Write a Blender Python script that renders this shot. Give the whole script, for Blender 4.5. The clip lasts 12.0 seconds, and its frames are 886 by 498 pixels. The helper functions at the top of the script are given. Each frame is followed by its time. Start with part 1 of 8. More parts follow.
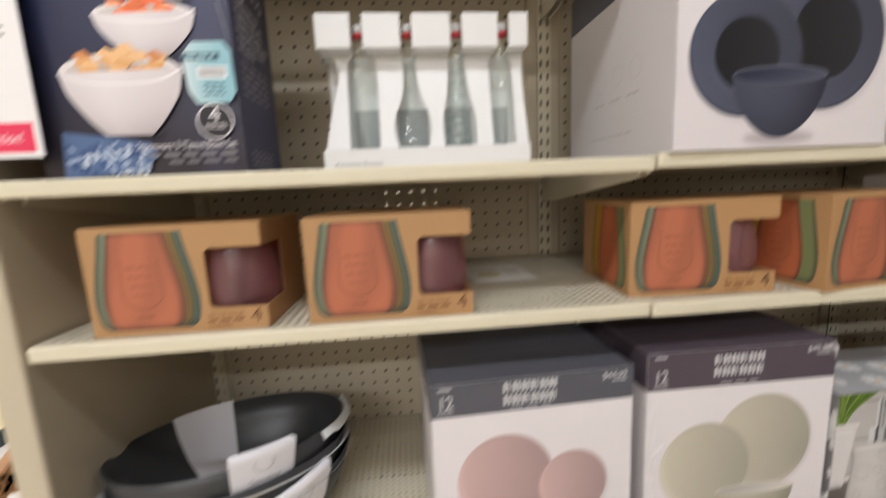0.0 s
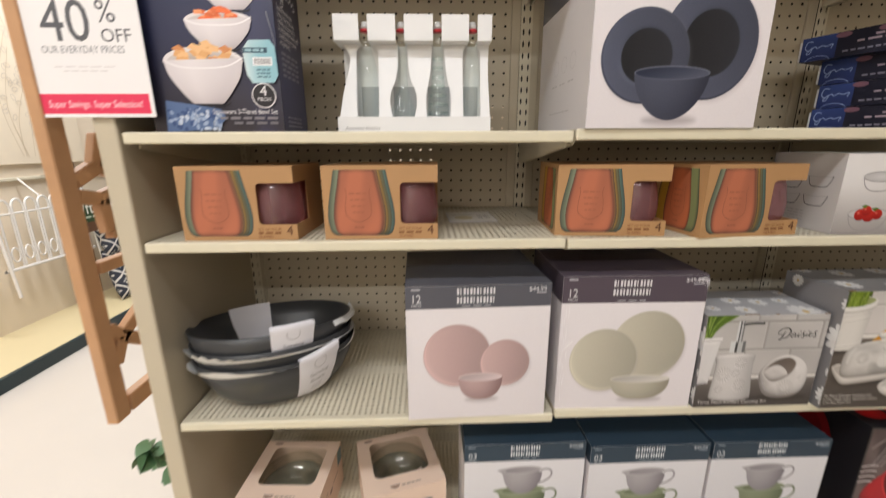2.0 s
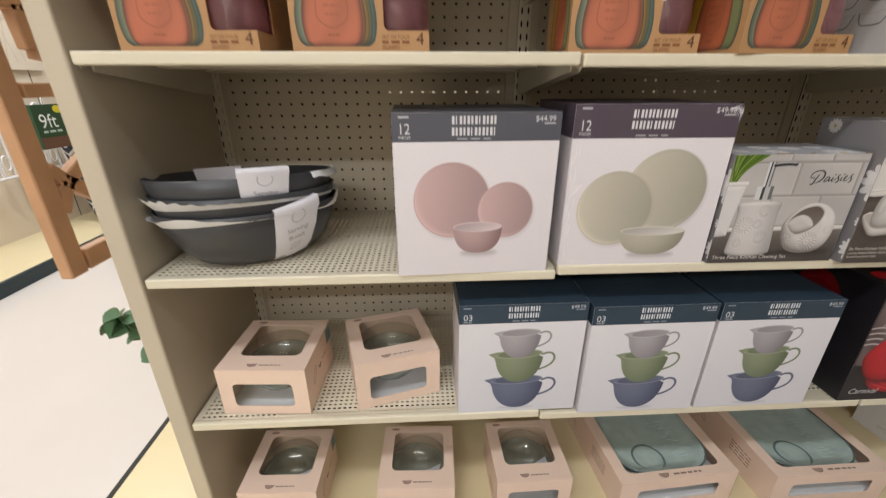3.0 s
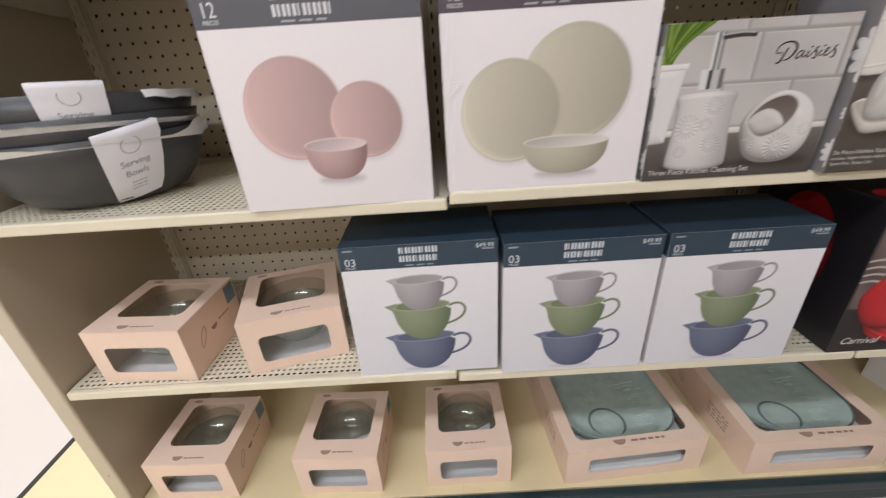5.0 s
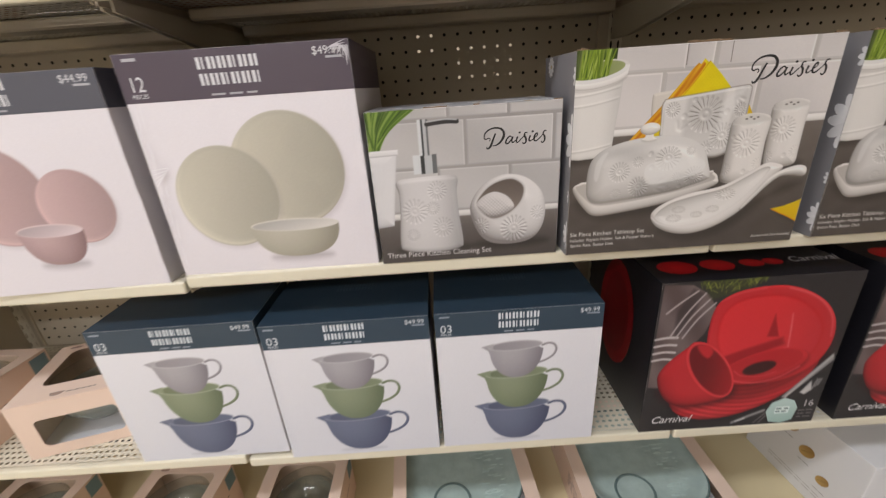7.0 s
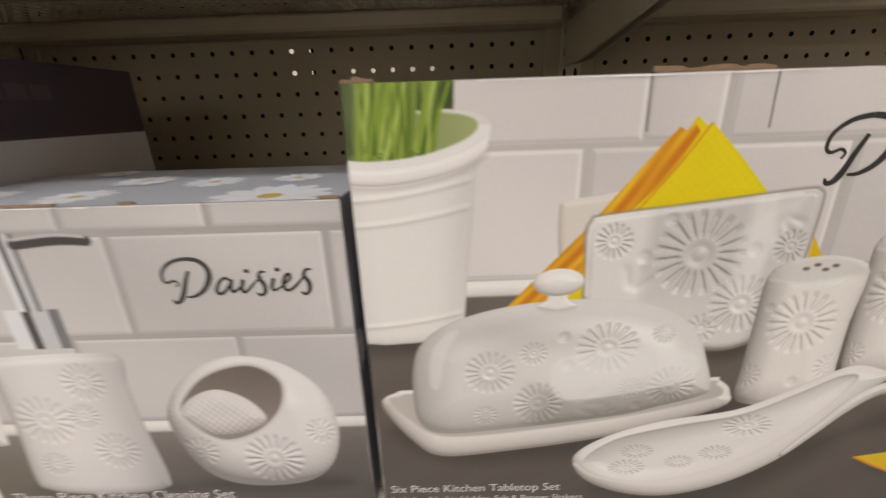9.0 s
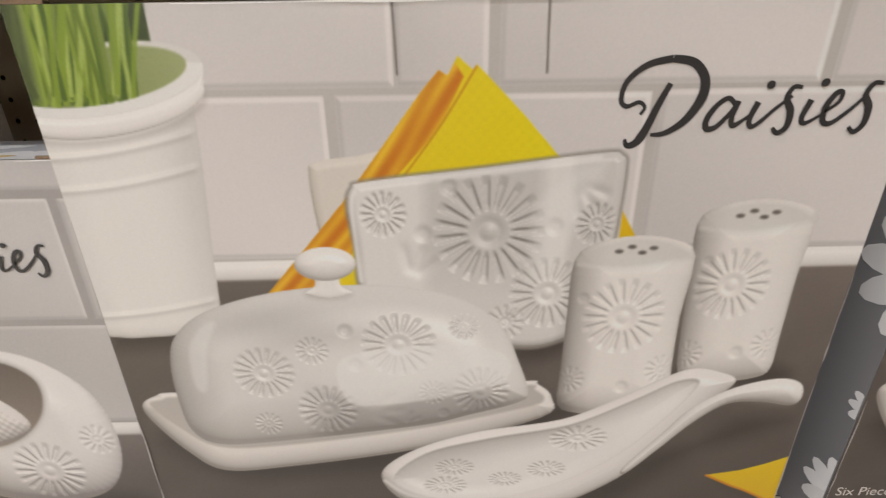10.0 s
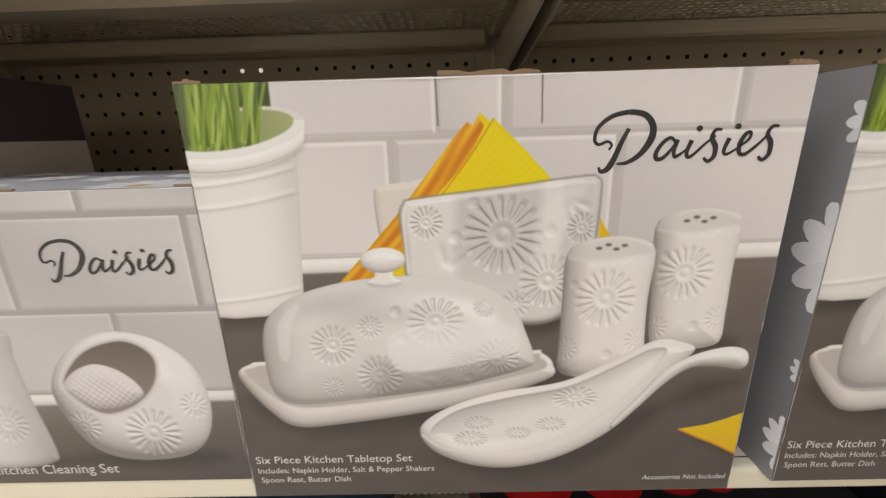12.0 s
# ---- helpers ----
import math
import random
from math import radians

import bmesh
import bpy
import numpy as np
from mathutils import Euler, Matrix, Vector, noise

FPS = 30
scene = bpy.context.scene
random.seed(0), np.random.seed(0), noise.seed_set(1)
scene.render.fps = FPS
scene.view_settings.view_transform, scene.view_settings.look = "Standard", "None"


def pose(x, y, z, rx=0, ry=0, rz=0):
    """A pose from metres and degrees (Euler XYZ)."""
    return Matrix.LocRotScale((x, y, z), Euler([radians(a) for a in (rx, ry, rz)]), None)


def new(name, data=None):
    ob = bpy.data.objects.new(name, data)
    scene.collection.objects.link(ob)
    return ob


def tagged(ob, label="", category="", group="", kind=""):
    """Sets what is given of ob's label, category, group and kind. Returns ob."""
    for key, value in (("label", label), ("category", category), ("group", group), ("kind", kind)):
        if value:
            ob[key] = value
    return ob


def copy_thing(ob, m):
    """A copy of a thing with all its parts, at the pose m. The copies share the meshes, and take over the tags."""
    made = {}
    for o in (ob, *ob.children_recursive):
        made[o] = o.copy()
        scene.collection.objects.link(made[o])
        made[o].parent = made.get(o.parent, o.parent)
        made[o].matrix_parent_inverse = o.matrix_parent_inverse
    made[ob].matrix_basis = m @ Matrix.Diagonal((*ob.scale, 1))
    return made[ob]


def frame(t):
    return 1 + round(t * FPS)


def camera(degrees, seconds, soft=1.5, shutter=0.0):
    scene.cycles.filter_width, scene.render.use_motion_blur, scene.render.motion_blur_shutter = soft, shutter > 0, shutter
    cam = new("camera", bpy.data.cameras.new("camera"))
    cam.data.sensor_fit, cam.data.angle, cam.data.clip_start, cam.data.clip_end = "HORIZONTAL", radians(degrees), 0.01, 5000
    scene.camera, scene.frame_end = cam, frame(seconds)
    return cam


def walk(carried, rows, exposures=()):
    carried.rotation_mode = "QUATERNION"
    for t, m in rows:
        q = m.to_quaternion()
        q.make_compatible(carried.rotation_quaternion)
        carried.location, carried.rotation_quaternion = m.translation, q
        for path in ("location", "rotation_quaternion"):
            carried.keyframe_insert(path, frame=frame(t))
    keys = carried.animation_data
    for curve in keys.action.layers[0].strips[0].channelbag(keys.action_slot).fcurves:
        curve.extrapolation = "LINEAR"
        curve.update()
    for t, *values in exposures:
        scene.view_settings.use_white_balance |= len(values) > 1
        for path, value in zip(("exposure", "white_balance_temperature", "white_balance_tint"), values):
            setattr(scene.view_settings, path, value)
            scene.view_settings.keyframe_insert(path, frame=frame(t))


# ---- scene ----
cam = camera(96.5, 12.0, soft=1.2, shutter=0.5)
METRES, EYE, TILT, LEAN, TURN = 2.11, 1.36, 0.0, 0.0, -5.1
ROWS = [
    (0.0, 0.0, 0.0, 0.0, -0.4, -8.84, 2.55),
    (0.5, 0.0781, 0.0159, 0.0548, 0.05, -6.57, 1.63),
    (1.0, 0.1051, 0.0032, 0.0548, 1.73, -6.34, 0.95),
    (1.5, 0.079, -0.0333, 0.0276, 3.23, -9.52, 0.66),
    (2.0, 0.0398, -0.1021, 0.0012, 3.17, -14.55, 0.27),
    (2.5, 0.0311, -0.1208, -0.0309, 2.59, -19.07, 0.01),
    (3.0, 0.0384, -0.0867, -0.0975, 2.14, -22.73, 0.08),
    (3.2, 0.0453, -0.0816, -0.1028, 2.44, -23.36, 0.37),
    (4.8, 0.1271, -0.0324, -0.1616, 3.76, -27.14, 2.94),
    (5.0, 0.1494, -0.0314, -0.1571, 4.01, -26.79, 3.35),
    (5.5, 0.1993, -0.0437, -0.1441, 4.25, -25.9, 3.74),
    (6.0, 0.2508, -0.0405, -0.136, 3.59, -24.61, 3.64),
    (6.5, 0.2976, -0.0207, -0.1383, 3.44, -23.54, 3.69),
    (6.7, 0.3137, -0.0124, -0.1412, 3.62, -23.01, 3.77),
    (8.3, 0.3667, 0.1407, -0.1246, 4.84, -20.15, 3.19),
    (8.5, 0.3844, 0.1509, -0.1248, 5.7, -19.3, 2.79),
    (9.0, 0.4145, 0.1713, -0.1326, 5.33, -19.5, 1.78),
    (9.5, 0.4399, 0.1838, -0.1396, 4.86, -19.6, 1.03),
    (10.0, 0.4611, 0.1886, -0.1438, 4.93, -19.25, 0.78),
    (10.5, 0.465, 0.1844, -0.1455, 5.43, -18.6, 1.0),
    (11.0, 0.4597, 0.1725, -0.141, 5.86, -17.75, 1.24),
    (11.5, 0.4606, 0.1714, -0.1409, 5.61, -17.15, 1.34),
    (12.0, 0.4581, 0.1608, -0.1398, 5.47, -16.35, 1.64),
]
walk(cam, [(t, pose(0, 0, EYE, TILT, LEAN, TURN) @ pose(METRES * x, METRES * y, METRES * z, 90 + pitch, roll, yaw)) for t, x, y, z, yaw, pitch, roll in ROWS],
     [(0.0, 0.08, 6350, 10), (1.5, 0.14, 6400, 10), (2.5, 0.06, 6600, 10), (3.2, 0.06, 6200, 10), (5.0, 0.18, 6080, 12), (6.5, 0.2, 6120, 12), (8.5, 0.45, 6230, 11), (9.5, 0.33, 6230, 11), (10.5, 0.32, 6230, 10), (12.0, 0.47, 6200, 10)])

# ---- world and store lights ----
world = bpy.data.worlds.new("store_world")
scene.world = world
world.use_nodes = True
world.node_tree.nodes["Background"].inputs["Color"].default_value = (0.95, 0.97, 1.0, 1)
world.node_tree.nodes["Background"].inputs["Strength"].default_value = 0.1
scene.view_settings.exposure = 0.0


def strip_lamp(x, y, z, length, width, watts):
    data = bpy.data.lights.new("store_lamp", "AREA")
    data.shape, data.size, data.size_y, data.energy = "RECTANGLE", length, width, watts
    data.color = (0.95, 0.97, 1.0)
    lamp = new("store_lamp", data)
    lamp.matrix_world = pose(x, y, z)
    return lamp


LAMPS = [(-2.2, -0.9, 25), (-0.35, -0.9, 36), (3.0, -0.9, 3), (-1.9, 2.4, 92), (-1.4, -3.7, 88), (0.4, -3.7, 28)]
for lx, ly, watts in LAMPS:
    strip_lamp(lx, ly, 3.38, 1.9, 0.30, watts)

# ---- materials ----


def lin(c):
    """Linear colour of an everyday 0 to 255 colour."""
    return tuple((v / 255 / 12.92) if v <= 10 else ((v / 255 + 0.055) / 1.055) ** 2.4 for v in c)


def material(name, colour, rough=0.5, metal=0.0, vary=0.06, scale=8.0, bump=0.05, grain=120.0, coat=0.0):
    """Paint, card or plastic with soft stains and a fine grain."""
    m = bpy.data.materials.new(name)
    m.use_nodes = True
    t = m.node_tree
    b = t.nodes["Principled BSDF"]
    co = t.nodes.new("ShaderNodeTexCoord")
    big = t.nodes.new("ShaderNodeTexNoise")
    big.inputs["Scale"].default_value, big.inputs["Detail"].default_value = scale, 5
    t.links.new(co.outputs["Object"], big.inputs["Vector"])
    mix = t.nodes.new("ShaderNodeMix")
    mix.data_type = "RGBA"
    mix.inputs["A"].default_value = (*[v * (1 - vary) for v in colour], 1)
    mix.inputs["B"].default_value = (*[min(1, v * (1 + vary)) for v in colour], 1)
    t.links.new(big.outputs["Fac"], mix.inputs["Factor"])
    t.links.new(mix.outputs["Result"], b.inputs["Base Color"])
    fine = t.nodes.new("ShaderNodeTexNoise")
    fine.inputs["Scale"].default_value, fine.inputs["Detail"].default_value = grain, 3
    t.links.new(co.outputs["Object"], fine.inputs["Vector"])
    bp = t.nodes.new("ShaderNodeBump")
    bp.inputs["Strength"].default_value, bp.inputs["Distance"].default_value = bump, 0.002
    t.links.new(fine.outputs["Fac"], bp.inputs["Height"])
    t.links.new(bp.outputs["Normal"], b.inputs["Normal"])
    span = t.nodes.new("ShaderNodeMapRange")
    span.inputs["To Min"].default_value, span.inputs["To Max"].default_value = max(0.02, rough - 0.06), min(1, rough + 0.06)
    t.links.new(big.outputs["Fac"], span.inputs["Value"])
    t.links.new(span.outputs["Result"], b.inputs["Roughness"])
    b.inputs["Metallic"].default_value = metal
    b.inputs["Coat Weight"].default_value = coat
    return m


def glass(name, colour, rough=0.0, ior=1.45):
    m = bpy.data.materials.new(name)
    m.use_nodes = True
    b = m.node_tree.nodes["Principled BSDF"]
    b.inputs["Base Color"].default_value = (*colour, 1)
    b.inputs["Transmission Weight"].default_value = 1.0
    b.inputs["Roughness"].default_value, b.inputs["IOR"].default_value = rough, ior
    return m


def sheen(t, low, high):
    """Gloss that grows towards grazing view, the same on both sides of a sheet."""
    lw, po, sp = t.nodes.new("ShaderNodeLayerWeight"), t.nodes.new("ShaderNodeMath"), t.nodes.new("ShaderNodeMapRange")
    lw.inputs["Blend"].default_value = 0.5
    po.operation = "POWER"
    po.inputs[1].default_value = 3.5
    t.links.new(lw.outputs["Facing"], po.inputs[0])
    t.links.new(po.outputs[0], sp.inputs["Value"])
    sp.inputs["To Min"].default_value, sp.inputs["To Max"].default_value = low, high
    return sp.outputs["Result"]


def thin_glass(name, tint, gloss=0.04, body=None, share=0.0, shine_low=0.05):
    """Clear thin-walled glass: tinted see-through with a Fresnel gloss."""
    m = bpy.data.materials.new(name)
    m.use_nodes = True
    t = m.node_tree
    out = t.nodes["Material Output"]
    clear, shine, mix = (t.nodes.new("ShaderNode" + n) for n in ("BsdfTransparent", "BsdfGlossy", "MixShader"))
    co, wob, bp = (t.nodes.new("ShaderNode" + n) for n in ("TexCoord", "TexNoise", "Bump"))
    wob.inputs["Scale"].default_value = 45
    t.links.new(co.outputs["Object"], wob.inputs["Vector"])
    bp.inputs["Strength"].default_value, bp.inputs["Distance"].default_value = 0.25, 0.003
    t.links.new(wob.outputs["Fac"], bp.inputs["Height"])
    t.links.new(bp.outputs["Normal"], shine.inputs["Normal"])
    clear.inputs["Color"].default_value = (*tint, 1)
    shine.inputs["Roughness"].default_value = gloss
    t.links.new(sheen(t, shine_low, 0.5), mix.inputs["Fac"])
    inner = clear.outputs["BSDF"]
    if body:
        # pressed or seeded glass scatters part of the light
        seeds, dif, tra, half, add = (t.nodes.new("ShaderNode" + n) for n in ("TexNoise", "BsdfDiffuse", "BsdfTranslucent", "MixShader", "MixShader"))
        seeds.inputs["Scale"].default_value, seeds.inputs["Detail"].default_value = 55, 2
        t.links.new(co.outputs["Object"], seeds.inputs["Vector"])
        ramp = t.nodes.new("ShaderNodeMapRange")
        ramp.inputs["From Min"].default_value, ramp.inputs["From Max"].default_value = 0.35, 0.7
        ramp.inputs["To Min"].default_value, ramp.inputs["To Max"].default_value = share * 0.92, share * 1.08
        t.links.new(seeds.outputs["Fac"], ramp.inputs["Value"])
        for q in (dif, tra):
            q.inputs["Color"].default_value = (*body, 1)
        half.inputs["Fac"].default_value = 0.5
        t.links.new(dif.outputs["BSDF"], half.inputs[1])
        t.links.new(tra.outputs["BSDF"], half.inputs[2])
        t.links.new(ramp.outputs["Result"], add.inputs["Fac"])
        t.links.new(clear.outputs["BSDF"], add.inputs[1])
        t.links.new(half.outputs["Shader"], add.inputs[2])
        inner = add.outputs["Shader"]
    t.links.new(inner, mix.inputs[1])
    t.links.new(shine.outputs["BSDF"], mix.inputs[2])
    t.links.new(mix.outputs["Shader"], out.inputs["Surface"])
    return m


def film(name):
    """Thin clear plastic: mostly see-through, with a faint gloss."""
    m = bpy.data.materials.new(name)
    m.use_nodes = True
    t = m.node_tree
    out = t.nodes["Material Output"]
    clear, gloss, mix = (t.nodes.new("ShaderNode" + n) for n in ("BsdfTransparent", "BsdfGlossy", "MixShader"))
    clear.inputs["Color"].default_value = (0.93, 0.94, 0.93, 1)
    gloss.inputs["Roughness"].default_value = 0.06
    t.links.new(sheen(t, 0.04, 0.6), mix.inputs["Fac"])
    t.links.new(clear.outputs["BSDF"], mix.inputs[1])
    t.links.new(gloss.outputs["BSDF"], mix.inputs[2])
    t.links.new(mix.outputs["Shader"], out.inputs["Surface"])
    return m


def print_material(name, rough):
    """Ink on card: the colours of the printed shapes, under a thin varnish."""
    m = bpy.data.materials.new(name)
    m.use_nodes = True
    t = m.node_tree
    b = t.nodes["Principled BSDF"]
    ink = t.nodes.new("ShaderNodeAttribute")
    ink.attribute_name = "ink"
    co, n, bp = (t.nodes.new("ShaderNode" + k) for k in ("TexCoord", "TexNoise", "Bump"))
    n.inputs["Scale"].default_value, n.inputs["Detail"].default_value = 14, 4
    t.links.new(co.outputs["Object"], n.inputs["Vector"])
    bp.inputs["Strength"].default_value, bp.inputs["Distance"].default_value = 0.12, 0.004
    t.links.new(n.outputs["Fac"], bp.inputs["Height"])
    t.links.new(bp.outputs["Normal"], b.inputs["Normal"])
    t.links.new(ink.outputs["Color"], b.inputs["Base Color"])
    b.inputs["Roughness"].default_value = rough
    b.inputs["Specular IOR Level"].default_value = 0.4
    return m


CREAM = material("cream_shelf_paint", (0.66, 0.60, 0.47), 0.42, vary=0.05, scale=5, bump=0.04)
PANEL = material("tan_panel_paint", (0.53, 0.46, 0.345), 0.5, vary=0.05, scale=4, bump=0.06)
# near-black for shade behind holes and slots, and for real dark seams
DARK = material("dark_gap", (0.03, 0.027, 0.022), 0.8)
KICK = material("dark_green_enamel", (0.012, 0.03, 0.036), 0.35, vary=0.2, bump=0.03)
WHITE_CARD = material("white_card", (0.78, 0.77, 0.77), 0.45, vary=0.02, scale=6, bump=0.03)
GREY_CARD = material("grey_card", (0.36, 0.36, 0.37), 0.4, vary=0.05)
KRAFT = material("brown_kraft_card", (0.43, 0.24, 0.105), 0.62, vary=0.07, scale=9, bump=0.08)
PINK_CARD = material("pale_pink_card", (0.79, 0.60, 0.48), 0.55, vary=0.03, scale=9, bump=0.04)
BLACK_CARD = material("black_glossy_card", (0.012, 0.011, 0.014), 0.3, vary=0.2)
NAVY_CARD = material("navy_glossy_card", (0.02, 0.024, 0.06), 0.3, vary=0.15)
BLUE_CARD = material("slate_blue_card", (0.032, 0.055, 0.078), 0.4, vary=0.06)
SLATE_CARD = material("slate_grey_card", (0.095, 0.098, 0.112), 0.4, vary=0.05)
PLUM_CARD = material("plum_grey_card", (0.09, 0.072, 0.085), 0.4, vary=0.05)
CORRUGATED = material("corrugated_brown_edge", (0.22, 0.14, 0.08), 0.8, vary=0.2, scale=60)
INK = print_material("printed_ink", 0.38)
INK_MATT = print_material("printed_ink_matt", 0.6)
FILM = film("clear_window_film")
WOOD = material("orange_brown_wood", (0.52, 0.29, 0.15), 0.5, vary=0.22, scale=14, bump=0.1)

# ---- building helpers ----


def obj(name, verts, faces, mat, parent=None, label="", smooth=False):
    me = bpy.data.meshes.new(name)
    me.from_pydata([tuple(v) for v in verts], [], [tuple(f) for f in faces])
    me.update()
    if smooth:
        me.polygons.foreach_set("use_smooth", [True] * len(me.polygons))
    me.materials.append(mat)
    ob = new(name, me)
    ob.parent = parent
    return tagged(ob, label)


def part(name, bm, mat, parent=None, label="", smooth=False):
    """Links a bmesh as one mesh object under a thing or a part."""
    me = bpy.data.meshes.new(name)
    bmesh.ops.recalc_face_normals(bm, faces=bm.faces)
    bm.to_mesh(me)
    bm.free()
    if smooth:
        me.polygons.foreach_set("use_smooth", [True] * len(me.polygons))
    me.materials.append(mat)
    ob = new(name, me)
    ob.parent = parent
    return tagged(ob, label)


def block(a, b, bevel=0.0, bm=None, seg=1):
    """A box between two corners, with rounded edges."""
    own = bmesh.new()
    bmesh.ops.create_cube(own, size=1)
    for v in own.verts:
        v.co = Vector([(a[i] + b[i]) / 2 + v.co[i] * (b[i] - a[i]) for i in range(3)])
    if bevel:
        bmesh.ops.bevel(own, geom=list(own.edges), offset=bevel, segments=seg, affect="EDGES", profile=0.5)
    if bm is None:
        return own
    me = bpy.data.meshes.new("t")
    own.to_mesh(me)
    own.free()
    bm.from_mesh(me)
    bpy.data.meshes.remove(me)
    return bm


def thing(name, label, category, m=None, group="", kind=""):
    ob = new(name)
    ob.empty_display_size = 0.05
    if m is not None:
        ob.matrix_world = m
    return tagged(ob, label, category, group, kind)


def lathe(profile, n=40, bm=None, at=(0, 0, 0), squash=(1, 1)):
    """A turned shape from (radius, height) pairs."""
    bm = bm or bmesh.new()
    rings = []
    for r, z in profile:
        if r < 1e-6:
            rings.append([bm.verts.new((at[0], at[1], at[2] + z))])
        else:
            rings.append([bm.verts.new((at[0] + squash[0] * r * math.cos(2 * math.pi * k / n), at[1] + squash[1] * r * math.sin(2 * math.pi * k / n), at[2] + z)) for k in range(n)])
    for a, b in zip(rings, rings[1:]):
        for k in range(n):
            q = [a[k % len(a)], a[(k + 1) % len(a)], b[(k + 1) % len(b)], b[k % len(b)]]
            q = list(dict.fromkeys(q))
            if len(q) > 2:
                bm.faces.new(q)
    return bm


def tube(name, pts, r, mat, parent):
    cu = bpy.data.curves.new(name, "CURVE")
    cu.dimensions, cu.bevel_depth = "3D", r
    s0 = cu.splines.new("POLY")
    s0.points.add(len(pts) - 1)
    for p, q in zip(s0.points, pts):
        p.co = (*q, 1)
    cu.materials.append(mat)
    ob = new(name, cu)
    ob.parent = parent
    return ob


def perforated(w, d, px, py, rx, ry, mx=0.0, my=0.0, solid=()):
    """A flat sheet w by d in x and y with a grid of oblong holes; margins mx, my stay whole."""
    nx, ny = max(1, round((w - 2 * mx) / px)), max(1, round((d - 2 * my) / py))
    sx, sy = (w - 2 * mx) / nx, (d - 2 * my) / ny
    verts, faces = [], []
    gx = [mx + i * sx for i in range(nx + 1)]
    gy = [my + j * sy for j in range(ny + 1)]
    for y in gy:
        for x in gx:
            verts.append((x, y, 0))
    step = nx + 1
    angles = [math.radians(22.5 + 45 * k) for k in range(8)]
    for j in range(ny):
        for i in range(nx):
            c = [j * step + i, j * step + i + 1, (j + 1) * step + i + 1, (j + 1) * step + i]
            if j in solid:
                faces.append(c)
                continue
            o = len(verts)
            cx, cy = gx[i] + sx / 2, gy[j] + sy / 2
            verts += [(cx + rx * math.cos(a), cy + ry * math.sin(a), 0) for a in angles]
            # octagon corners: 0,1 top right; 2,3 top left; 4,5 bottom left; 6,7 bottom right
            faces += [(c[1], c[2], o, o + 7), (c[2], c[3], o + 2, o + 1), (c[3], c[0], o + 4, o + 3), (c[0], c[1], o + 6, o + 5)]
            faces += [(c[2], o + 1, o), (c[3], o + 3, o + 2), (c[0], o + 5, o + 4), (c[1], o + 7, o + 6)]
    o = len(verts)
    verts += [(0, 0, 0), (w, 0, 0), (w, d, 0), (0, d, 0)]
    if my > 0 or mx > 0:
        i0, i1, i2, i3 = 0, nx, (ny + 1) * step - 1, ny * step
        faces += [(o, o + 1, i1, i0), (o + 1, o + 2, i2, i1), (o + 2, o + 3, i3, i2), (o + 3, o, i0, i3)]
    return verts, faces


# ---- the room ----
FLOOR_WHITE = material("white_floor_tile", (0.66, 0.60, 0.54), 0.3, vary=0.04, scale=3, bump=0.03)
FLOOR_YELLOW = material("pale_yellow_floor_tile", (0.74, 0.62, 0.36), 0.32, vary=0.05, scale=3, bump=0.03)
WALL = material("cream_wall_paint", (0.80, 0.69, 0.55), 0.6, vary=0.05, scale=2)
CEIL = material("white_ceiling_board", (0.78, 0.77, 0.74), 0.8, vary=0.04)

floor = tagged(part("floor", block((-6.0, -4.6, -0.1), (-0.912, 6.0, 0.0)), FLOOR_WHITE), "glossy off-white store floor", "floor", kind="structure")
tagged(part("floor", block((-0.894, -4.6, -0.1), (-0.30, 6.0, 0.0)), FLOOR_YELLOW), "pale yellow floor tiles beneath the shelving", "floor", kind="structure")
tagged(part("floor", block((-0.30, -4.6, -0.1), (6.0, 6.0, -0.0005)), FLOOR_WHITE), "glossy off-white aisle floor", "floor", kind="structure")
tagged(part("trim", block((-0.912, -4.6, -0.1), (-0.894, 6.0, 0.0005)), DARK), "dark dividing strip set in the floor", "trim", kind="structure")
tagged(part("ceiling", block((-6, -4.6, 3.5), (6, 6, 3.6)), CEIL), "white store ceiling", "ceiling", kind="structure")
for nm, a, b in (("wall_west", (-6.1, -4.6, -0.1), (-6, 6, 3.6)), ("wall_east", (6, -4.6, -0.1), (6.1, 6, 3.6)), ("wall_south", (-6.1, -4.7, -0.1), (6.1, -4.6, 3.6)), ("wall_north", (-6.1, 6, -0.1), (6.1, 6.1, 3.6))):
    tagged(part(nm, block(a, b), WALL), "plain cream store wall", "wall", kind="structure")

# unseen wall added to keep low bounce light out of the shelves
tagged(part("wall_aisle", block((-0.3, -1.95, -0.05), (6.0, -1.85, 1.5)), PANEL), "unseen tan wall added to cut low light", "wall", kind="structure")

# ---- the shelving bay ----
X0, JOINT, W = -0.446, 0.314, 0.762
FRONT, BACK = 0.474, 0.885
gondola = thing("shelving_unit", "cream metal store shelving with pegboard back and perforated shelves", "shelving", kind="structure")

peg_v, peg_f = perforated(0.70, 2.0, 0.0275, 0.0275, 0.0033, 0.0033, 0.006, 0.01)
BAYS = (X0 - 0.004, JOINT, JOINT + W)
for bx in BAYS:
    ob = obj("back_panel", [(bx + 0.031 + x, BACK, 0.12 + y) for x, y, z in peg_v], peg_f, PANEL, gondola, "tan pegboard panel")
for bx in BAYS:
    # frame round each pegboard
    for a, b in (((bx + 0.012, BACK - 0.006, 0.10), (bx + 0.036, BACK + 0.004, 2.12)), ((bx + W - 0.036, BACK - 0.006, 0.10), (bx + W - 0.012, BACK + 0.004, 2.12))):
        part("panel_frame", block(a, b, 0.002), PANEL, gondola)
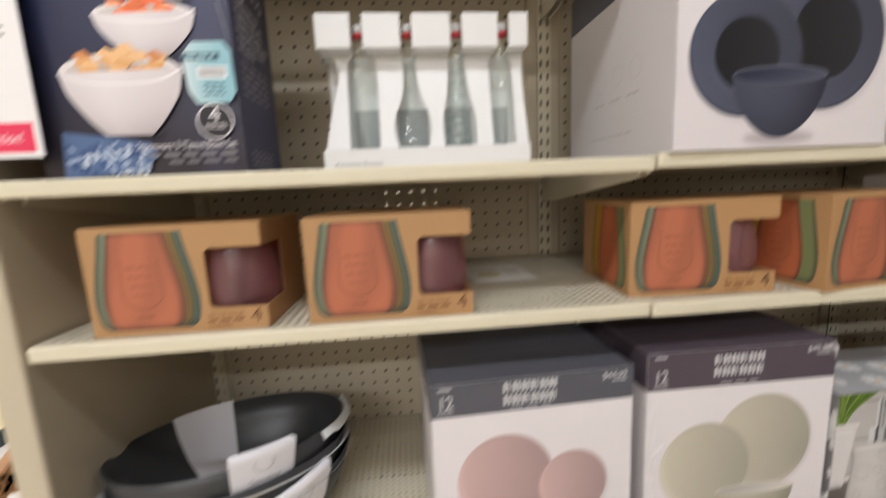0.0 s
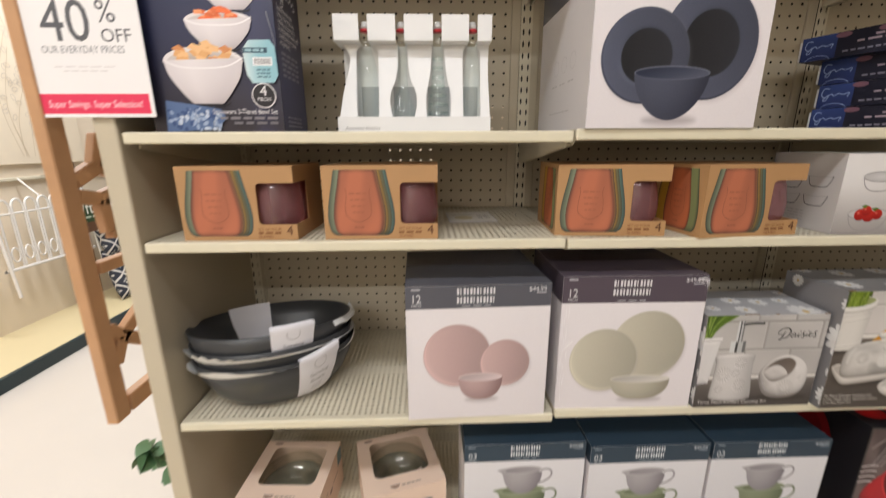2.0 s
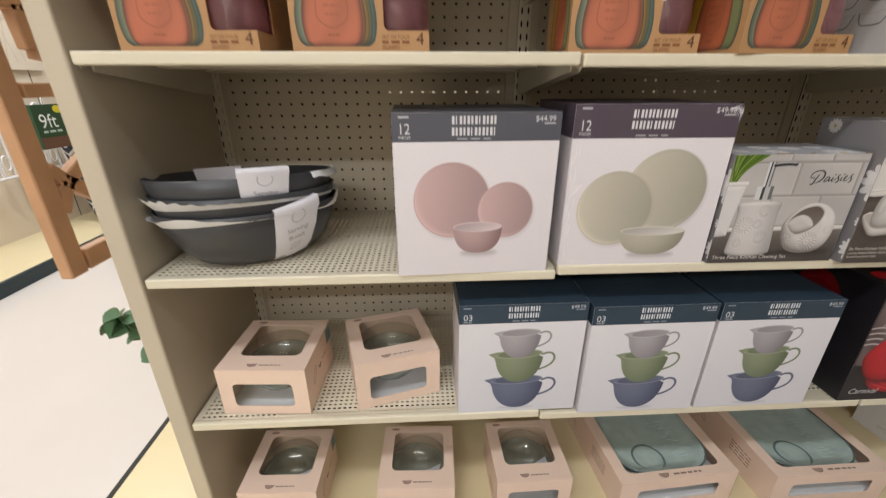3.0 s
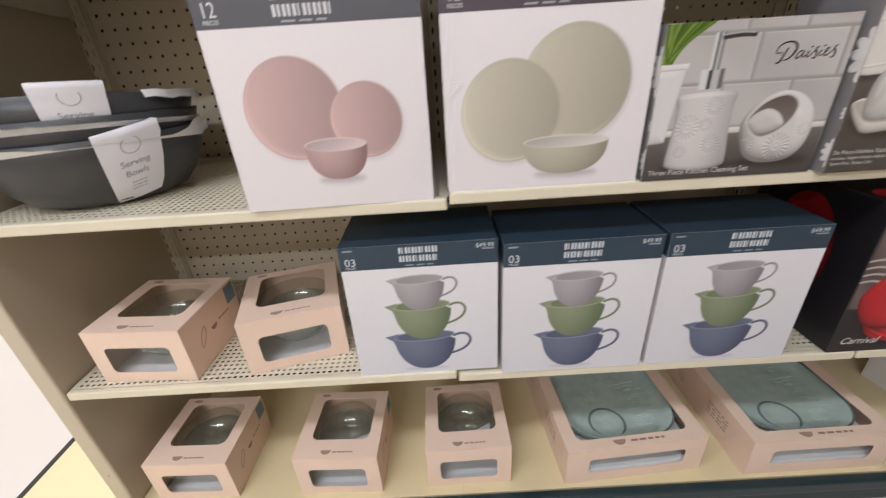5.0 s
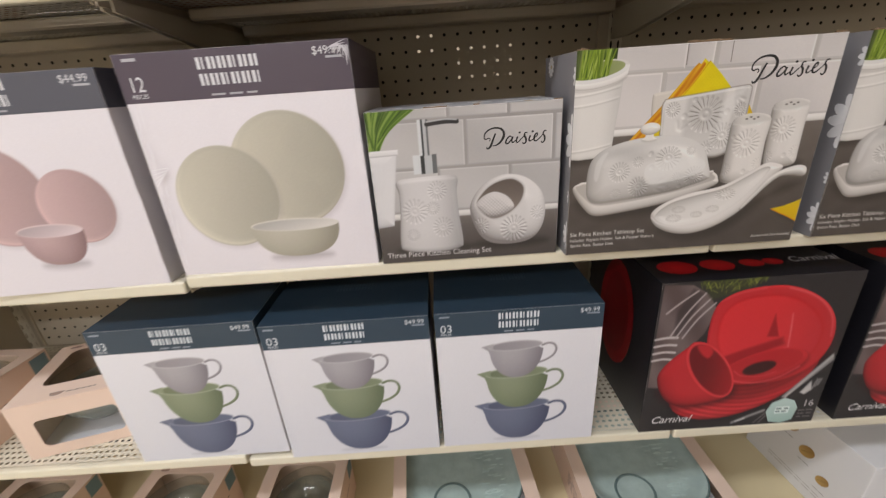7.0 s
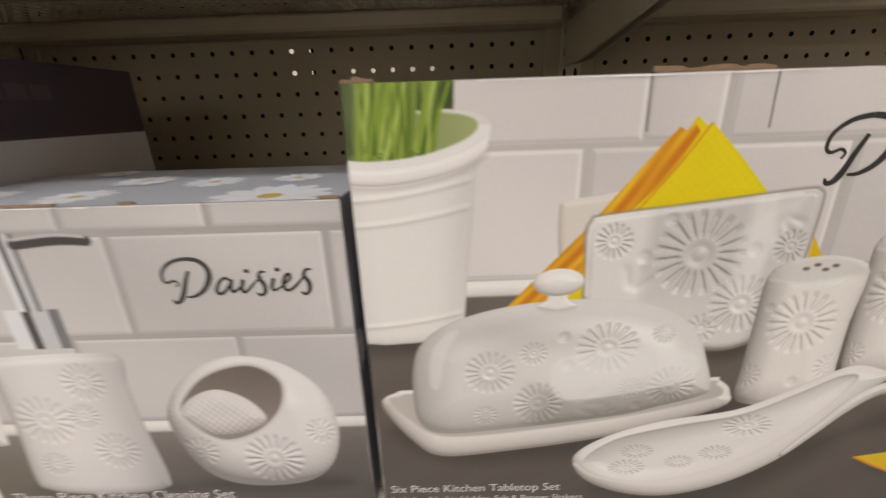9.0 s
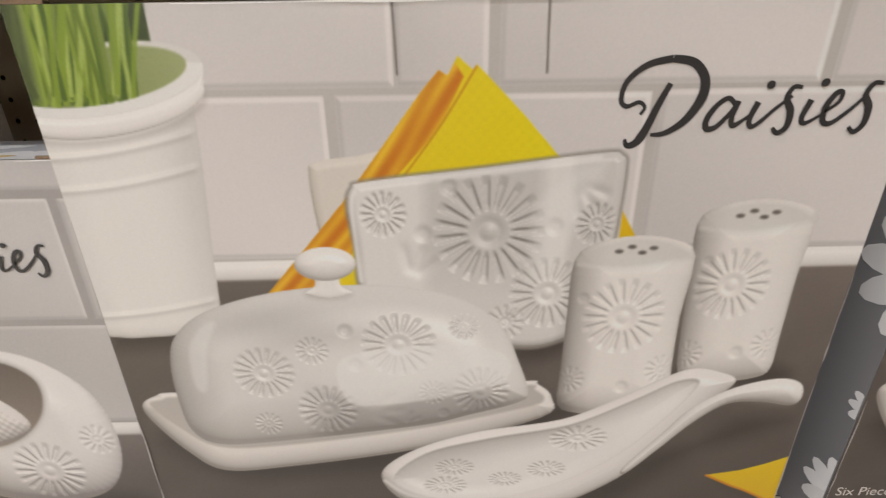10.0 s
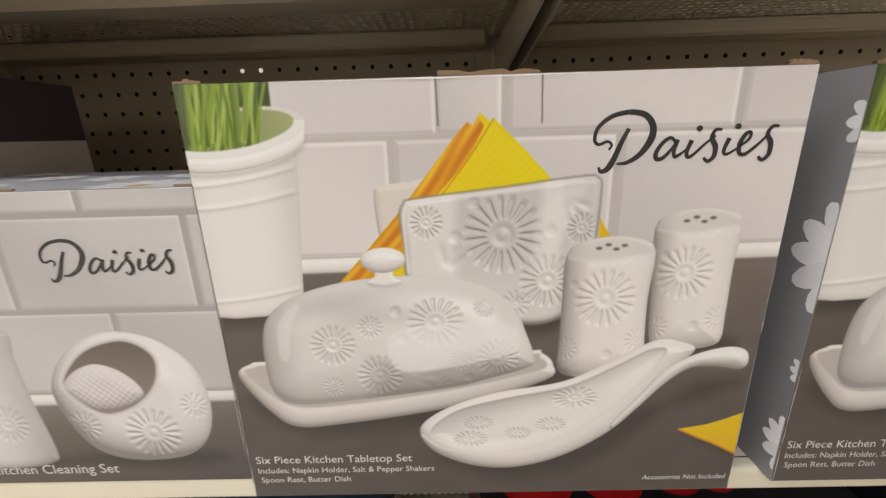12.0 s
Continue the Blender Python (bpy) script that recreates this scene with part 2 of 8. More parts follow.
# backing, its dark colour the shade behind the holes; open in a few rows where light from the far aisle comes through
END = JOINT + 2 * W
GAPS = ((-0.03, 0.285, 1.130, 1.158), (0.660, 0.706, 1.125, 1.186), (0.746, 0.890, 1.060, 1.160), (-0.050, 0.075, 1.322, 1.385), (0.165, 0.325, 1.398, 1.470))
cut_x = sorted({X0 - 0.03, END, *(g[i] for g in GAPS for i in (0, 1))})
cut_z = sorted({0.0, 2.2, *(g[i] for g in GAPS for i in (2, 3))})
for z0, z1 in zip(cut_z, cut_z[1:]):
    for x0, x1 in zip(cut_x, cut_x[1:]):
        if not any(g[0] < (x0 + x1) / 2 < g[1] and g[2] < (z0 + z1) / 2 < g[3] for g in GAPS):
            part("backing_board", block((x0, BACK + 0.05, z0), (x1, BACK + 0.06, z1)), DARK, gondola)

slot_v, slot_f = perforated(0.030, 2.0, 0.015, 0.0275, 0.0024, 0.008, 0.0, 0.0)
for ux in (X0 + 0.010, JOINT, JOINT + W, JOINT + 2 * W):
    obj("upright", [(ux - 0.015 + x, BACK - 0.010, 0.12 + y) for x, y, z in slot_v], slot_f, CREAM, gondola, "slotted steel upright")
    # dark fill added behind the slots in place of the shade inside
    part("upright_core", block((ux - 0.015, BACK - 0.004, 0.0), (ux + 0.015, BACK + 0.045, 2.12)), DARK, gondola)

# shelves: perforated top, rolled front lip, ribs below
hole_v, hole_f = perforated(W - 0.004, BACK - FRONT - 0.02, 0.0118, 0.0115, 0.0036, 0.0026, 0.010, 0.003)
SHELVES = ((1.766, 1.766, 1.766), (1.387, 1.390, 1.387), (1.198, 1.196, 1.198), (0.826, 0.8345, 0.8345), (0.478, 0.4705, 0.4705))
LIP = material("cream_shelf_lip", (0.70, 0.64, 0.49), 0.38, vary=0.05, scale=7, bump=0.03)
top_mesh = None
for row in SHELVES:
    for bx, z in zip((X0, JOINT, JOINT + W), row):
        gap = 0.003
        shelf = thing("shelf", "cream perforated steel shelf", "", None)
        del shelf["label"]
        shelf.parent = gondola
        shelf.location = (bx + gap, FRONT, z)
        if top_mesh is None:
            o = obj("shelf_top", [(x, y + 0.012, 0) for x, y, q in hole_v], hole_f, CREAM, shelf)
            top_mesh = o.data
        else:
            o = new("shelf_top", top_mesh)
            o.parent = shelf
        bm = bmesh.new()
        block((0, 0, -0.0185), (W - 2 * gap, 0.0125, 0.0008), 0.0035, bm, 3)
        part("front_lip", bm, LIP, shelf)
        part("side_flange", block((0.0, 0.012, -0.022), (0.002, 0.40, -0.0004)), PANEL, shelf)
        part("side_flange", block((W - 2 * gap - 0.002, 0.012, -0.022), (W - 2 * gap, 0.40, -0.0004)), PANEL, shelf)
        part("rib", block((0.02, 0.165, -0.018), (W - 0.03, 0.205, -0.002), 0.003), PANEL, shelf)
        part("rib", block((0.02, 0.345, -0.022), (W - 0.03, 0.385, -0.002), 0.003), PANEL, shelf)
        # added strip closing the rear gap, to block light leaking below
        part("rear_flange", block((0.003, 0.4035, -0.020), (W - 0.009, 0.4095, -0.0004)), PANEL, shelf)
        for sx in (0.004, W - 0.012):
            vs = [(sx + q, y, zz) for q in (0, 0.003) for y, zz in ((0.03, -0.012), (0.400, -0.012), (0.400, -0.066), (0.34, -0.066), (0.03, -0.026))]
            fs = [(0, 1, 2, 3, 4), (9, 8, 7, 6, 5)] + [(k, (k + 1) % 5, 5 + (k + 1) % 5, 5 + k) for k in range(5)]
            obj("bracket", vs, fs, CREAM, shelf)

# base deck and kick plate
DECK = 0.12
bm = block((X0, 0.462, DECK - 0.02), (JOINT - 0.0004, BACK - 0.012, DECK), 0.0008)
part("base_deck", bm, material("yellow_cream_deck_paint", (0.70, 0.59, 0.36), 0.4, vary=0.05, scale=4, bump=0.03), gondola, "cream steel base shelf")
part("base_deck", block((JOINT, 0.462, DECK - 0.02), (JOINT + 2 * W, BACK - 0.012, DECK), 0.0008), bpy.data.materials["yellow_cream_deck_paint"], gondola, "cream steel base shelf")
bm = block((X0, 0.440, DECK - 0.034), (JOINT + 2 * W, 0.4605, DECK - 0.001), 0.006, None, 3)
part("price_rail", bm, KICK, gondola, "dark green price rail along the base")
part("kick_plate", block((X0, 0.470, 0.0), (JOINT + 2 * W, 0.478, DECK - 0.03), 0.001), KICK, gondola, "dark green kick plate")
# end panel with a flanged front edge
bm = block((-0.484, FRONT - 0.002, 0.0), (-0.4475, BACK + 0.06, 2.14), 0.004, None, 2)
part("end_panel", bm, PANEL, gondola, "tan steel end panel")
screw = lathe([(0.0, 0.002), (0.003, 0.0015), (0.004, 0)], 12)
ob = part("screw", screw, material("zinc_screw", (0.5, 0.5, 0.5), 0.35, 1.0), gondola)
ob.matrix_world = pose(-0.466, FRONT - 0.002, 0.235, 90)

# ---- printed pictures ----


class Art:
    """Shapes printed on one flat face. u to the right, v up, both in widths of the face."""

    def __init__(self):
        self.v, self.f, self.c, self.layer = [], [], [], 0

    def add(self, pts, faces, cols):
        o, d = len(self.v), self.layer
        self.layer += 1
        self.v += [(p[0], p[1], d) for p in pts]
        self.f += [tuple(o + i for i in f) for f in faces]
        self.c += cols

    def ink(self, col, p):
        return lin(col(p[0], p[1]) if callable(col) else col)

    def poly(self, pts, col, rings=1, centre=None):
        """A star-shaped patch, filled from its middle in rings."""
        n = len(pts)
        cx, cy = centre or (sum(p[0] for p in pts) / n, sum(p[1] for p in pts) / n)
        out = [(cx, cy)]
        for k in range(1, rings + 1):
            out += [(cx + (x - cx) * k / rings, cy + (y - cy) * k / rings) for x, y in pts]
        faces = [(0, 1 + i, 1 + (i + 1) % n) for i in range(n)]
        for k in range(rings - 1):
            a, b = 1 + k * n, 1 + (k + 1) * n
            faces += [(a + i, b + i, b + (i + 1) % n, a + (i + 1) % n) for i in range(n)]
        self.add(out, faces, [self.ink(col, p) for p in out])

    def rect(self, u0, v0, u1, v1, col, nu=1, nv=1):
        pts = [(u0 + (u1 - u0) * i / nu, v0 + (v1 - v0) * j / nv) for j in range(nv + 1) for i in range(nu + 1)]
        faces = [(j * (nu + 1) + i, j * (nu + 1) + i + 1, (j + 1) * (nu + 1) + i + 1, (j + 1) * (nu + 1) + i) for j in range(nv) for i in range(nu)]
        self.add(pts, faces, [self.ink(col, p) for p in pts])

    def between(self, low, high, col, n=24, m=10):
        """A shaded patch spread between two curves."""
        a, b = smooth_line(low, n), smooth_line(high, n)
        pts = [(p[0] + (q[0] - p[0]) * j / m, p[1] + (q[1] - p[1]) * j / m) for j in range(m + 1) for p, q in zip(a, b)]
        w = len(a)
        faces = [(j * w + i, j * w + i + 1, (j + 1) * w + i + 1, (j + 1) * w + i) for j in range(m) for i in range(w - 1)]
        cols = [lin(col(i / (w - 1), j / m)) if callable(col) else lin(col) for j in range(m + 1) for i in range(w)]
        self.add(pts, faces, cols)

    def oval(self, cu, cv, ru, rv, col, rot=0.0, n=40, rings=8, a0=0.0, a1=360.0):
        """col may be a colour or a function of (radius 0 to 1, x -1 to 1, y -1 to 1)."""
        c, s = math.cos(radians(rot)), math.sin(radians(rot))
        pts, cols = [(cu, cv)], [lin(col(0, 0, 0)) if callable(col) else lin(col)]
        for k in range(1, rings + 1):
            for i in range(n):
                a = radians(a0 + (a1 - a0) * i / n)
                x, y = math.cos(a) * k / rings, math.sin(a) * k / rings
                pts.append((cu + ru * x * c - rv * y * s, cv + ru * x * s + rv * y * c))
                cols.append(lin(col(k / rings, x, y)) if callable(col) else lin(col))
        faces = [(0, 1 + i, 1 + (i + 1) % n) for i in range(n)]
        for k in range(rings - 1):
            a, b = 1 + k * n, 1 + (k + 1) * n
            faces += [(a + i, b + i, b + (i + 1) % n, a + (i + 1) % n) for i in range(n)]
        self.add(pts, faces, cols)

    def ring(self, cu, cv, ru, rv, w, col, rot=0.0, n=48, a0=0, a1=360):
        c, s = math.cos(radians(rot)), math.sin(radians(rot))
        line = []
        for i in range(n + 1):
            a = radians(a0 + (a1 - a0) * i / n)
            x, y = math.cos(a), math.sin(a)
            line.append((cu + ru * x * c - rv * y * s, cv + ru * x * s + rv * y * c))
        self.stroke(line, w, col, n=0)

    def stroke(self, line, w, col, n=8, ends=None):
        """A line of width w; ends: widths at start, middle and end instead."""
        pts = smooth_line(line, n) if n else line
        out, m = [], len(pts)
        for i, p in enumerate(pts):
            a, b = pts[max(0, i - 1)], pts[min(m - 1, i + 1)]
            dx, dy = b[0] - a[0], b[1] - a[1]
            q = math.hypot(dx, dy) or 1
            k = i / (m - 1)
            ww = w if ends is None else (ends[0] + (ends[1] - ends[0]) * 2 * k if k < 0.5 else ends[1] + (ends[2] - ends[1]) * (2 * k - 1))
            out += [(p[0] - dy / q * ww / 2, p[1] + dx / q * ww / 2), (p[0] + dy / q * ww / 2, p[1] - dx / q * ww / 2)]
        faces = [(2 * i, 2 * i + 1, 2 * i + 3, 2 * i + 2) for i in range(m - 1)]
        self.add(out, faces, [self.ink(col, p) for p in out])

    def text(self, u, v, size, words, col, shear=0.0, align="LEFT", squeeze=1.0):
        cu = bpy.data.curves.new("words", "FONT")
        cu.body, cu.size, cu.shear, cu.align_x, cu.resolution_u = words, size, shear, align, 3
        ob = new("words", cu)
        me = ob.evaluated_get(bpy.context.evaluated_depsgraph_get()).to_mesh()
        pts = [(u + p.co.x * squeeze, v + p.co.y) for p in me.vertices]
        faces = [tuple(f.vertices) for f in me.polygons]
        self.add(pts, faces, [self.ink(col, p) for p in pts])
        bpy.data.objects.remove(ob)
        bpy.data.curves.remove(cu)

    def bars(self, u, v, width, height, words, col, seed=1):
        """Writing that cannot be read: a row of plain bars."""
        rng = random.Random(seed)
        lens = [rng.uniform(0.6, 1.4) for k in range(words)]
        unit = width / (sum(lens) + 0.3 * (words - 1))
        for q in lens:
            self.rect(u, v, u + q * unit, v + height, col)
            self.layer -= 1
            u += (q + 0.3) * unit
        self.layer += 1

    def daisy(self, cu, cv, r, light, dark, n=16, flat=1.0, rot=0.0, core=True):
        """A flower pressed into white china: a lit and a shaded side to every petal."""
        for side, tone in ((0.0, dark), (0.09, light)):
            for k in range(n):
                a = 2 * math.pi * k / n + rot
                ca, sa = math.cos(a), math.sin(a)
                off = r * side
                pts = []
                for q, h in ((0.36, 0.0), (0.55, 0.085), (0.85, 0.10), (1.0, 0.0), (0.85, -0.10), (0.55, -0.085)):
                    x, y = (ca * q - sa * h * (0.8 if side else 1)) * r, (sa * q + ca * h * (0.8 if side else 1)) * r
                    pts.append((cu + x - off * 0.4, cv + (y + off * 0.6) * flat))
                self.poly(pts, tone)
                self.layer -= 1
            self.layer += 1
        if core:
            self.oval(cu, cv, r * 0.26, r * 0.26 * flat, lambda q, x, y: mixc(light, dark, 0.5 + 0.5 * (x - y) * q), n=16, rings=3)

    def put(self, name, parent, origin, right, up, size, mat=None, label="", lift=0.0002, step=0.00003):
        """Lays the print on a face: its lower left corner, its directions and its width."""
        o, r, q = Vector(origin), Vector(right), Vector(up)
        nrm = r.cross(q)
        me = bpy.data.meshes.new(name)
        me.from_pydata([o + r * x * size + q * y * size + nrm * (lift + step * d) for x, y, d in self.v], [], self.f)
        at = me.color_attributes.new("ink", "FLOAT_COLOR", "POINT")
        at.data.foreach_set("color", [k for c in self.c for k in (*c, 1.0)])
        me.materials.append(mat or INK)
        ob = new(name, me)
        ob.parent = parent
        return tagged(ob, label)


def smooth_line(pts, n):
    """Points of a smooth curve through the given ones."""
    if len(pts) < 3 or n <= 1:
        if len(pts) == 2 and n > 1:
            (a, b), (c, d) = pts
            return [(a + (c - a) * k / n, b + (d - b) * k / n) for k in range(n + 1)]
        return list(pts)
    per = max(2, n // (len(pts) - 1)) if n > len(pts) else n
    out = []
    p = [pts[0], *pts, pts[-1]]
    for i in range(1, len(p) - 2):
        for k in range(per):
            t = k / per
            out.append(tuple(0.5 * (2 * p[i][a] + (p[i + 1][a] - p[i - 1][a]) * t + (2 * p[i - 1][a] - 5 * p[i][a] + 4 * p[i + 1][a] - p[i + 2][a]) * t * t + (3 * p[i][a] - p[i - 1][a] - 3 * p[i + 1][a] + p[i + 2][a]) * t ** 3) for a in (0, 1)))
    return out + [tuple(pts[-1])]


def mixc(a, b, k):
    k = max(0.0, min(1.0, k))
    return tuple(p + (q - p) * k for p, q in zip(a, b))


def carton(name, label, w, d, h, m, mat, category="box", group="", bevel=0.0012):
    """A closed box with its front lower left corner at the pose m."""
    c = thing(name, label, category, m, group)
    part("body", block((0, 0, 0), (w, d, h), bevel, None, 2), mat, c)
    return c

# ---- what is printed on the boxes ----
INKS = dict(white=(226, 219, 214), china=(222, 216, 209), shade=(170, 162, 152), deep=(150, 142, 132), table=(98, 90, 83), script=(52, 50, 50))


def closed(pts, per=5):
    """A smooth closed outline through the points."""
    n = len(pts)
    out = []
    for i in range(n):
        a, b, c, d = pts[i - 1], pts[i], pts[(i + 1) % n], pts[(i + 2) % n]
        for k in range(per):
            t = k / per
            out.append(tuple(0.5 * (2 * b[q] + (c[q] - a[q]) * t + (2 * a[q] - 5 * b[q] + 4 * c[q] - d[q]) * t * t + (3 * b[q] - a[q] - 3 * c[q] + d[q]) * t ** 3) for q in (0, 1)))
    return out


def china(cx, cy, rx, ry, lx=0.3, ly=0.5, light=(224, 218, 211), dark=(158, 150, 140)):
    """Shading of a round white thing in a photograph, lit from the side (lx, ly)."""
    def f(u, v):
        x, y = (u - cx) / rx, (v - cy) / ry
        k = 0.25 + 0.30 * (x * x + y * y) - 0.42 * (x * lx + y * ly) + 0.05 * math.sin(9 * x + 4 * y)
        return mixc(light, dark, k)
    return f


def script_daisies(art, u, v, k, col):
    """The handwritten title, in strokes: u, v its lower left, k its width."""
    def s(line, a, b, c):
        art.stroke([(u + x * k, v + y * k) for x, y in line], 0, col, 30, (a * k, b * k, c * k))
    s([(0.185, 0.225), (0.15, 0.15), (0.115, 0.06), (0.085, 0.012), (0.05, 0.0), (0.038, 0.025)], 0.022, 0.036, 0.012)
    s([(0.085, 0.115), (0.10, 0.14), (0.075, 0.16), (0.03, 0.145), (0.005, 0.17), (0.02, 0.235), (0.09, 0.29), (0.18, 0.31)], 0.012, 0.018, 0.026)
    s([(0.18, 0.31), (0.26, 0.295), (0.31, 0.24), (0.31, 0.17), (0.26, 0.09), (0.19, 0.045), (0.135, 0.04)], 0.026, 0.040, 0.012)
    s([(0.445, 0.145), (0.415, 0.17), (0.375, 0.145), (0.345, 0.095), (0.35, 0.06), (0.385, 0.065), (0.43, 0.115), (0.45, 0.155)], 0.016, 0.026, 0.014)
    s([(0.455, 0.16), (0.44, 0.10), (0.45, 0.07), (0.48, 0.085), (0.515, 0.115)], 0.022, 0.022, 0.010)
    s([(0.53, 0.155), (0.51, 0.095), (0.52, 0.065), (0.55, 0.08), (0.60, 0.13), (0.655, 0.175)], 0.026, 0.018, 0.012)
    s([(0.685, 0.205), (0.65, 0.205), (0.635, 0.165), (0.66, 0.12), (0.66, 0.065), (0.63, 0.04), (0.605, 0.06)], 0.012, 0.030, 0.014)
    s([(0.73, 0.16), (0.71, 0.10), (0.72, 0.075), (0.75, 0.085), (0.80, 0.12)], 0.026, 0.018, 0.010)
    s([(0.79, 0.115), (0.835, 0.15), (0.84, 0.185), (0.815, 0.18), (0.79, 0.13), (0.795, 0.08), (0.83, 0.075), (0.89, 0.125), (0.93, 0.17)], 0.012, 0.026, 0.012)
    s([(0.985, 0.215), (0.95, 0.215), (0.93, 0.175), (0.955, 0.13), (0.955, 0.07), (0.925, 0.04), (0.90, 0.06)], 0.012, 0.030, 0.014)
    for x, y in ((0.562, 0.215), (0.765, 0.22)):
        art.oval(u + x * k, v + y * k, 0.017 * k, 0.015 * k, col, n=12, rings=1)


def flower(art, u, v, r, seed=0, petal=(228, 226, 225), heart=(204, 170, 84)):
    rng = random.Random(seed)
    n = 12
    floor = art.layer
    for i in range(n):
        a = 2 * math.pi * (i + rng.uniform(-0.1, 0.1)) / n
        art.layer = floor + i % 2
        art.oval(u + 0.6 * r * math.cos(a), v + 0.6 * r * math.sin(a), 0.42 * r, 0.20 * r, mixc(petal, (176, 172, 172), rng.uniform(0, 0.25)), rot=math.degrees(a), n=12, rings=1)
    art.layer = floor + 2
    art.oval(u, v, 0.19 * r, 0.19 * r, heart, n=14, rings=1)


def grass_blades(art, u0, u1, v0, v1, n, seed, lean=0.02, w=0.006):
    rng = random.Random(seed)
    for i in range(n):
        a = rng.uniform(u0, u1)
        b = a + rng.uniform(-lean, lean) + lean * 0.4
        col = rng.choice([(96, 122, 22), (130, 158, 40), (152, 178, 58), (70, 96, 20), (120, 140, 60), (168, 190, 84)])
        vb, vt = v0 + rng.uniform(0, 0.02), v1 - rng.choice([0, 0, 0.004, 0.01])
        art.stroke([(a, vb), ((a + b) / 2 + rng.uniform(-0.004, 0.004), (vb + vt) / 2), (b, vt)], 0, col, 6, (w, w * 0.9, w * 0.5))


def tile(art, u0, v0, u1, v1, tone=(204, 196, 189)):
    """One glazed wall tile in the photograph, with a soft raised rim."""
    art.rect(u0, v0, u1, v1, mixc(tone, (232, 226, 221), 0.6))
    e = 0.008
    art.rect(u0 + e, v0 + e, u1 - e * 1.6, v1 - e, lambda u, v: mixc(tone, (216, 208, 202), 0.6 * (u - u0) / (u1 - u0) + 0.4 * (v - v0) / (v1 - v0)), 6, 6)
    art.stroke([(u1 - e, v0 + e), (u1 - e, v1 - e)], 0.004, mixc(tone, (168, 160, 150), 0.7), 0)
    art.stroke([(u0, v0 + 0.001), (u1, v0 + 0.001)], 0.003, (186, 178, 168), 0)


class Photo:
    """A printed photograph worked out on a fine grid: soft-edged shapes, shaded as rounded and embossed china."""

    def __init__(self, cells, tall):
        self.n, self.m = cells, int(round(cells * tall))
        self.tall = tall
        self.u = np.linspace(0, 1, self.n)
        self.v = np.linspace(0, tall, self.m)
        self.c = np.zeros((self.m, self.n, 3))
        self.px = 1 / (cells - 1)
        self.glaze = 1.0
        light = np.array((0.30, 0.62, 0.74))
        self.light = light / np.linalg.norm(light)

    def window(self, pts, pad=0.02):
        p = np.array(pts)
        i0, i1 = np.searchsorted(self.u, (p[:, 0].min() - pad, p[:, 0].max() + pad))
        j0, j1 = np.searchsorted(self.v, (p[:, 1].min() - pad, p[:, 1].max() + pad))
        s = (slice(j0, max(j1, j0 + 1)), slice(i0, max(i1, i0 + 1)))
        return s, *np.meshgrid(self.u[s[1]], self.v[s[0]])

    def inside(self, pts, x, y):
        """Signed distance to a closed outline, positive within."""
        p = np.array(pts)
        best = np.full(x.shape, 1e9)
        odd = np.zeros(x.shape, bool)
        for (ax, ay), (bx, by) in zip(p, np.roll(p, -1, 0)):
            ex, ey = bx - ax, by - ay
            wx, wy = x - ax, y - ay
            k = np.clip((wx * ex + wy * ey) / max(ex * ex + ey * ey, 1e-12), 0, 1)
            best = np.minimum(best, (wx - ex * k) ** 2 + (wy - ey * k) ** 2)
            if ay != by:
                cross = ((ay > y) != (by > y)) & (x < ax + ex * (y - ay) / (by - ay))
                odd ^= cross
        return np.where(odd, 1, -1) * np.sqrt(best)

    def lay(self, s, colour, cover):
        self.c[s] = self.c[s] * (1 - cover[..., None]) + np.asarray(colour, float) * cover[..., None]

    def shade(self, pts, soft, strength, tone=(58, 52, 47)):
        """The soft dark of a contact in the photograph."""
        s, x, y = self.window(pts, soft * 2)
        d = self.inside(pts, x, y)
        k = np.clip((d + soft) / (2 * soft), 0, 1)
        self.lay(s, tone, strength * k * k * (3 - 2 * k))

    def china(self, pts, round_r, depth, reliefs=(), hi=(236, 231, 226), lo=(146, 138, 129), gloss=0.35, tone=None, edge=1.0, lift=0.12):
        """A glazed white thing: rounded towards its outline, with pressed flowers."""
        s, x, y = self.window(pts)
        d = self.inside(pts, x, y)
        t = np.clip(d / round_r, 0, 1)
        h = depth * np.sqrt(np.clip(1 - (1 - t) ** 2, 0, 1))
        fade = np.clip(d / 0.012, 0, 1)
        for f in reliefs:
            h = h + f(x, y) * fade
        gy, gx = np.gradient(h, self.px)
        q = np.sqrt(gx * gx + gy * gy + 1)
        lx, ly, lz = self.light
        dif = np.clip((-gx * lx - gy * ly + lz) / q, 0, 1)
        hx, hy, hz = lx * 0.6, ly * 0.6, lz + 0.9
        hn = math.sqrt(hx * hx + hy * hy + hz * hz)
        spec = np.clip((-gx * hx - gy * hy + hz) / q / hn, 0, 1) ** 60
        k = np.clip(dif / 0.88, 0, 1)[..., None]
        deep = np.array(lo) + lift * (np.array(hi) - np.array(lo))
        col = deep + (np.array(hi) - deep) * k ** 0.75
        if tone is not None:
            col = col * tone(x, y)[..., None]
        col = col + gloss * 40 * (spec[..., None] - 0.35)
        self.lay(s, np.clip(col * self.glaze, 0, 252), np.clip(d / (self.px * edge) + 0.5, 0, 1))

    def flat(self, pts, colour, soft=1.0, opacity=1.0):
        """A plain patch; colour may be a function of the grid."""
        s, x, y = self.window(pts)
        d = self.inside(pts, x, y)
        c = colour(x, y) if callable(colour) else np.array(colour, float)
        self.lay(s, c, opacity * np.clip(d / (self.px * soft) + 0.5, 0, 1))

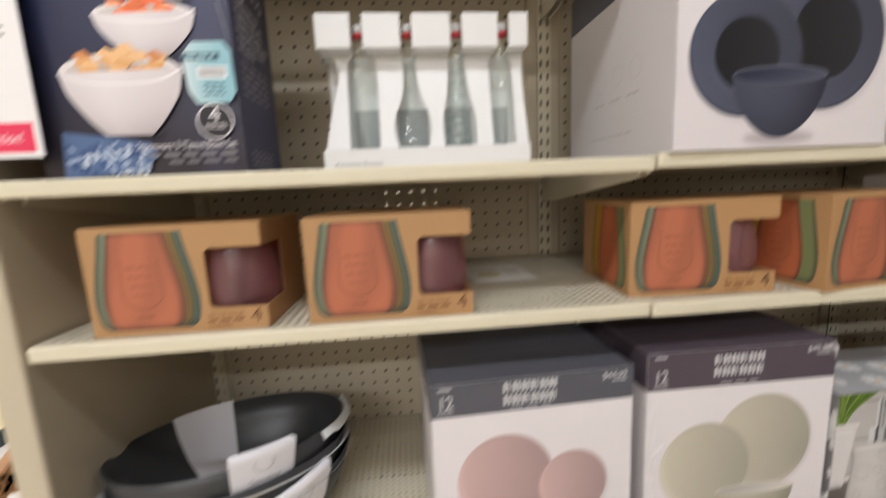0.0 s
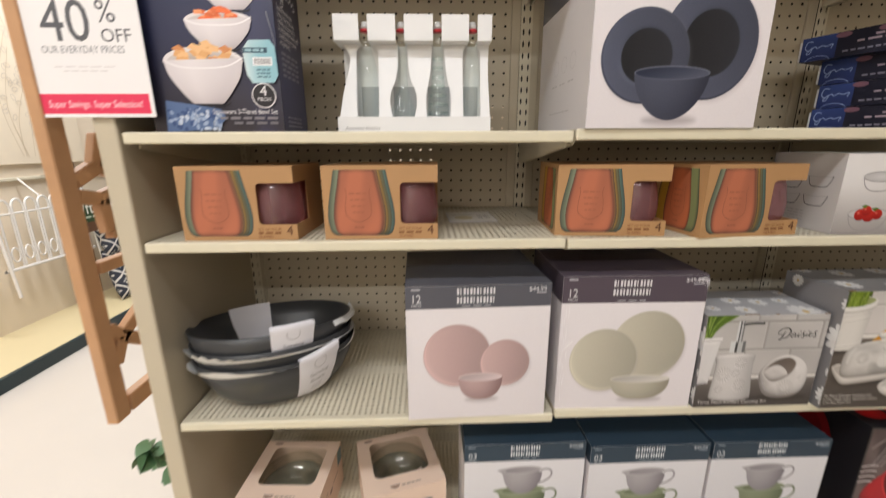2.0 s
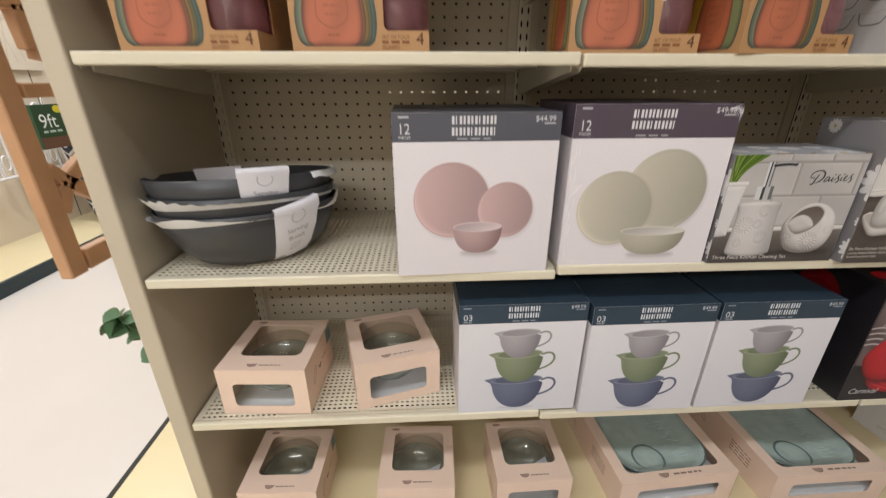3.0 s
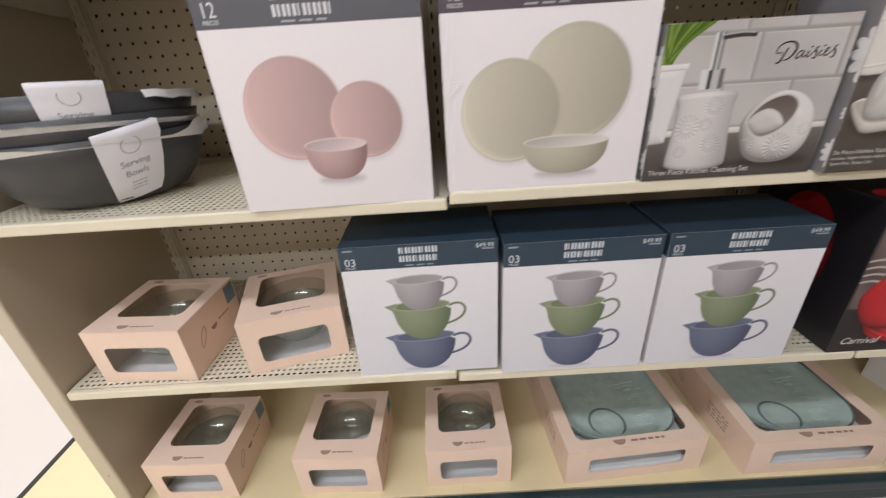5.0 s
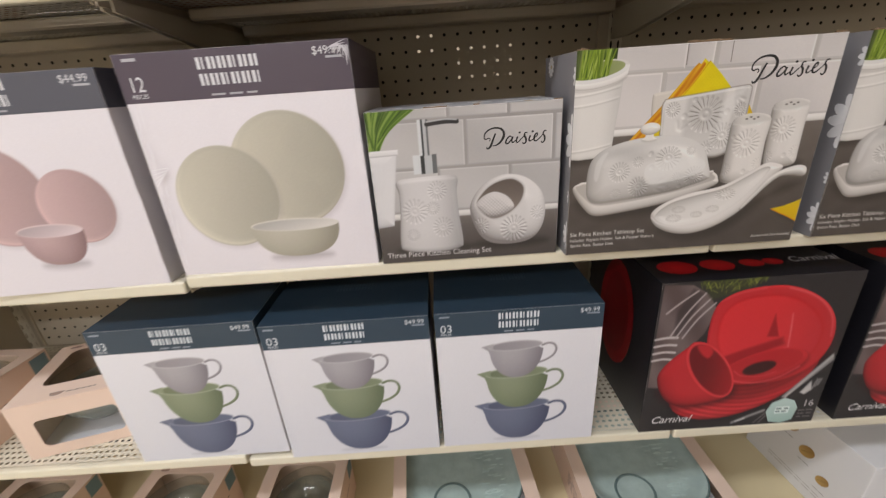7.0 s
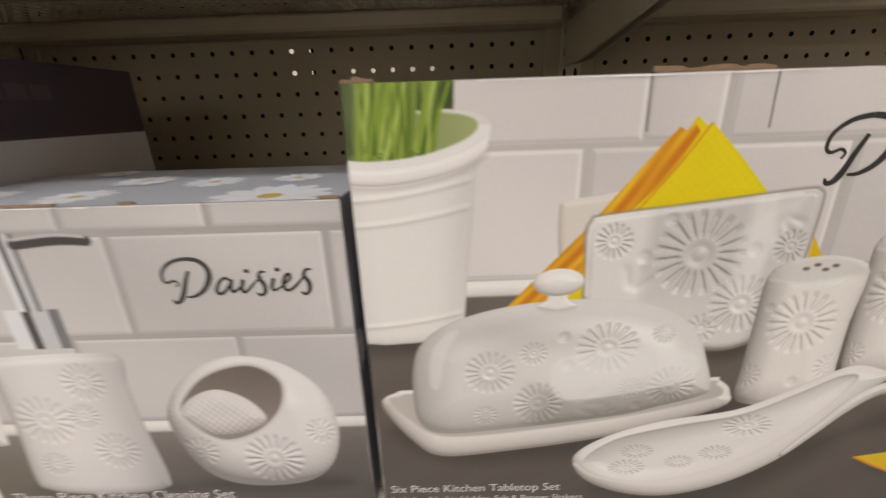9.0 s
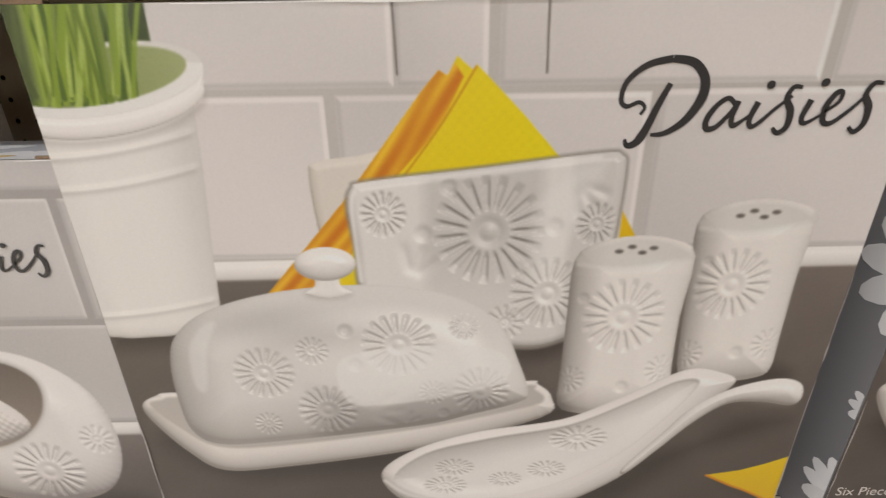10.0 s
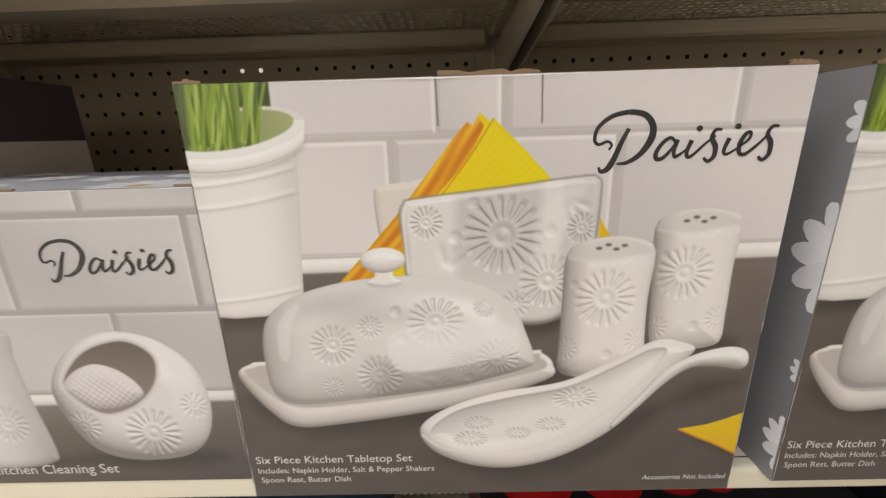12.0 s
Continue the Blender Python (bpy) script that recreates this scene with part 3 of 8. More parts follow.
    def line(self, pts, w, colour, soft=1.0, opacity=1.0):
        p = smooth_line(pts, 5 * len(pts))
        s, x, y = self.window(p, w * 2)
        best = np.full(x.shape, 1e9)
        for (ax, ay), (bx, by) in zip(p, p[1:]):
            ex, ey = bx - ax, by - ay
            k = np.clip(((x - ax) * ex + (y - ay) * ey) / max(ex * ex + ey * ey, 1e-12), 0, 1)
            best = np.minimum(best, (x - ax - ex * k) ** 2 + (y - ay - ey * k) ** 2)
        self.lay(s, colour, opacity * np.clip((w / 2 - np.sqrt(best)) / (self.px * soft) + 0.5, 0, 1))

    def tiles(self, rects, base):
        for u0, v0, u1, v1 in rects:
            pts = [(u0, v0), (u1, v0), (u1, v1), (u0, v1)]
            s, x, y = self.window(pts, 0)
            d = np.minimum(np.minimum(x - u0, u1 - x), np.minimum(y - v0, v1 - y))
            t = np.clip(d / 0.007, 0, 1)
            h = 0.0035 * t * t * (3 - 2 * t)
            gy, gx = np.gradient(h, self.px)
            k = np.clip(1 - 0.10 * gx - 0.13 * gy, 0.88, 1.08)
            sheen = 1 + 0.05 * (x - u0) / (u1 - u0) + 0.03 * np.sin(x * 7 + y * 11)
            self.lay(s, np.clip(np.array(base) * (k * sheen)[..., None], 0, 240), np.clip(d / self.px + 0.5, 0, 1))

    def put(self, name, parent, width, label, gain=1.0):
        """The print as a fine mesh just proud of the box's front."""
        rng = np.random.default_rng(3)
        c = np.clip(self.c * gain + rng.normal(0, 1.2, self.c.shape[:2])[..., None], 0, 255) / 255
        c = np.where(c <= 0.04045, c / 12.92, ((c + 0.055) / 1.055) ** 2.4)
        x, z = np.meshgrid(self.u * width, self.v * width)
        co = np.stack([x, np.full_like(x, -0.0003), z], -1).reshape(-1, 3)
        k = (np.arange(self.m - 1)[:, None] * self.n + np.arange(self.n - 1)).ravel()
        quads = np.stack([k, k + 1, k + 1 + self.n, k + self.n], -1).astype(np.int32)
        me = bpy.data.meshes.new(name)
        me.vertices.add(len(co))
        me.vertices.foreach_set("co", co.ravel())
        me.loops.add(quads.size)
        me.loops.foreach_set("vertex_index", quads.ravel())
        me.polygons.add(len(quads))
        me.polygons.foreach_set("loop_start", np.arange(0, quads.size, 4, dtype=np.int32))
        me.update(calc_edges=True)
        at = me.color_attributes.new("ink", "FLOAT_COLOR", "POINT")
        at.data.foreach_set("color", np.concatenate([c.reshape(-1, 3), np.ones((len(co), 1))], 1).ravel())
        me.materials.append(INK)
        ob = new(name, me)
        ob.parent = parent
        return tagged(ob, label)


def pressed(cu, cv, r, n=18, depth=0.0022, flat=1.0, rot=0.0):
    """Relief of a daisy pressed into clay."""
    def f(x, y):
        dx, dy = (x - cu) / r, (y - cv) / (r * flat)
        q, a = np.hypot(dx, dy), np.arctan2(dy, dx)
        petals = np.clip(0.25 + np.cos(n * (a + rot)), 0, 1) ** 0.7
        ring = np.clip((q - 0.36) / 0.12, 0, 1) * np.clip((1.0 - q) / 0.16, 0, 1)
        core = 0.7 * np.exp(-((q - 0.18) / 0.09) ** 2)
        return -0.75 * depth * (petals * ring + core * 0.8)
    return f


def dimple(cu, cv, r, depth=0.0025):
    return lambda x, y: -depth * np.exp(-(((x - cu) ** 2 + (y - cv) ** 2) / (r * r)) ** 2)


def sprig(cu, cv, r, ang):
    """Three short pressed leaves."""
    def f(x, y):
        h = np.zeros_like(x)
        for k in (-1, 0, 1):
            a = ang + 0.55 * k
            ex, ey = math.cos(a), math.sin(a)
            s = (x - cu) * ex + (y - cv) * ey
            t = -(x - cu) * ey + (y - cv) * ex
            h -= 0.0020 * np.exp(-((s - r * 0.6) / (r * 0.4)) ** 4 - (t / (r * 0.13)) ** 2)
        return h
    return f


def oval_pts(cu, cv, ru, rv, rot=0.0, n=40):
    c, s = math.cos(radians(rot)), math.sin(radians(rot))
    return [(cu + ru * math.cos(2 * math.pi * k / n) * c - rv * math.sin(2 * math.pi * k / n) * s, cv + ru * math.cos(2 * math.pi * k / n) * s + rv * math.sin(2 * math.pi * k / n) * c) for k in range(n)]


def photo_grass(p, u0, u1, v0, v1, n, seed, lean, w):
    rng = random.Random(seed)
    for i in range(n):
        a = rng.uniform(u0, u1)
        b = a + rng.uniform(-lean, lean) + lean * 0.5
        col = rng.choice([(104, 126, 30), (134, 158, 44), (156, 178, 66), (74, 98, 24), (124, 142, 62), (172, 190, 92)])
        p.line([(a, v0 + rng.uniform(0, 0.015)), ((a + b) / 2 + rng.uniform(-0.004, 0.004), (v0 + v1) / 2), (b, v1 - rng.choice([0, 0, 0.01]))], w * rng.uniform(0.6, 1.1), col, 1.5, 0.9)


def tabletop_photo():
    """White daisy china on a grey table before a tiled wall."""
    H1 = 0.8205
    p = Photo(600, H1)
    p.glaze = 1.065
    p.c[:] = (198, 191, 184)
    p.tiles(((-0.05, 0.735, 0.410, H1 + 0.05), (0.412, 0.735, 0.515, H1 + 0.05), (0.527, 0.735, 0.885, H1 + 0.05), (0.897, 0.735, 1.05, H1 + 0.05), (-0.05, 0.533, 0.330, 0.727), (0.342, 0.533, 0.700, 0.727), (0.712, 0.540, 1.05, 0.729)), (216, 209, 205))
    p.china([(-0.1, 0.498), (0.5, 0.506), (1.1, 0.512), (1.1, 0.541), (0.5, 0.533), (-0.1, 0.526)], 0.014, 0.008, gloss=0.1, lo=(170, 162, 154))
    x, y = np.meshgrid(p.u, p.v)
    k = np.clip(y / 0.50, 0, 1)
    tab = np.array((88, 80, 74)) + (np.array((124, 114, 106)) - np.array((88, 80, 74))) * (k ** 1.5 * (0.55 + 0.45 * x))[..., None] + 3 * np.sin(x * 40 + 3 * np.sin(y * 25))[..., None] * 0.5
    p.lay((slice(None), slice(None)), tab, np.clip((0.500 + 0.012 * x - y) / 0.004 + 0.5, 0, 1))
    for u in (0.412, 0.578):
        p.line([(u, H1), (u + 0.001, 0.785), (u + 0.002, 0.748)], 0.0022, (104, 94, 84))
    # pot of grass
    p.flat([(-0.1, H1 + 0.1), (-0.1, 0.70), (0.12, 0.72), (0.150, 0.78), (0.156, H1 + 0.1)], (58, 72, 26))
    lip, well = oval_pts(0.083, 0.746, 0.119, 0.036, 8, 60), oval_pts(0.080, 0.749, 0.105, 0.028, 8, 60)
    p.flat(lip, (226, 221, 214), 1.5)
    p.flat(well, lambda a, b: np.stack([112 + 60 * a / 0.2, 128 + 50 * a / 0.2, 62 + 62 * a / 0.2], -1), 2)
    photo_grass(p, -0.01, 0.120, 0.720, H1 + 0.01, 150, 5, 0.022, 0.006)
    p.flat([(-0.1, H1 + 0.1), (-0.1, 0.72), (0.012, 0.724), (0.030, H1 + 0.1)], (66, 76, 46), 6, 0.75)
    p.shade([(0.0, 0.43), (0.16, 0.45), (0.24, 0.43), (0.16, 0.40), (0.0, 0.40)], 0.02, 0.6)
    near = lip[30:60] + [lip[0]]
    low = [(u * 0.985, v - 0.024) for u, v in near]
    pot = [(u * 0.93, v + 0.006) for u, v in low] + [(0.176, 0.63), (0.168, 0.55), (0.161, 0.455), (0.130, 0.432), (0.085, 0.421), (0.03, 0.418), (-0.03, 0.424)]
    grooves = [lambda x, y, v0=v0: 0.0022 * np.exp(-((y - v0 - 0.026 * (np.clip(x, 0, 1) / 0.17) ** 1.7) / 0.004) ** 2) for v0 in (0.662, 0.623, 0.452)]
    barrel = lambda x, y: 1.0 - 0.10 * np.clip((x - 0.09) / 0.08, 0, 1) ** 2 - 0.05 * np.clip((0.03 - x) / 0.05, 0, 1)
    p.china(pot, 0.018, 0.006, grooves, (236, 231, 225), (158, 150, 142), 0.15, barrel)
    p.shade(low + [(u, v - 0.008) for u, v in low[::-1]], 0.006, 0.35, (150, 142, 134))
    p.china(near + low[::-1], 0.010, 0.006, (), (238, 233, 228), (176, 168, 160), 0.2)
    p.flat(well[30:60] + [well[0], lip[0]] + near[::-1], (240, 236, 231), 1.5)
    # holder back plate, napkins
    p.china(closed([(0.302, 0.640), (0.312, 0.654), (0.36, 0.660), (0.43, 0.665), (0.40, 0.56), (0.36, 0.50), (0.318, 0.51), (0.306, 0.57)], 4), 0.012, 0.008, (), (222, 214, 204), (150, 140, 126), 0.2)
    yel = lambda x, y: np.stack([238 + 2 * np.sin(x * 420) * np.sin(y * 420) + 0 * x, 208 + 50 * np.clip(x - 0.40, 0, 0.25) + 2 * np.sin(x * 420) * np.sin(y * 420), 20 + 0 * x], -1)
    p.flat([(0.222, 0.475), (0.34, 0.605), (0.44, 0.730), (0.460, 0.752), (0.470, 0.746), (0.481, 0.766), (0.498, 0.752), (0.503, 0.757), (0.558, 0.703), (0.612, 0.645), (0.50, 0.58), (0.36, 0.48)], yel)

    def folds(x, y):
        s = (x - 0.30) * 0.78 - (y - 0.56) * 0.62
        w = 0.55 + 0.25 * np.sin(s * 330 + 2.5 * np.sin(y * 18)) + 0.2 * np.sin(s * 190 + 1 + 2 * np.sin(x * 9))
        w = np.clip(w, 0, 1)
        return np.array((206, 118, 22)) + (np.array((244, 196, 44)) - np.array((206, 118, 22))) * (w ** 1.4)[..., None]
    p.flat([(0.222, 0.475), (0.34, 0.605), (0.44, 0.730), (0.460, 0.752), (0.470, 0.746), (0.478, 0.760), (0.488, 0.745), (0.46, 0.69), (0.40, 0.62), (0.36, 0.565), (0.31, 0.475)], folds)
    p.flat([(0.40, 0.628), (0.46, 0.69), (0.503, 0.757), (0.558, 0.703), (0.612, 0.645)], yel)
    p.line([(0.375, 0.585), (0.455, 0.685), (0.502, 0.755)], 0.003, (214, 160, 20))
    p.flat([(0.685, 0.590), (0.706, 0.556), (0.685, 0.548)], (230, 188, 22))
    # napkin holder front
    p.shade([(0.50, 0.40), (0.66, 0.43), (0.68, 0.41), (0.60, 0.375), (0.50, 0.37)], 0.02, 0.65)
    front = closed([(0.345, 0.600), (0.352, 0.622), (0.372, 0.630), (0.515, 0.645), (0.650, 0.660), (0.676, 0.657), (0.682, 0.640), (0.680, 0.57), (0.672, 0.47), (0.660, 0.425), (0.63, 0.408), (0.57, 0.395), (0.45, 0.42), (0.36, 0.47), (0.350, 0.55)], 5)
    refl = lambda x, y: 0.985 - 0.10 * (np.clip((x - 0.43) / 0.02, 0, 1) - np.clip((x - 0.575) / 0.02, 0, 1)) * np.clip((y - 0.42) * 8, 0, 1) - 0.07 * np.clip((x - 0.615) / 0.012, 0, 1) - 0.25 * np.clip(0.47 - y, 0, 1) * 3
    rel = [pressed(0.520, 0.565, 0.072, 19, 0.0054), pressed(0.388, 0.589, 0.030, 16, 0.004), pressed(0.655, 0.573, 0.028, 15, 0.004), pressed(0.600, 0.478, 0.052, 18, 0.0038), dimple(0.437, 0.563, 0.010), dimple(0.603, 0.570, 0.010), dimple(0.470, 0.622, 0.009), sprig(0.42, 0.50, 0.05, 1.2), sprig(0.625, 0.625, 0.045, -0.9), dimple(0.55, 0.44, 0.008), pressed(0.545, 0.435, 0.028, 12)]
    p.line(front + front[:1], 0.007, (150, 142, 133), 2.5, 0.8)
    p.china(front, 0.012, 0.010, rel, (236, 231, 226), (124, 116, 108), 0.45, refl, 1.0, 0.30)
    p.line([(0.354, 0.50), (0.351, 0.56), (0.350, 0.600), (0.356, 0.618), (0.374, 0.626), (0.515, 0.640), (0.650, 0.655)], 0.005, (243, 239, 235), 2.5, 0.8)
    p.flat([(0.575, 0.60), (0.63, 0.645), (0.66, 0.65), (0.625, 0.56), (0.60, 0.50), (0.57, 0.49)], (246, 243, 239), 8, 0.35)
    # shakers
    for left, right, top, flo in (
        ([(0.781, 0.572), (0.785, 0.50), (0.790, 0.40), (0.796, 0.352)], [(0.928, 0.355), (0.928, 0.40), (0.926, 0.50), (0.929, 0.575)], (0.855, 0.575, 0.070, 0.024), (0.843, 0.487, 0.052)),
        ([(0.632, 0.525), (0.629, 0.45), (0.628, 0.36), (0.628, 0.296)], [(0.788, 0.31), (0.786, 0.36), (0.783, 0.44), (0.787, 0.528)], (0.710, 0.530, 0.074, 0.024), (0.706, 0.441, 0.058)),
    ):
        mid = (left[-1][0] + right[0][0]) / 2
        p.shade(oval_pts(mid + 0.01, left[-1][1] - 0.008, 0.085, 0.022), 0.02, 0.65)
        body = left + [(mid - 0.05, left[-1][1] - 0.016), (mid, left[-1][1] - 0.020), (mid + 0.05, left[-1][1] - 0.012)] + right + [(top[0] + 0.05, top[1] + 0.020), (top[0], top[1] + 0.027), (top[0] - 0.05, top[1] + 0.018)]
        tone = lambda x, y, u0=left[0][0], u1=right[-1][0]: 1.0 - 0.16 * np.clip((u0 + 0.04 - x) / 0.04, 0, 1) + 0.02 * np.sin((x - u0) / (u1 - u0) * 3)
        p.china(closed(body, 3), 0.055, 0.040, [pressed(*flo, 18, 0.0038), pressed(right[1][0] - 0.014, right[1][1] - 0.005, 0.026, 12), pressed(left[2][0] + 0.012, left[2][1] - 0.02, 0.024, 12), dimple(mid + 0.01, left[-1][1] + 0.03, 0.009), dimple(left[1][0] + 0.02, left[1][1] + 0.02, 0.007)], (234, 228, 222), (128, 120, 112), 0.25, tone, 1.0, 0.35)
        p.flat(closed([left[0], (left[0][0] + 0.03, left[0][1] - 0.012), (mid, left[0][1] - 0.012), (right[-1][0] - 0.03, right[-1][1] - 0.008), right[-1], (top[0] + 0.045, top[1] + 0.018), (top[0], top[1] + 0.025), (top[0] - 0.045, top[1] + 0.016)], 4), (206, 200, 193), 6, 0.55)
        p.line([(left[0][0] + 0.006, left[0][1] - 0.006), (mid, left[0][1] - 0.016), (right[-1][0] - 0.006, right[-1][1] - 0.006)], 0.004, (240, 236, 231), 4, 0.5)
        for du, dv in ((-0.022, 0.006), (-0.006, 0.012), (0.008, 0.004), (0.022, 0.010)):
            p.flat(oval_pts(top[0] + du, top[1] + dv, 0.0055, 0.0028, 0, 12), (108, 100, 93), 2)
    # butter dish
    p.shade(closed([(0.03, 0.25), (0.11, 0.165), (0.25, 0.16), (0.45, 0.19), (0.62, 0.25), (0.60, 0.30), (0.3, 0.25)], 4), 0.025, 0.6)
    low = closed([(0.014, 0.302), (0.036, 0.320), (0.085, 0.326), (0.35, 0.31), (0.570, 0.338), (0.598, 0.332), (0.619, 0.308), (0.605, 0.272), (0.42, 0.215), (0.21, 0.182), (0.112, 0.177), (0.065, 0.213), (0.026, 0.268)], 5)
    p.china(low, 0.036, 0.024, (), (234, 228, 222), (120, 112, 104), 0.2, lift=0.25)
    rim = closed([(0.026, 0.304), (0.045, 0.314), (0.09, 0.318), (0.35, 0.302), (0.570, 0.331), (0.594, 0.323), (0.608, 0.306), (0.58, 0.291), (0.42, 0.254), (0.21, 0.225), (0.11, 0.225), (0.06, 0.262)], 5)
    p.flat(rim, (196, 188, 180), 3)
    dome = closed([(0.070, 0.312), (0.073, 0.374), (0.090, 0.420), (0.138, 0.457), (0.225, 0.483), (0.33, 0.494), (0.415, 0.490), (0.492, 0.468), (0.542, 0.428), (0.568, 0.370), (0.583, 0.322), (0.572, 0.302), (0.50, 0.280), (0.42, 0.260), (0.21, 0.234), (0.115, 0.230), (0.078, 0.256)], 5)

    def dome_tone(x, y):
        base = 0.935 - 0.12 * np.exp(-((x - 0.24) / 0.11) ** 2 - ((y - 0.435) / 0.03) ** 2) - 0.12 * np.clip((0.325 + 0.02 * np.sin(x * 30) - y) / 0.02, 0, 1) * np.clip((x - 0.25) / 0.05, 0, 1) - 0.06 * np.clip((0.14 - x) / 0.05, 0, 1)
        return base + 0.06 * np.exp(-((x - 0.42) / 0.14) ** 2 - ((y - 0.375) / 0.035) ** 2)
    spots = ((0.203, 0.358, 0.045), (0.288, 0.292, 0.046), (0.398, 0.402, 0.054), (0.514, 0.322, 0.044), (0.276, 0.394, 0.024), (0.444, 0.321, 0.022), (0.196, 0.268, 0.022), (0.49, 0.430, 0.022))
    p.china(dome, 0.080, 0.050, [pressed(u, v, r, 18 if r > 0.03 else 13, 0.0038 if r > 0.03 else 0.0026, 0.95, u * 9) for u, v, r in spots] + [dimple(0.335, 0.370, 0.009), dimple(0.325, 0.425, 0.009), dimple(0.46, 0.283, 0.008), sprig(0.345, 0.285, 0.055, 0.1), sprig(0.40, 0.26, 0.03, 0.6)], (242, 237, 232), (132, 124, 116), 0.6, dome_tone, 1.0, 0.42)
    p.flat(closed([(0.31, 0.372), (0.36, 0.392), (0.47, 0.402), (0.545, 0.385), (0.552, 0.345), (0.49, 0.318), (0.38, 0.300), (0.32, 0.305)], 4), (246, 243, 239), 3, 0.62)
    p.flat(closed([(0.105, 0.40), (0.13, 0.435), (0.15, 0.44), (0.13, 0.40), (0.115, 0.33), (0.10, 0.34)], 4), (248, 245, 241), 4, 0.40)
    p.shade(oval_pts(0.309, 0.482, 0.03, 0.008), 0.008, 0.3, (120, 112, 104))
    p.china(closed([(0.288, 0.520), (0.293, 0.503), (0.291, 0.492), (0.278, 0.482), (0.309, 0.474), (0.341, 0.482), (0.328, 0.492), (0.326, 0.503), (0.331, 0.520)], 4), 0.008, 0.004, (), gloss=0.1, lift=0.4)
    p.china(oval_pts(0.309, 0.524, 0.040, 0.0235, 2), 0.022, 0.015, (), (240, 235, 230), (140, 132, 124), 0.4, lift=0.35)
    # spoon rest
    p.shade(closed([(0.40, 0.10), (0.55, 0.035), (0.70, 0.075), (0.80, 0.16), (0.90, 0.26), (0.98, 0.26), (0.90, 0.22), (0.78, 0.20)], 4), 0.025, 0.55)
    body = closed([(0.360, 0.150), (0.371, 0.184), (0.428, 0.220), (0.516, 0.248), (0.635, 0.268), (0.710, 0.302), (0.780, 0.342), (0.818, 0.356), (0.856, 0.350), (0.884, 0.332), (0.845, 0.285), (0.795, 0.215), (0.735, 0.148), (0.645, 0.092), (0.55, 0.066), (0.465, 0.073), (0.392, 0.106)], 5)
    p.china(body, 0.032, 0.022, (), (238, 232, 227), (126, 118, 110), 0.3, lift=0.30)
    bowl = closed([(0.378, 0.152), (0.43, 0.205), (0.53, 0.234), (0.65, 0.258), (0.74, 0.302), (0.80, 0.335), (0.832, 0.330), (0.79, 0.262), (0.72, 0.188), (0.63, 0.135), (0.53, 0.108), (0.44, 0.113)], 5)
    inner_tone = lambda x, y: 0.99 - 0.09 * np.clip((y - 0.16 - (x - 0.5) * 0.45) / 0.06, 0, 1) + 0.04 * np.clip((x - 0.72) / 0.08, 0, 1)
    p.china(bowl, 0.035, -0.016, [pressed(u, v, r, 15, 0.0046, 0.55, u * 7) for u, v, r in ((0.475, 0.176, 0.032), (0.665, 0.232, 0.046), (0.555, 0.150, 0.028), (0.46, 0.138, 0.036), (0.62, 0.170, 0.032))], (238, 233, 228), (176, 168, 160), 0.3, inner_tone, 3.0)
    handle = closed([(0.742, 0.172), (0.790, 0.236), (0.830, 0.288), (0.885, 0.322), (0.945, 0.337), (0.980, 0.328), (0.988, 0.302), (0.974, 0.289), (0.93, 0.296), (0.88, 0.293), (0.835, 0.258), (0.790, 0.206), (0.748, 0.160)], 5)
    p.china(handle, 0.022, 0.016, (), (240, 235, 230), (140, 132, 124), 0.3)
    p.shade(closed([(0.90, 0.300), (0.96, 0.308), (0.983, 0.300), (0.972, 0.287), (0.93, 0.292)], 4), 0.008, 0.35, (150, 142, 134))
    p.line([(0.364, 0.150), (0.40, 0.120), (0.48, 0.098), (0.56, 0.096), (0.65, 0.124), (0.73, 0.176)], 0.006, (236, 230, 225), 2.5, 0.8)
    # yellow napkin corner
    p.shade([(0.885, 0.145), (1.02, 0.18), (1.02, 0.07), (0.93, 0.11)], 0.012, 0.4)
    p.flat([(0.878, 0.154), (0.93, 0.163), (0.965, 0.175), (1.03, 0.203), (1.03, 0.075), (0.955, 0.116), (0.92, 0.132)], lambda x, y: np.stack([228 + 80 * np.clip(y - 0.11, 0, 0.1), 186 + 160 * np.clip(y - 0.11, 0, 0.1), 22 + 0 * x], -1))
    p.line([(0.878, 0.153), (0.92, 0.131), (0.955, 0.115), (1.03, 0.073)], 0.004, (214, 138, 24))
    return p


def tabletop_lettering():
    a = Art()
    pale = (214, 208, 202)
    a.text(0.014, 0.086, 0.0262, "Six Piece Kitchen Tabletop Set", pale)
    a.text(0.014, 0.061, 0.0193, "Includes: Napkin Holder, Salt & Pepper Shakers", pale)
    a.text(0.018, 0.037, 0.0193, "Spoon Rest, Butter Dish", pale)
    return a


def title(u, v, k):
    a = Art()
    script_daisies(a, u, v, k, INKS["script"])
    return a


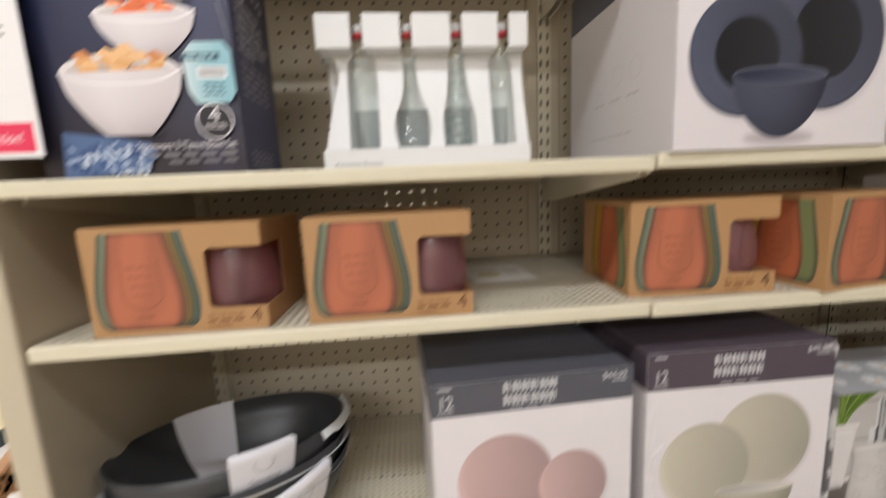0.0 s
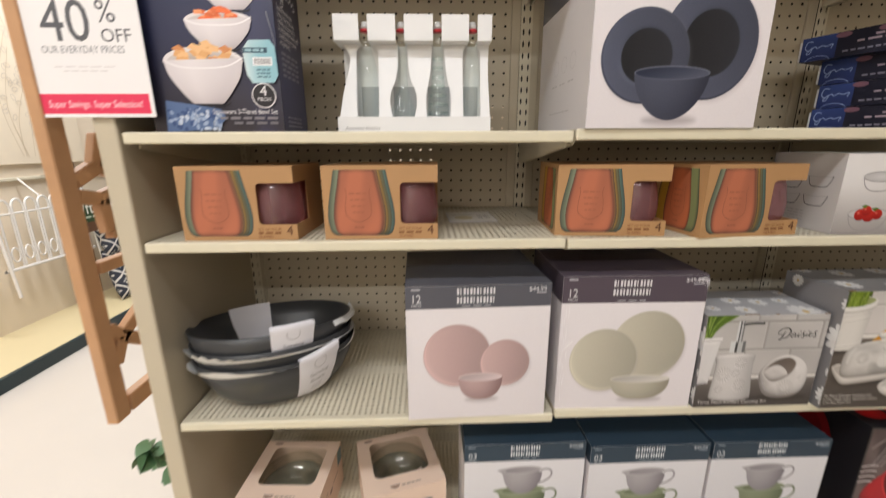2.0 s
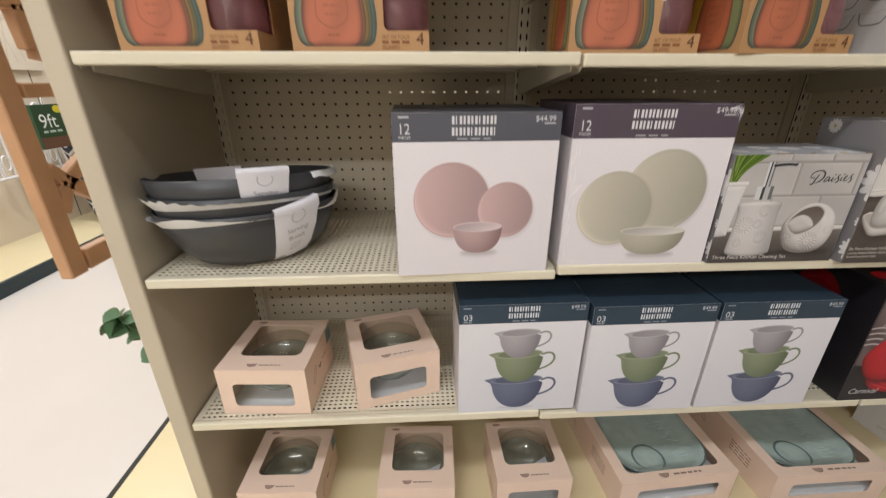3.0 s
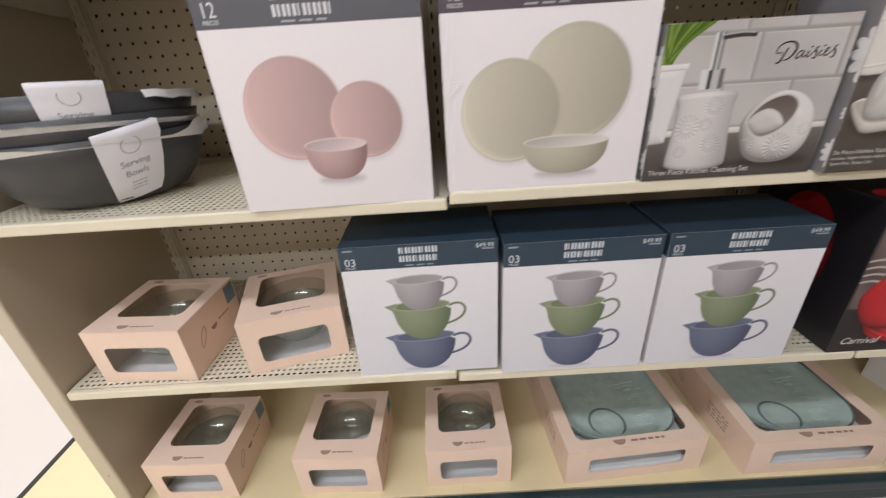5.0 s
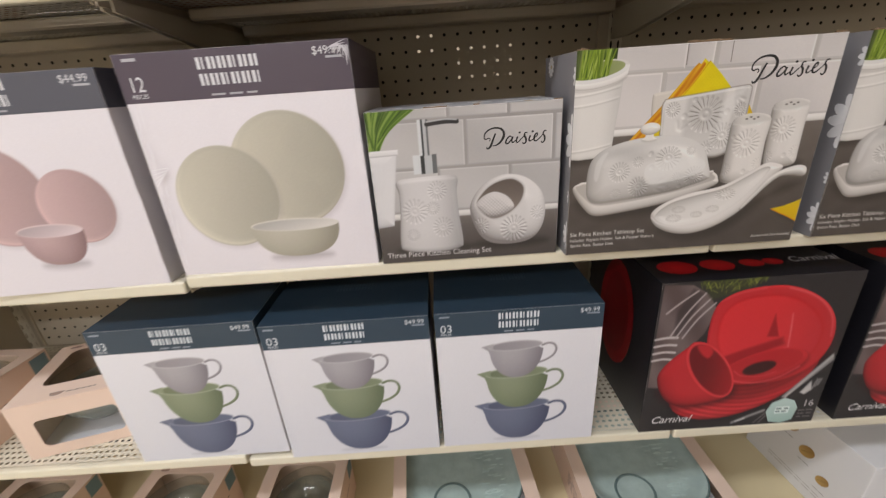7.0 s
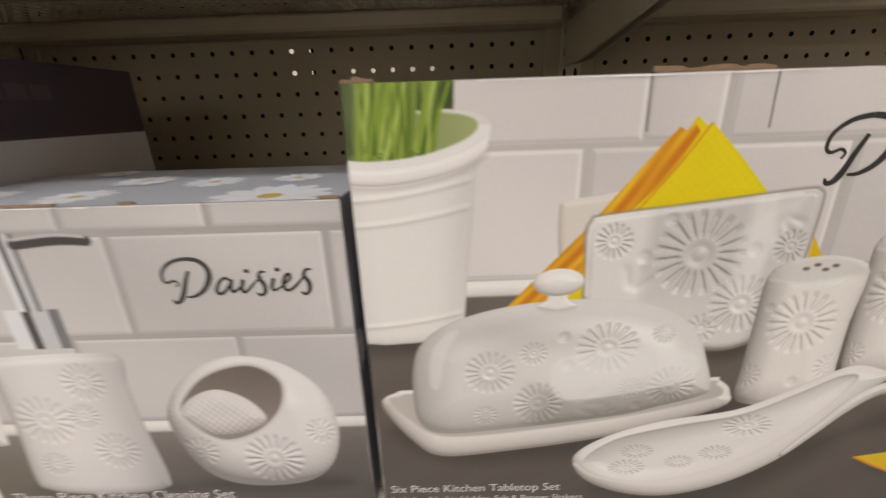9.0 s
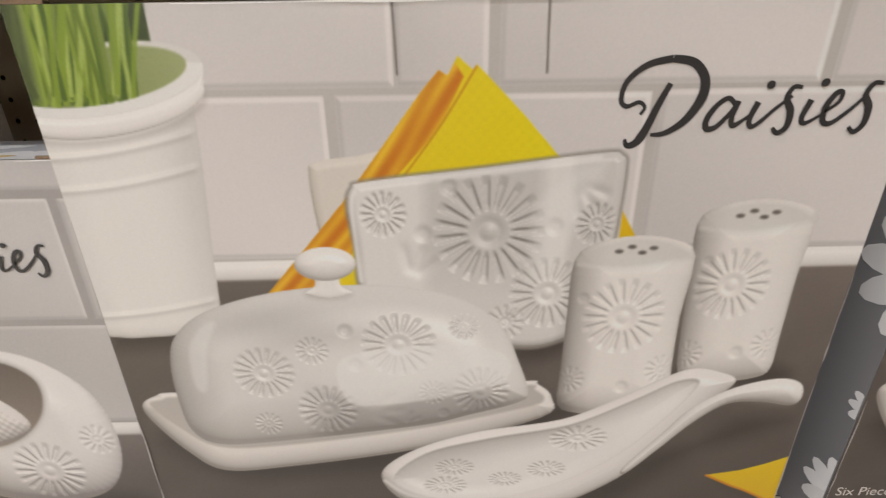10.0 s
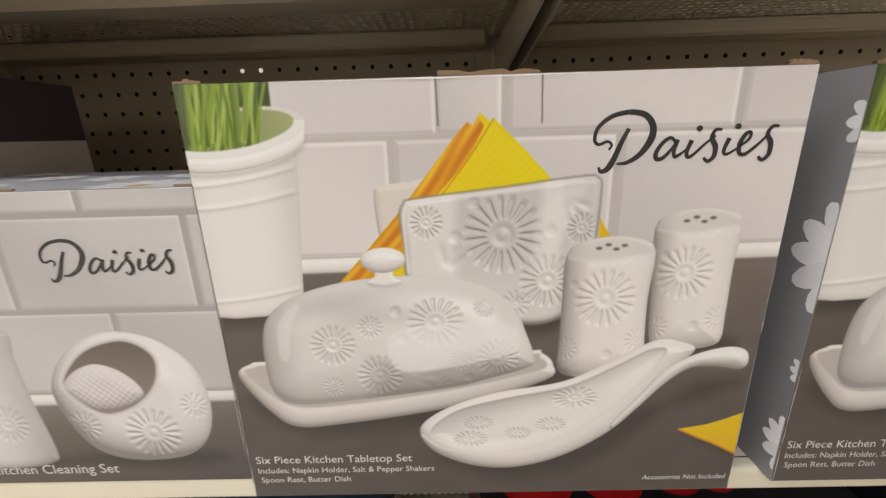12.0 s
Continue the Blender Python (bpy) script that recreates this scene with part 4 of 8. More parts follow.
def cleaning_photo():
    """Soap pump and sponge holder before the same tiled wall."""
    H1 = 0.8316
    p = Photo(380, H1)
    p.glaze = 1.04
    p.c[:] = (176, 170, 166)
    p.tiles(((-0.1, 0.782, 0.413, H1 + 0.1), (0.426, 0.782, 0.72, H1 + 0.1), (0.735, 0.782, 1.1, H1 + 0.1), (0.02, 0.538, 0.497, 0.768), (0.511, 0.538, 0.955, 0.768), (0.97, 0.538, 1.1, 0.768), (-0.1, 0.30, 0.35, 0.524), (0.36, 0.30, 0.728, 0.524), (0.741, 0.30, 1.1, 0.524)), (200, 195, 192))
    p.china([(-0.1, 0.255), (1.1, 0.262), (1.1, 0.295), (-0.1, 0.290)], 0.016, 0.010, gloss=0.1, lo=(170, 164, 160))
    x, y = np.meshgrid(p.u, p.v)
    k = np.clip(y / 0.25, 0, 1)
    p.lay((slice(None), slice(None)), np.array((86, 79, 75)) + (np.array((124, 115, 110)) - np.array((86, 79, 75))) * (k * k)[..., None], np.clip((0.254 + 0.008 * x - y) / 0.006 + 0.5, 0, 1))
    p.flat([(-0.1, 0.62), (-0.1, H1 + 0.1), (0.27, H1 + 0.1), (0.24, H1 - 0.01)], (92, 112, 48))
    rng = random.Random(3)
    for k in range(46):
        q = rng.uniform(-0.02, 0.25)
        p.line([(rng.uniform(0, 0.045), 0.62), (q * 0.45 + 0.01, 0.74), (q, H1)], rng.uniform(0.006, 0.013), rng.choice([(112, 142, 46), (84, 114, 34), (138, 164, 76), (66, 92, 30)]), 1.5)
    p.china([(-0.05, 0.625), (0.145, 0.63), (0.115, 0.42), (0.09, 0.225), (-0.05, 0.21)], 0.06, 0.03, (), (236, 232, 231), (168, 164, 166), 0.1)
    p.china([(-0.05, 0.605), (0.15, 0.61), (0.152, 0.640), (-0.05, 0.638)], 0.012, 0.008, (), (240, 236, 235), (180, 175, 174), 0.1)
    for cu, cv, ru in ((0.31, 0.072, 0.21), (0.74, 0.080, 0.21)):
        p.shade(oval_pts(cu, cv, ru, 0.03), 0.03, 0.75)
    bottle = closed([(0.124, 0.470), (0.20, 0.486), (0.37, 0.491), (0.450, 0.480), (0.446, 0.40), (0.452, 0.28), (0.470, 0.11), (0.45, 0.07), (0.36, 0.052), (0.22, 0.054), (0.135, 0.072), (0.113, 0.11), (0.128, 0.28), (0.133, 0.40)], 5)
    p.china(bottle, 0.030, 0.016, [pressed(u, v, r, 16, 0.0035) for u, v, r in ((0.34, 0.41, 0.055), (0.21, 0.30, 0.075), (0.36, 0.20, 0.06), (0.19, 0.16, 0.04), (0.31, 0.31, 0.04))], (236, 231, 229), (128, 121, 118), 0.25, lambda x, y: 1.0 - 0.20 * np.clip(np.abs(x - 0.26) / 0.19, 0, 1) ** 2.2 - 0.05 * np.clip((0.2 - y) / 0.15, 0, 1))
    for u0, v0, u1, v1 in ((0.225, 0.505, 0.35, 0.605), (0.262, 0.60, 0.315, 0.78)):
        def chrome(x, y, u0=u0, u1=u1):
            j = (x - u0) / (u1 - u0)
            t = np.where(j < 0.32, 232, np.where(j < 0.5, 62, np.where(j < 0.8, 204, 116)))
            return np.stack([t, t, t], -1)
        p.flat([(u0, v0), (u1, v0), (u1, v1), (u0, v1)], chrome, 1.5)
    p.line([(0.31, 0.755), (0.40, 0.763), (0.465, 0.760)], 0.022, (60, 57, 57))
    p.line([(0.31, 0.766), (0.40, 0.774), (0.462, 0.769)], 0.007, (196, 194, 194))
    pod = closed([(0.515, 0.27), (0.535, 0.36), (0.61, 0.44), (0.71, 0.474), (0.82, 0.450), (0.905, 0.37), (0.930, 0.25), (0.90, 0.14), (0.82, 0.083), (0.67, 0.077), (0.57, 0.13)], 5)
    p.china(pod, 0.11, 0.09, [pressed(0.755, 0.165, 0.080, 18, 0.006), pressed(0.57, 0.19, 0.05, 14, 0.004), pressed(0.885, 0.25, 0.04, 12, 0.004)], (238, 233, 230), (128, 121, 118), 0.25)
    hole = closed([(0.546, 0.31), (0.59, 0.39), (0.66, 0.437), (0.75, 0.450), (0.812, 0.40), (0.795, 0.315), (0.72, 0.245), (0.625, 0.228)], 5)
    p.flat(hole, lambda x, y: np.array((148, 136, 128)) - 44 * np.clip((y - 0.25) * 4.5, 0, 1)[..., None] * np.array((1, 1, 1)), 2)
    sponge = closed([(0.545, 0.30), (0.58, 0.355), (0.65, 0.382), (0.72, 0.352), (0.758, 0.29), (0.70, 0.248), (0.61, 0.24)], 5)
    p.china(sponge, 0.05, 0.035, [lambda x, y: 0.0012 * np.sin(x * 330) * np.sin(y * 330)], (226, 220, 217), (130, 122, 118), 0.1)
    p.line(hole + hole[:1], 0.012, (228, 223, 220), 2.0, 0.8)
    return p


def cleaning_lettering():
    a = Art()
    a.text(0.03, 0.032, 0.044, "Three Piece Kitchen Cleaning Set", (206, 200, 198))
    return a


def daisy_paper(w, h, spots, base0=(134, 131, 133), base1=(120, 118, 120)):
    """Grey card strewn with white daisies (u, v, radius), cut off at the edges."""
    a = Art()
    a.rect(0, 0, w, h, lambda u, v: mixc(base1, base0, v / h), 1, 6)
    for k, (u, v, r) in enumerate(spots):
        flower(a, u, v, r, k)
    a.v = [(min(w, max(0, x)), min(h, max(0, y)), d) for x, y, d in a.v]
    return a


SIDE_SPOTS = ((0.22, 1.80, 0.10), (1.08, 1.70, 0.14), (1.10, 1.15, 0.27), (1.06, 0.62, 0.10), (1.07, 0.22, 0.17), (0.02, 0.9, 0.10))
TOP_SPOTS = ((0.12, 0.12, 0.07), (0.30, 0.34, 0.07), (0.42, 0.06, 0.09), (0.60, 0.38, 0.07), (0.82, 0.14, 0.12), (0.90, 0.40, 0.06), (0.10, 0.42, 0.05))

LID_SPOTS = ((0.84, 0.05, 0.13), (0.61, 0.257, 0.075), (0.38, 0.10, 0.08), (0.135, 0.144, 0.06), (0.82, 0.28, 0.065), (0.40, 0.30, 0.08), (0.97, 0.45, 0.06), (0.20, 0.46, 0.06))


def brand_bars(a, u, v, width, col, lines=2):
    """A maker's mark, kept as plain upright bars, a thick and a thin one in turn."""
    cell, tall = width / 6, width * 0.17
    for k in range(lines):
        low = v - k * width * 0.235
        for i in range(6):
            x = u + i * cell
            a.rect(x + cell * 0.08, low, x + cell * 0.40, low + tall, col)
            a.rect(x + cell * 0.58, low, x + cell * (0.84 if (i + k) % 3 else 0.74), low + tall, col)
            a.layer -= 2
    a.layer += 2


def rim_step(cu, cv, ru, rv, at, depth):
    """The raised rim of a plate: a soft step at a share of its radius."""
    return lambda x, y: depth / (1 + np.exp(-(np.hypot((x - cu) / ru, (y - cv) / rv) - at) / 0.02))


def round_side(p, pts, cu, cv, ru, d, light, dark):
    """The flank of a round bowl in a photograph, lit from the upper left."""
    def f(x, y):
        q, w = (x - cu) / ru, np.clip((cv - y) / d, 0, 1)
        k = np.clip(0.10 + 0.55 * np.clip(q + 0.25, 0, 2) ** 2 + 0.35 * np.clip(-q - 0.45, 0, 1) + 0.50 * w ** 2, 0, 1)[..., None]
        return np.array(light) + (np.array(dark) - np.array(light)) * k
    p.flat(pts, f, 1.5)


def dinner_photo(h, light, dark, big, small, bowl, inner=None):
    p = Photo(300, h)
    x, y = np.meshgrid(p.u, p.v)
    p.c[:] = np.array((221, 214, 217)) + (np.array((228, 222, 225)) - np.array((221, 214, 217))) * (y / h)[..., None]
    for cu, cv, ru, rv in (big, small):
        p.shade(oval_pts(cu + 0.010, cv - 0.014, ru, rv), 0.022, 0.28, (150, 140, 142))

        def lean(x, y, cu=cu, cv=cv, ru=ru, rv=rv):
            q = np.hypot((x - cu) / ru, (y - cv) / rv)
            rim = 0.06 * np.exp(-((q - 0.955) / 0.03) ** 2) * np.clip(((cv - y) / rv - (x - cu) / ru) * 0.7 + 0.3, -0.4, 1)
            fine = 0.008 * np.sin(x * 811 + 3 * np.sin(y * 573)) * np.sin(y * 737)
            return 1.0 - 0.11 * np.clip((x - cu) / ru + 0.4 * (y - cv) / rv, -1, 1) + rim + fine
        p.china(oval_pts(cu, cv, ru, rv, 0, 60), 0.010, 0.004, [rim_step(cu, cv, ru, rv, inner, 0.010)] if inner else (), light, dark, 0.1, lean, 1.3)
        if not inner:
            tint = np.array(mixc(light, dark, 0.16))
            p.flat(oval_pts(cu + 0.07 * ru, cv + 0.045 * rv, ru * 0.915, rv * 0.93, 0, 50), lambda x, y, cu=cu, cv=cv, ru=ru, rv=rv: tint * (1.0 - 0.10 * np.clip((x - cu) / ru + 0.3 * (cv - y) / rv, -1, 1)[..., None]), 7, 0.75)
        if inner:
            p.flat(oval_pts(cu + 0.008, cv, ru * inner, rv * inner, 0, 50), lambda x, y, cu=cu, ru=ru: np.stack([36 + 14 * (x - cu) / ru, 37 + 14 * (x - cu) / ru, 43 + 15 * (x - cu) / ru], -1), 2)
    cu, cv, ru, d = bowl
    p.shade(oval_pts(cu + 0.01, cv - d, ru * 0.7, d * 0.10), 0.03, 0.5, (130, 120, 122))
    bend = (1.05, 1.15) if inner else (0.80, 0.86)
    side = [(cu + ru * math.copysign(abs(math.cos(radians(q))) ** bend[0], math.cos(radians(q))), cv - d * abs(math.sin(radians(q))) ** bend[1]) for q in range(180, 361, 9)]
    round_side(p, side, cu, cv, ru, d, light, dark)
    lip = d * 0.19 if not inner else d * 0.145
    pale = mixc(light, (244, 240, 242), 0.35 if not inner else 0.15)
    p.flat(oval_pts(cu, cv, ru, lip), pale, 1.5)
    p.flat(oval_pts(cu, cv - 0.002, ru * 0.965, lip * 0.86), lambda x, y: np.array(mixc(light, (236, 230, 234), 0.45 if not inner else 0)) - np.array((38, 36, 34)) * np.clip(0.55 - (x - cu) / ru * 0.6 + (y - cv) / lip * 0.3, 0, 1)[..., None], 2)
    return p


def dinner_front(h, band_v, band, price):
    """Head band of a boxed dinner set."""
    a = Art()
    a.rect(0, band_v, 1, h, band)
    pale = (214, 212, 214)
    brand_bars(a, 0.345, band_v + (h - band_v) * 0.60, 0.27, pale)
    a.bars(0.38, band_v + 0.012, 0.20, 0.008, 3, (170, 168, 172), 9)
    a.bars(0.04, h - 0.03, 0.06, 0.012, 1, (180, 178, 182), 2)
    a.text(0.035, band_v + 0.045, 0.085, "12", pale, squeeze=0.85)
    a.text(0.038, band_v + 0.018, 0.024, "PIECES", pale)
    a.text(0.965, h - 0.052, 0.045, price, pale, align="RIGHT")
    a.bars(0.895, h - 0.068, 0.07, 0.009, 1, (180, 178, 182), 2)
    return a


def cup(p, cu, cv, w, h, light, dark):
    """A spouted, handled mixing bowl: cv its rim."""
    loop = [(cu + w * 0.45, cv - h * 0.02), (cu + w * 0.55, cv + h * 0.03), (cu + w * 0.65, cv - h * 0.01), (cu + w * 0.695, cv - h * 0.16), (cu + w * 0.65, cv - h * 0.34), (cu + w * 0.54, cv - h * 0.47), (cu + w * 0.41, cv - h * 0.55)]
    p.line(loop, w * 0.040, mixc(light, dark, 0.80))
    p.line([(x - 0.002, y + 0.003) for x, y in loop], w * 0.014, mixc(light, dark, 0.2), 2)
    side = [(cu - w * 0.60, cv + h * 0.02), (cu - w * 0.49, cv - h * 0.10)] + [(cu + w * 0.47 * math.copysign(abs(math.cos(radians(q))) ** 0.90, math.cos(radians(q))), cv - h * abs(math.sin(radians(q))) ** 0.94) for q in range(192, 361, 9)] + [(cu + w * 0.2, cv + h * 0.10), (cu - w * 0.2, cv + h * 0.12), (cu - w * 0.42, cv + h * 0.09)]
    round_side(p, side, cu, cv, w * 0.47, h, light, dark)
    p.flat(oval_pts(cu - 0.006, cv + 0.004, w * 0.475, h * 0.155, 2), mixc(light, (245, 245, 245), 0.25), 1.5)
    p.flat(oval_pts(cu - 0.003, cv + 0.003, w * 0.45, h * 0.130, 2), lambda x, y: np.array(mixc(light, dark, 0.25)) - np.array((20, 20, 20)) * np.clip(0.5 - (x - cu) / w, 0, 1)[..., None], 2)
    p.flat([(cu - w * 0.60, cv + h * 0.03), (cu - w * 0.40, cv + h * 0.10), (cu - w * 0.40, cv - h * 0.06)], mixc(light, dark, 0.12), 2)


def mixing_photo():
    p = Photo(260, 1.05)
    x, y = np.meshgrid(p.u, p.v)
    p.c[:] = np.array((208, 207, 213)) + (np.array((224, 221, 224)) - np.array((208, 207, 213))) * y[..., None]
    p.shade(oval_pts(0.49, 0.038, 0.15, 0.010), 0.02, 0.4, (150, 148, 156))
    cup(p, 0.490, 0.330, 0.458, 0.293, (112, 117, 138), (62, 68, 92))
    cup(p, 0.490, 0.587, 0.416, 0.279, (142, 150, 122), (88, 98, 72))
    cup(p, 0.485, 0.790, 0.352, 0.238, (176, 171, 174), (118, 112, 118))
    return p


def mixing_front():
    """Front of a boxed set of three stacked mixing bowls."""
    a = Art()
    H1, B = 1.05, 0.886
    a.rect(0, B, 1, H1, (50, 66, 80))
    pale = (210, 214, 218)
    brand_bars(a, 0.375, H1 - 0.062, 0.25, pale)
    a.bars(0.41, B + 0.014, 0.18, 0.008, 3, (150, 158, 168), 9)
    a.bars(0.03, H1 - 0.03, 0.06, 0.010, 1, (150, 158, 168), 2)
    a.text(0.03, B + 0.032, 0.075, "03", pale)
    a.text(0.032, B + 0.010, 0.022, "PIECES", pale)
    a.text(0.975, H1 - 0.05, 0.042, "$49.99", pale, align="RIGHT")
    a.bars(0.90, H1 - 0.064, 0.075, 0.009, 1, (150, 158, 168), 2)
    return a


def red_photo():
    """Red plates, bowl and mug on a striped cloth, on black."""
    H1 = 0.9675
    p = Photo(340, H1)
    x, y = np.meshgrid(p.u, p.v)
    p.c[:] = np.array((38, 34, 35)) + 12 * (y / H1)[..., None]
    cloth = [(0.012, 0.960), (0.155, 0.950), (0.245, 0.890), (0.300, 0.800), (0.26, 0.66), (0.18, 0.55), (0.085, 0.318), (0.010, 0.325)]
    p.flat(cloth, lambda x, y: np.array((104, 88, 86)) + 12 * np.sin(x * 26 + y * 17)[..., None] + 5 * np.sin(x * 410)[..., None] * np.sin(y * 410)[..., None], 2)
    p.flat([(0.10, 0.80), (0.16, 0.93), (0.22, 0.90), (0.13, 0.66), (0.10, 0.66)], (62, 52, 52), 6, 0.7)
    for k in range(4):
        p.line([(0.012, 0.640 - 0.045 * k), (0.07, 0.648 - 0.045 * k), (0.125, 0.645 - 0.047 * k)], 0.013, (206, 196, 194), 2)
    for line in ([(0.045, 0.795), (0.11, 0.855), (0.185, 0.915)], [(0.085, 0.655), (0.15, 0.79), (0.225, 0.90)], [(0.115, 0.645), (0.18, 0.77), (0.262, 0.875)], [(0.15, 0.64), (0.21, 0.75), (0.285, 0.84)]):
        p.line(line, 0.009, (186, 174, 172), 2)
    # herbs along the upper edge
    rng = random.Random(2)
    p.flat([(0.12, H1 + 0.1), (0.54, H1 + 0.1), (0.50, 0.95), (0.38, 0.885), (0.26, 0.862)], (58, 60, 40), 6)
    for k in range(70):
        u = rng.uniform(0.20, 0.52)
        v = rng.uniform(0.88 + abs(u - 0.33) * 0.35, H1 - 0.01)
        p.line([(u, v), (u + rng.uniform(-0.03, 0.03), v + rng.uniform(0.01, 0.04))], 0.005, rng.choice([(112, 118, 50), (86, 94, 40), (146, 150, 62), (70, 76, 40)]), 2)
    hi, lo = (214, 46, 52), (96, 8, 16)
    # lower plates
    p.shade(oval_pts(0.55, 0.335, 0.43, 0.25, 25), 0.03, 0.8, (14, 10, 12))
    p.china(oval_pts(0.53, 0.355, 0.415, 0.255, 25), 0.035, 0.018, [lambda x, y: 0.0016 * np.sin(np.hypot(x - 0.56, (y - 0.46) * 1.4) * 150)], hi, lo, 0.3)
    p.shade(oval_pts(0.62, 0.44, 0.36, 0.22, 25), 0.04, 0.55, (96, 4, 12))
    # upper plate with a broad flat rim
    plate = closed([(0.278, 0.70), (0.283, 0.785), (0.310, 0.848), (0.379, 0.892), (0.455, 0.910), (0.545, 0.917), (0.640, 0.910), (0.753, 0.868), (0.853, 0.798), (0.922, 0.703), (0.950, 0.590), (0.935, 0.480), (0.873, 0.385), (0.76, 0.32), (0.62, 0.30), (0.46, 0.35), (0.35, 0.45), (0.29, 0.57)], 5)
    well = closed([(0.330, 0.70), (0.345, 0.78), (0.40, 0.835), (0.50, 0.860), (0.62, 0.855), (0.72, 0.815), (0.81, 0.745), (0.868, 0.66), (0.880, 0.57), (0.855, 0.48), (0.79, 0.41), (0.66, 0.37), (0.50, 0.40), (0.40, 0.48), (0.345, 0.59)], 5)
    p.china(plate, 0.014, 0.008, (), (220, 48, 54), lo, 0.3)
    p.flat(well, lambda x, y: np.stack([224 - 26 * np.clip((x - 0.62) * 3, 0, 1) + 0 * y, 44 + 10 * np.clip(y - 0.5, 0, 0.4), 52 + 0 * x], -1), 3)
    p.line(well + well[:1], 0.012, (200, 20, 28), 5, 0.6)
    p.line([(0.64, 0.898), (0.753, 0.856), (0.845, 0.79), (0.908, 0.70), (0.934, 0.59)], 0.008, (236, 110, 112), 4, 0.7)
    p.line([(0.31, 0.845), (0.40, 0.886), (0.52, 0.904)], 0.007, (234, 104, 106), 4, 0.5)
    # mug and bowl mirrored in the glaze
    p.shade([(0.36, 0.49), (0.50, 0.545), (0.680, 0.605), (0.700, 0.560), (0.55, 0.495), (0.42, 0.44)], 0.014, 0.75, (146, 12, 24))
    p.flat([(0.595, 0.615), (0.606, 0.75), (0.622, 0.70), (0.655, 0.610)], (150, 14, 26), 4, 0.8)
    p.line([(0.695, 0.745), (0.708, 0.66), (0.722, 0.54)], 0.008, (236, 120, 120), 3, 0.8)
    p.line([(0.49, 0.455), (0.60, 0.500), (0.71, 0.535)], 0.007, (232, 104, 106), 3, 0.7)
    # bowl
    p.shade(oval_pts(0.62, 0.40, 0.245, 0.105, 14), 0.02, 0.6, (110, 6, 16))
    p.china(oval_pts(0.62, 0.415, 0.235, 0.108, 14), 0.03, 0.018, (), (212, 40, 48), lo, 0.3)
    p.flat(oval_pts(0.62, 0.432, 0.205, 0.082, 14), (190, 26, 36), 4)
    p.flat(oval_pts(0.602, 0.412, 0.088, 0.040, 14), (58, 14, 16), 5)
    p.line([(0.395, 0.385), (0.48, 0.334), (0.60, 0.312), (0.72, 0.338), (0.82, 0.405)], 0.009, (236, 92, 94), 3, 0.8)
    p.line([(0.47, 0.40), (0.52, 0.365), (0.62, 0.355), (0.70, 0.378)], 0.006, (228, 84, 88), 3, 0.7)
    # mug lying on its side
    p.shade(closed([(0.06, 0.30), (0.20, 0.16), (0.45, 0.19), (0.50, 0.28), (0.36, 0.32)], 4), 0.03, 0.6, (40, 4, 10))
    p.china(closed([(0.222, 0.610), (0.185, 0.575), (0.105, 0.495), (0.058, 0.415), (0.062, 0.345), (0.087, 0.280), (0.13, 0.220), (0.191, 0.181), (0.28, 0.172), (0.38, 0.190), (0.455, 0.225), (0.46, 0.32), (0.38, 0.50), (0.30, 0.59)], 5), 0.09, 0.045, (), (212, 42, 50), lo, 0.25)
    mouth = oval_pts(0.338, 0.415, 0.222, 0.098, -56, 50)
    p.flat(mouth, (222, 58, 62), 2)
    p.flat(oval_pts(0.341, 0.414, 0.206, 0.084, -56, 50), lambda x, y: np.stack([112 + 300 * np.clip(x - 0.30, 0, 0.3), 8 + 60 * np.clip(x - 0.30, 0, 0.3), 18 + 60 * np.clip(x - 0.3, 0, 0.3)], -1), 3)
    p.flat(closed([(0.24, 0.585), (0.30, 0.58), (0.33, 0.54), (0.31, 0.50), (0.27, 0.53)], 4), (196, 30, 40), 5)
    # cutlery
    p.flat([(0.985, 0.480), (0.998, 0.435), (0.80, 0.185), (0.775, 0.195)], (158, 154, 152), 3)
    p.line([(0.985, 0.462), (0.80, 0.198)], 0.008, (206, 203, 201), 3)
    p.flat([(0.872, 0.220), (0.918, 0.300), (0.935, 0.235), (0.900, 0.205)], (206, 203, 200), 3)
    for k in range(3):
        p.line([(0.935 + 0.012 * k, 0.245 + 0.01 * k), (0.948 + 0.012 * k, 0.31)], 0.006, (170, 167, 165), 2)
    p.line([(0.535, 0.028), (0.60, 0.060), (0.70, 0.105)], 0.018, (150, 148, 147), 3)
    p.line([(0.555, 0.035), (0.60, 0.055)], 0.010, (214, 212, 210), 2)
    for k in range(2):
        p.line([(0.66 + 0.03 * k, 0.015), (0.725 + 0.02 * k, 0.10)], 0.006, (128, 126, 126), 2)
    return p


def red_tag():
    """Pale green tag of the boxed red dinner set."""
    a = Art()
    a.poly([(0.715, 0.095), (0.735, 0.155), (0.80, 0.188), (0.86, 0.165), (0.890, 0.110), (0.878, 0.025), (0.82, 0.004), (0.745, 0.018)], lambda u, v: mixc((150, 178, 170), (186, 206, 200), v * 6), 3)
    a.rect(0.765, 0.075, 0.845, 0.125, (214, 226, 222))
    a.bars(0.770, 0.105, 0.07, 0.010, 2, (96, 120, 116), 4)
    a.bars(0.770, 0.085, 0.06, 0.010, 2, (96, 120, 116), 5)
    return a


def red_count():
    a = Art()
    a.text(0.912, 0.118, 0.065, "16", (200, 196, 196))
    for k in range(3):
        a.bars(0.90, 0.085 - 0.024 * k, 0.08, 0.008, 2, (110, 106, 106), 6 + k)
    return a


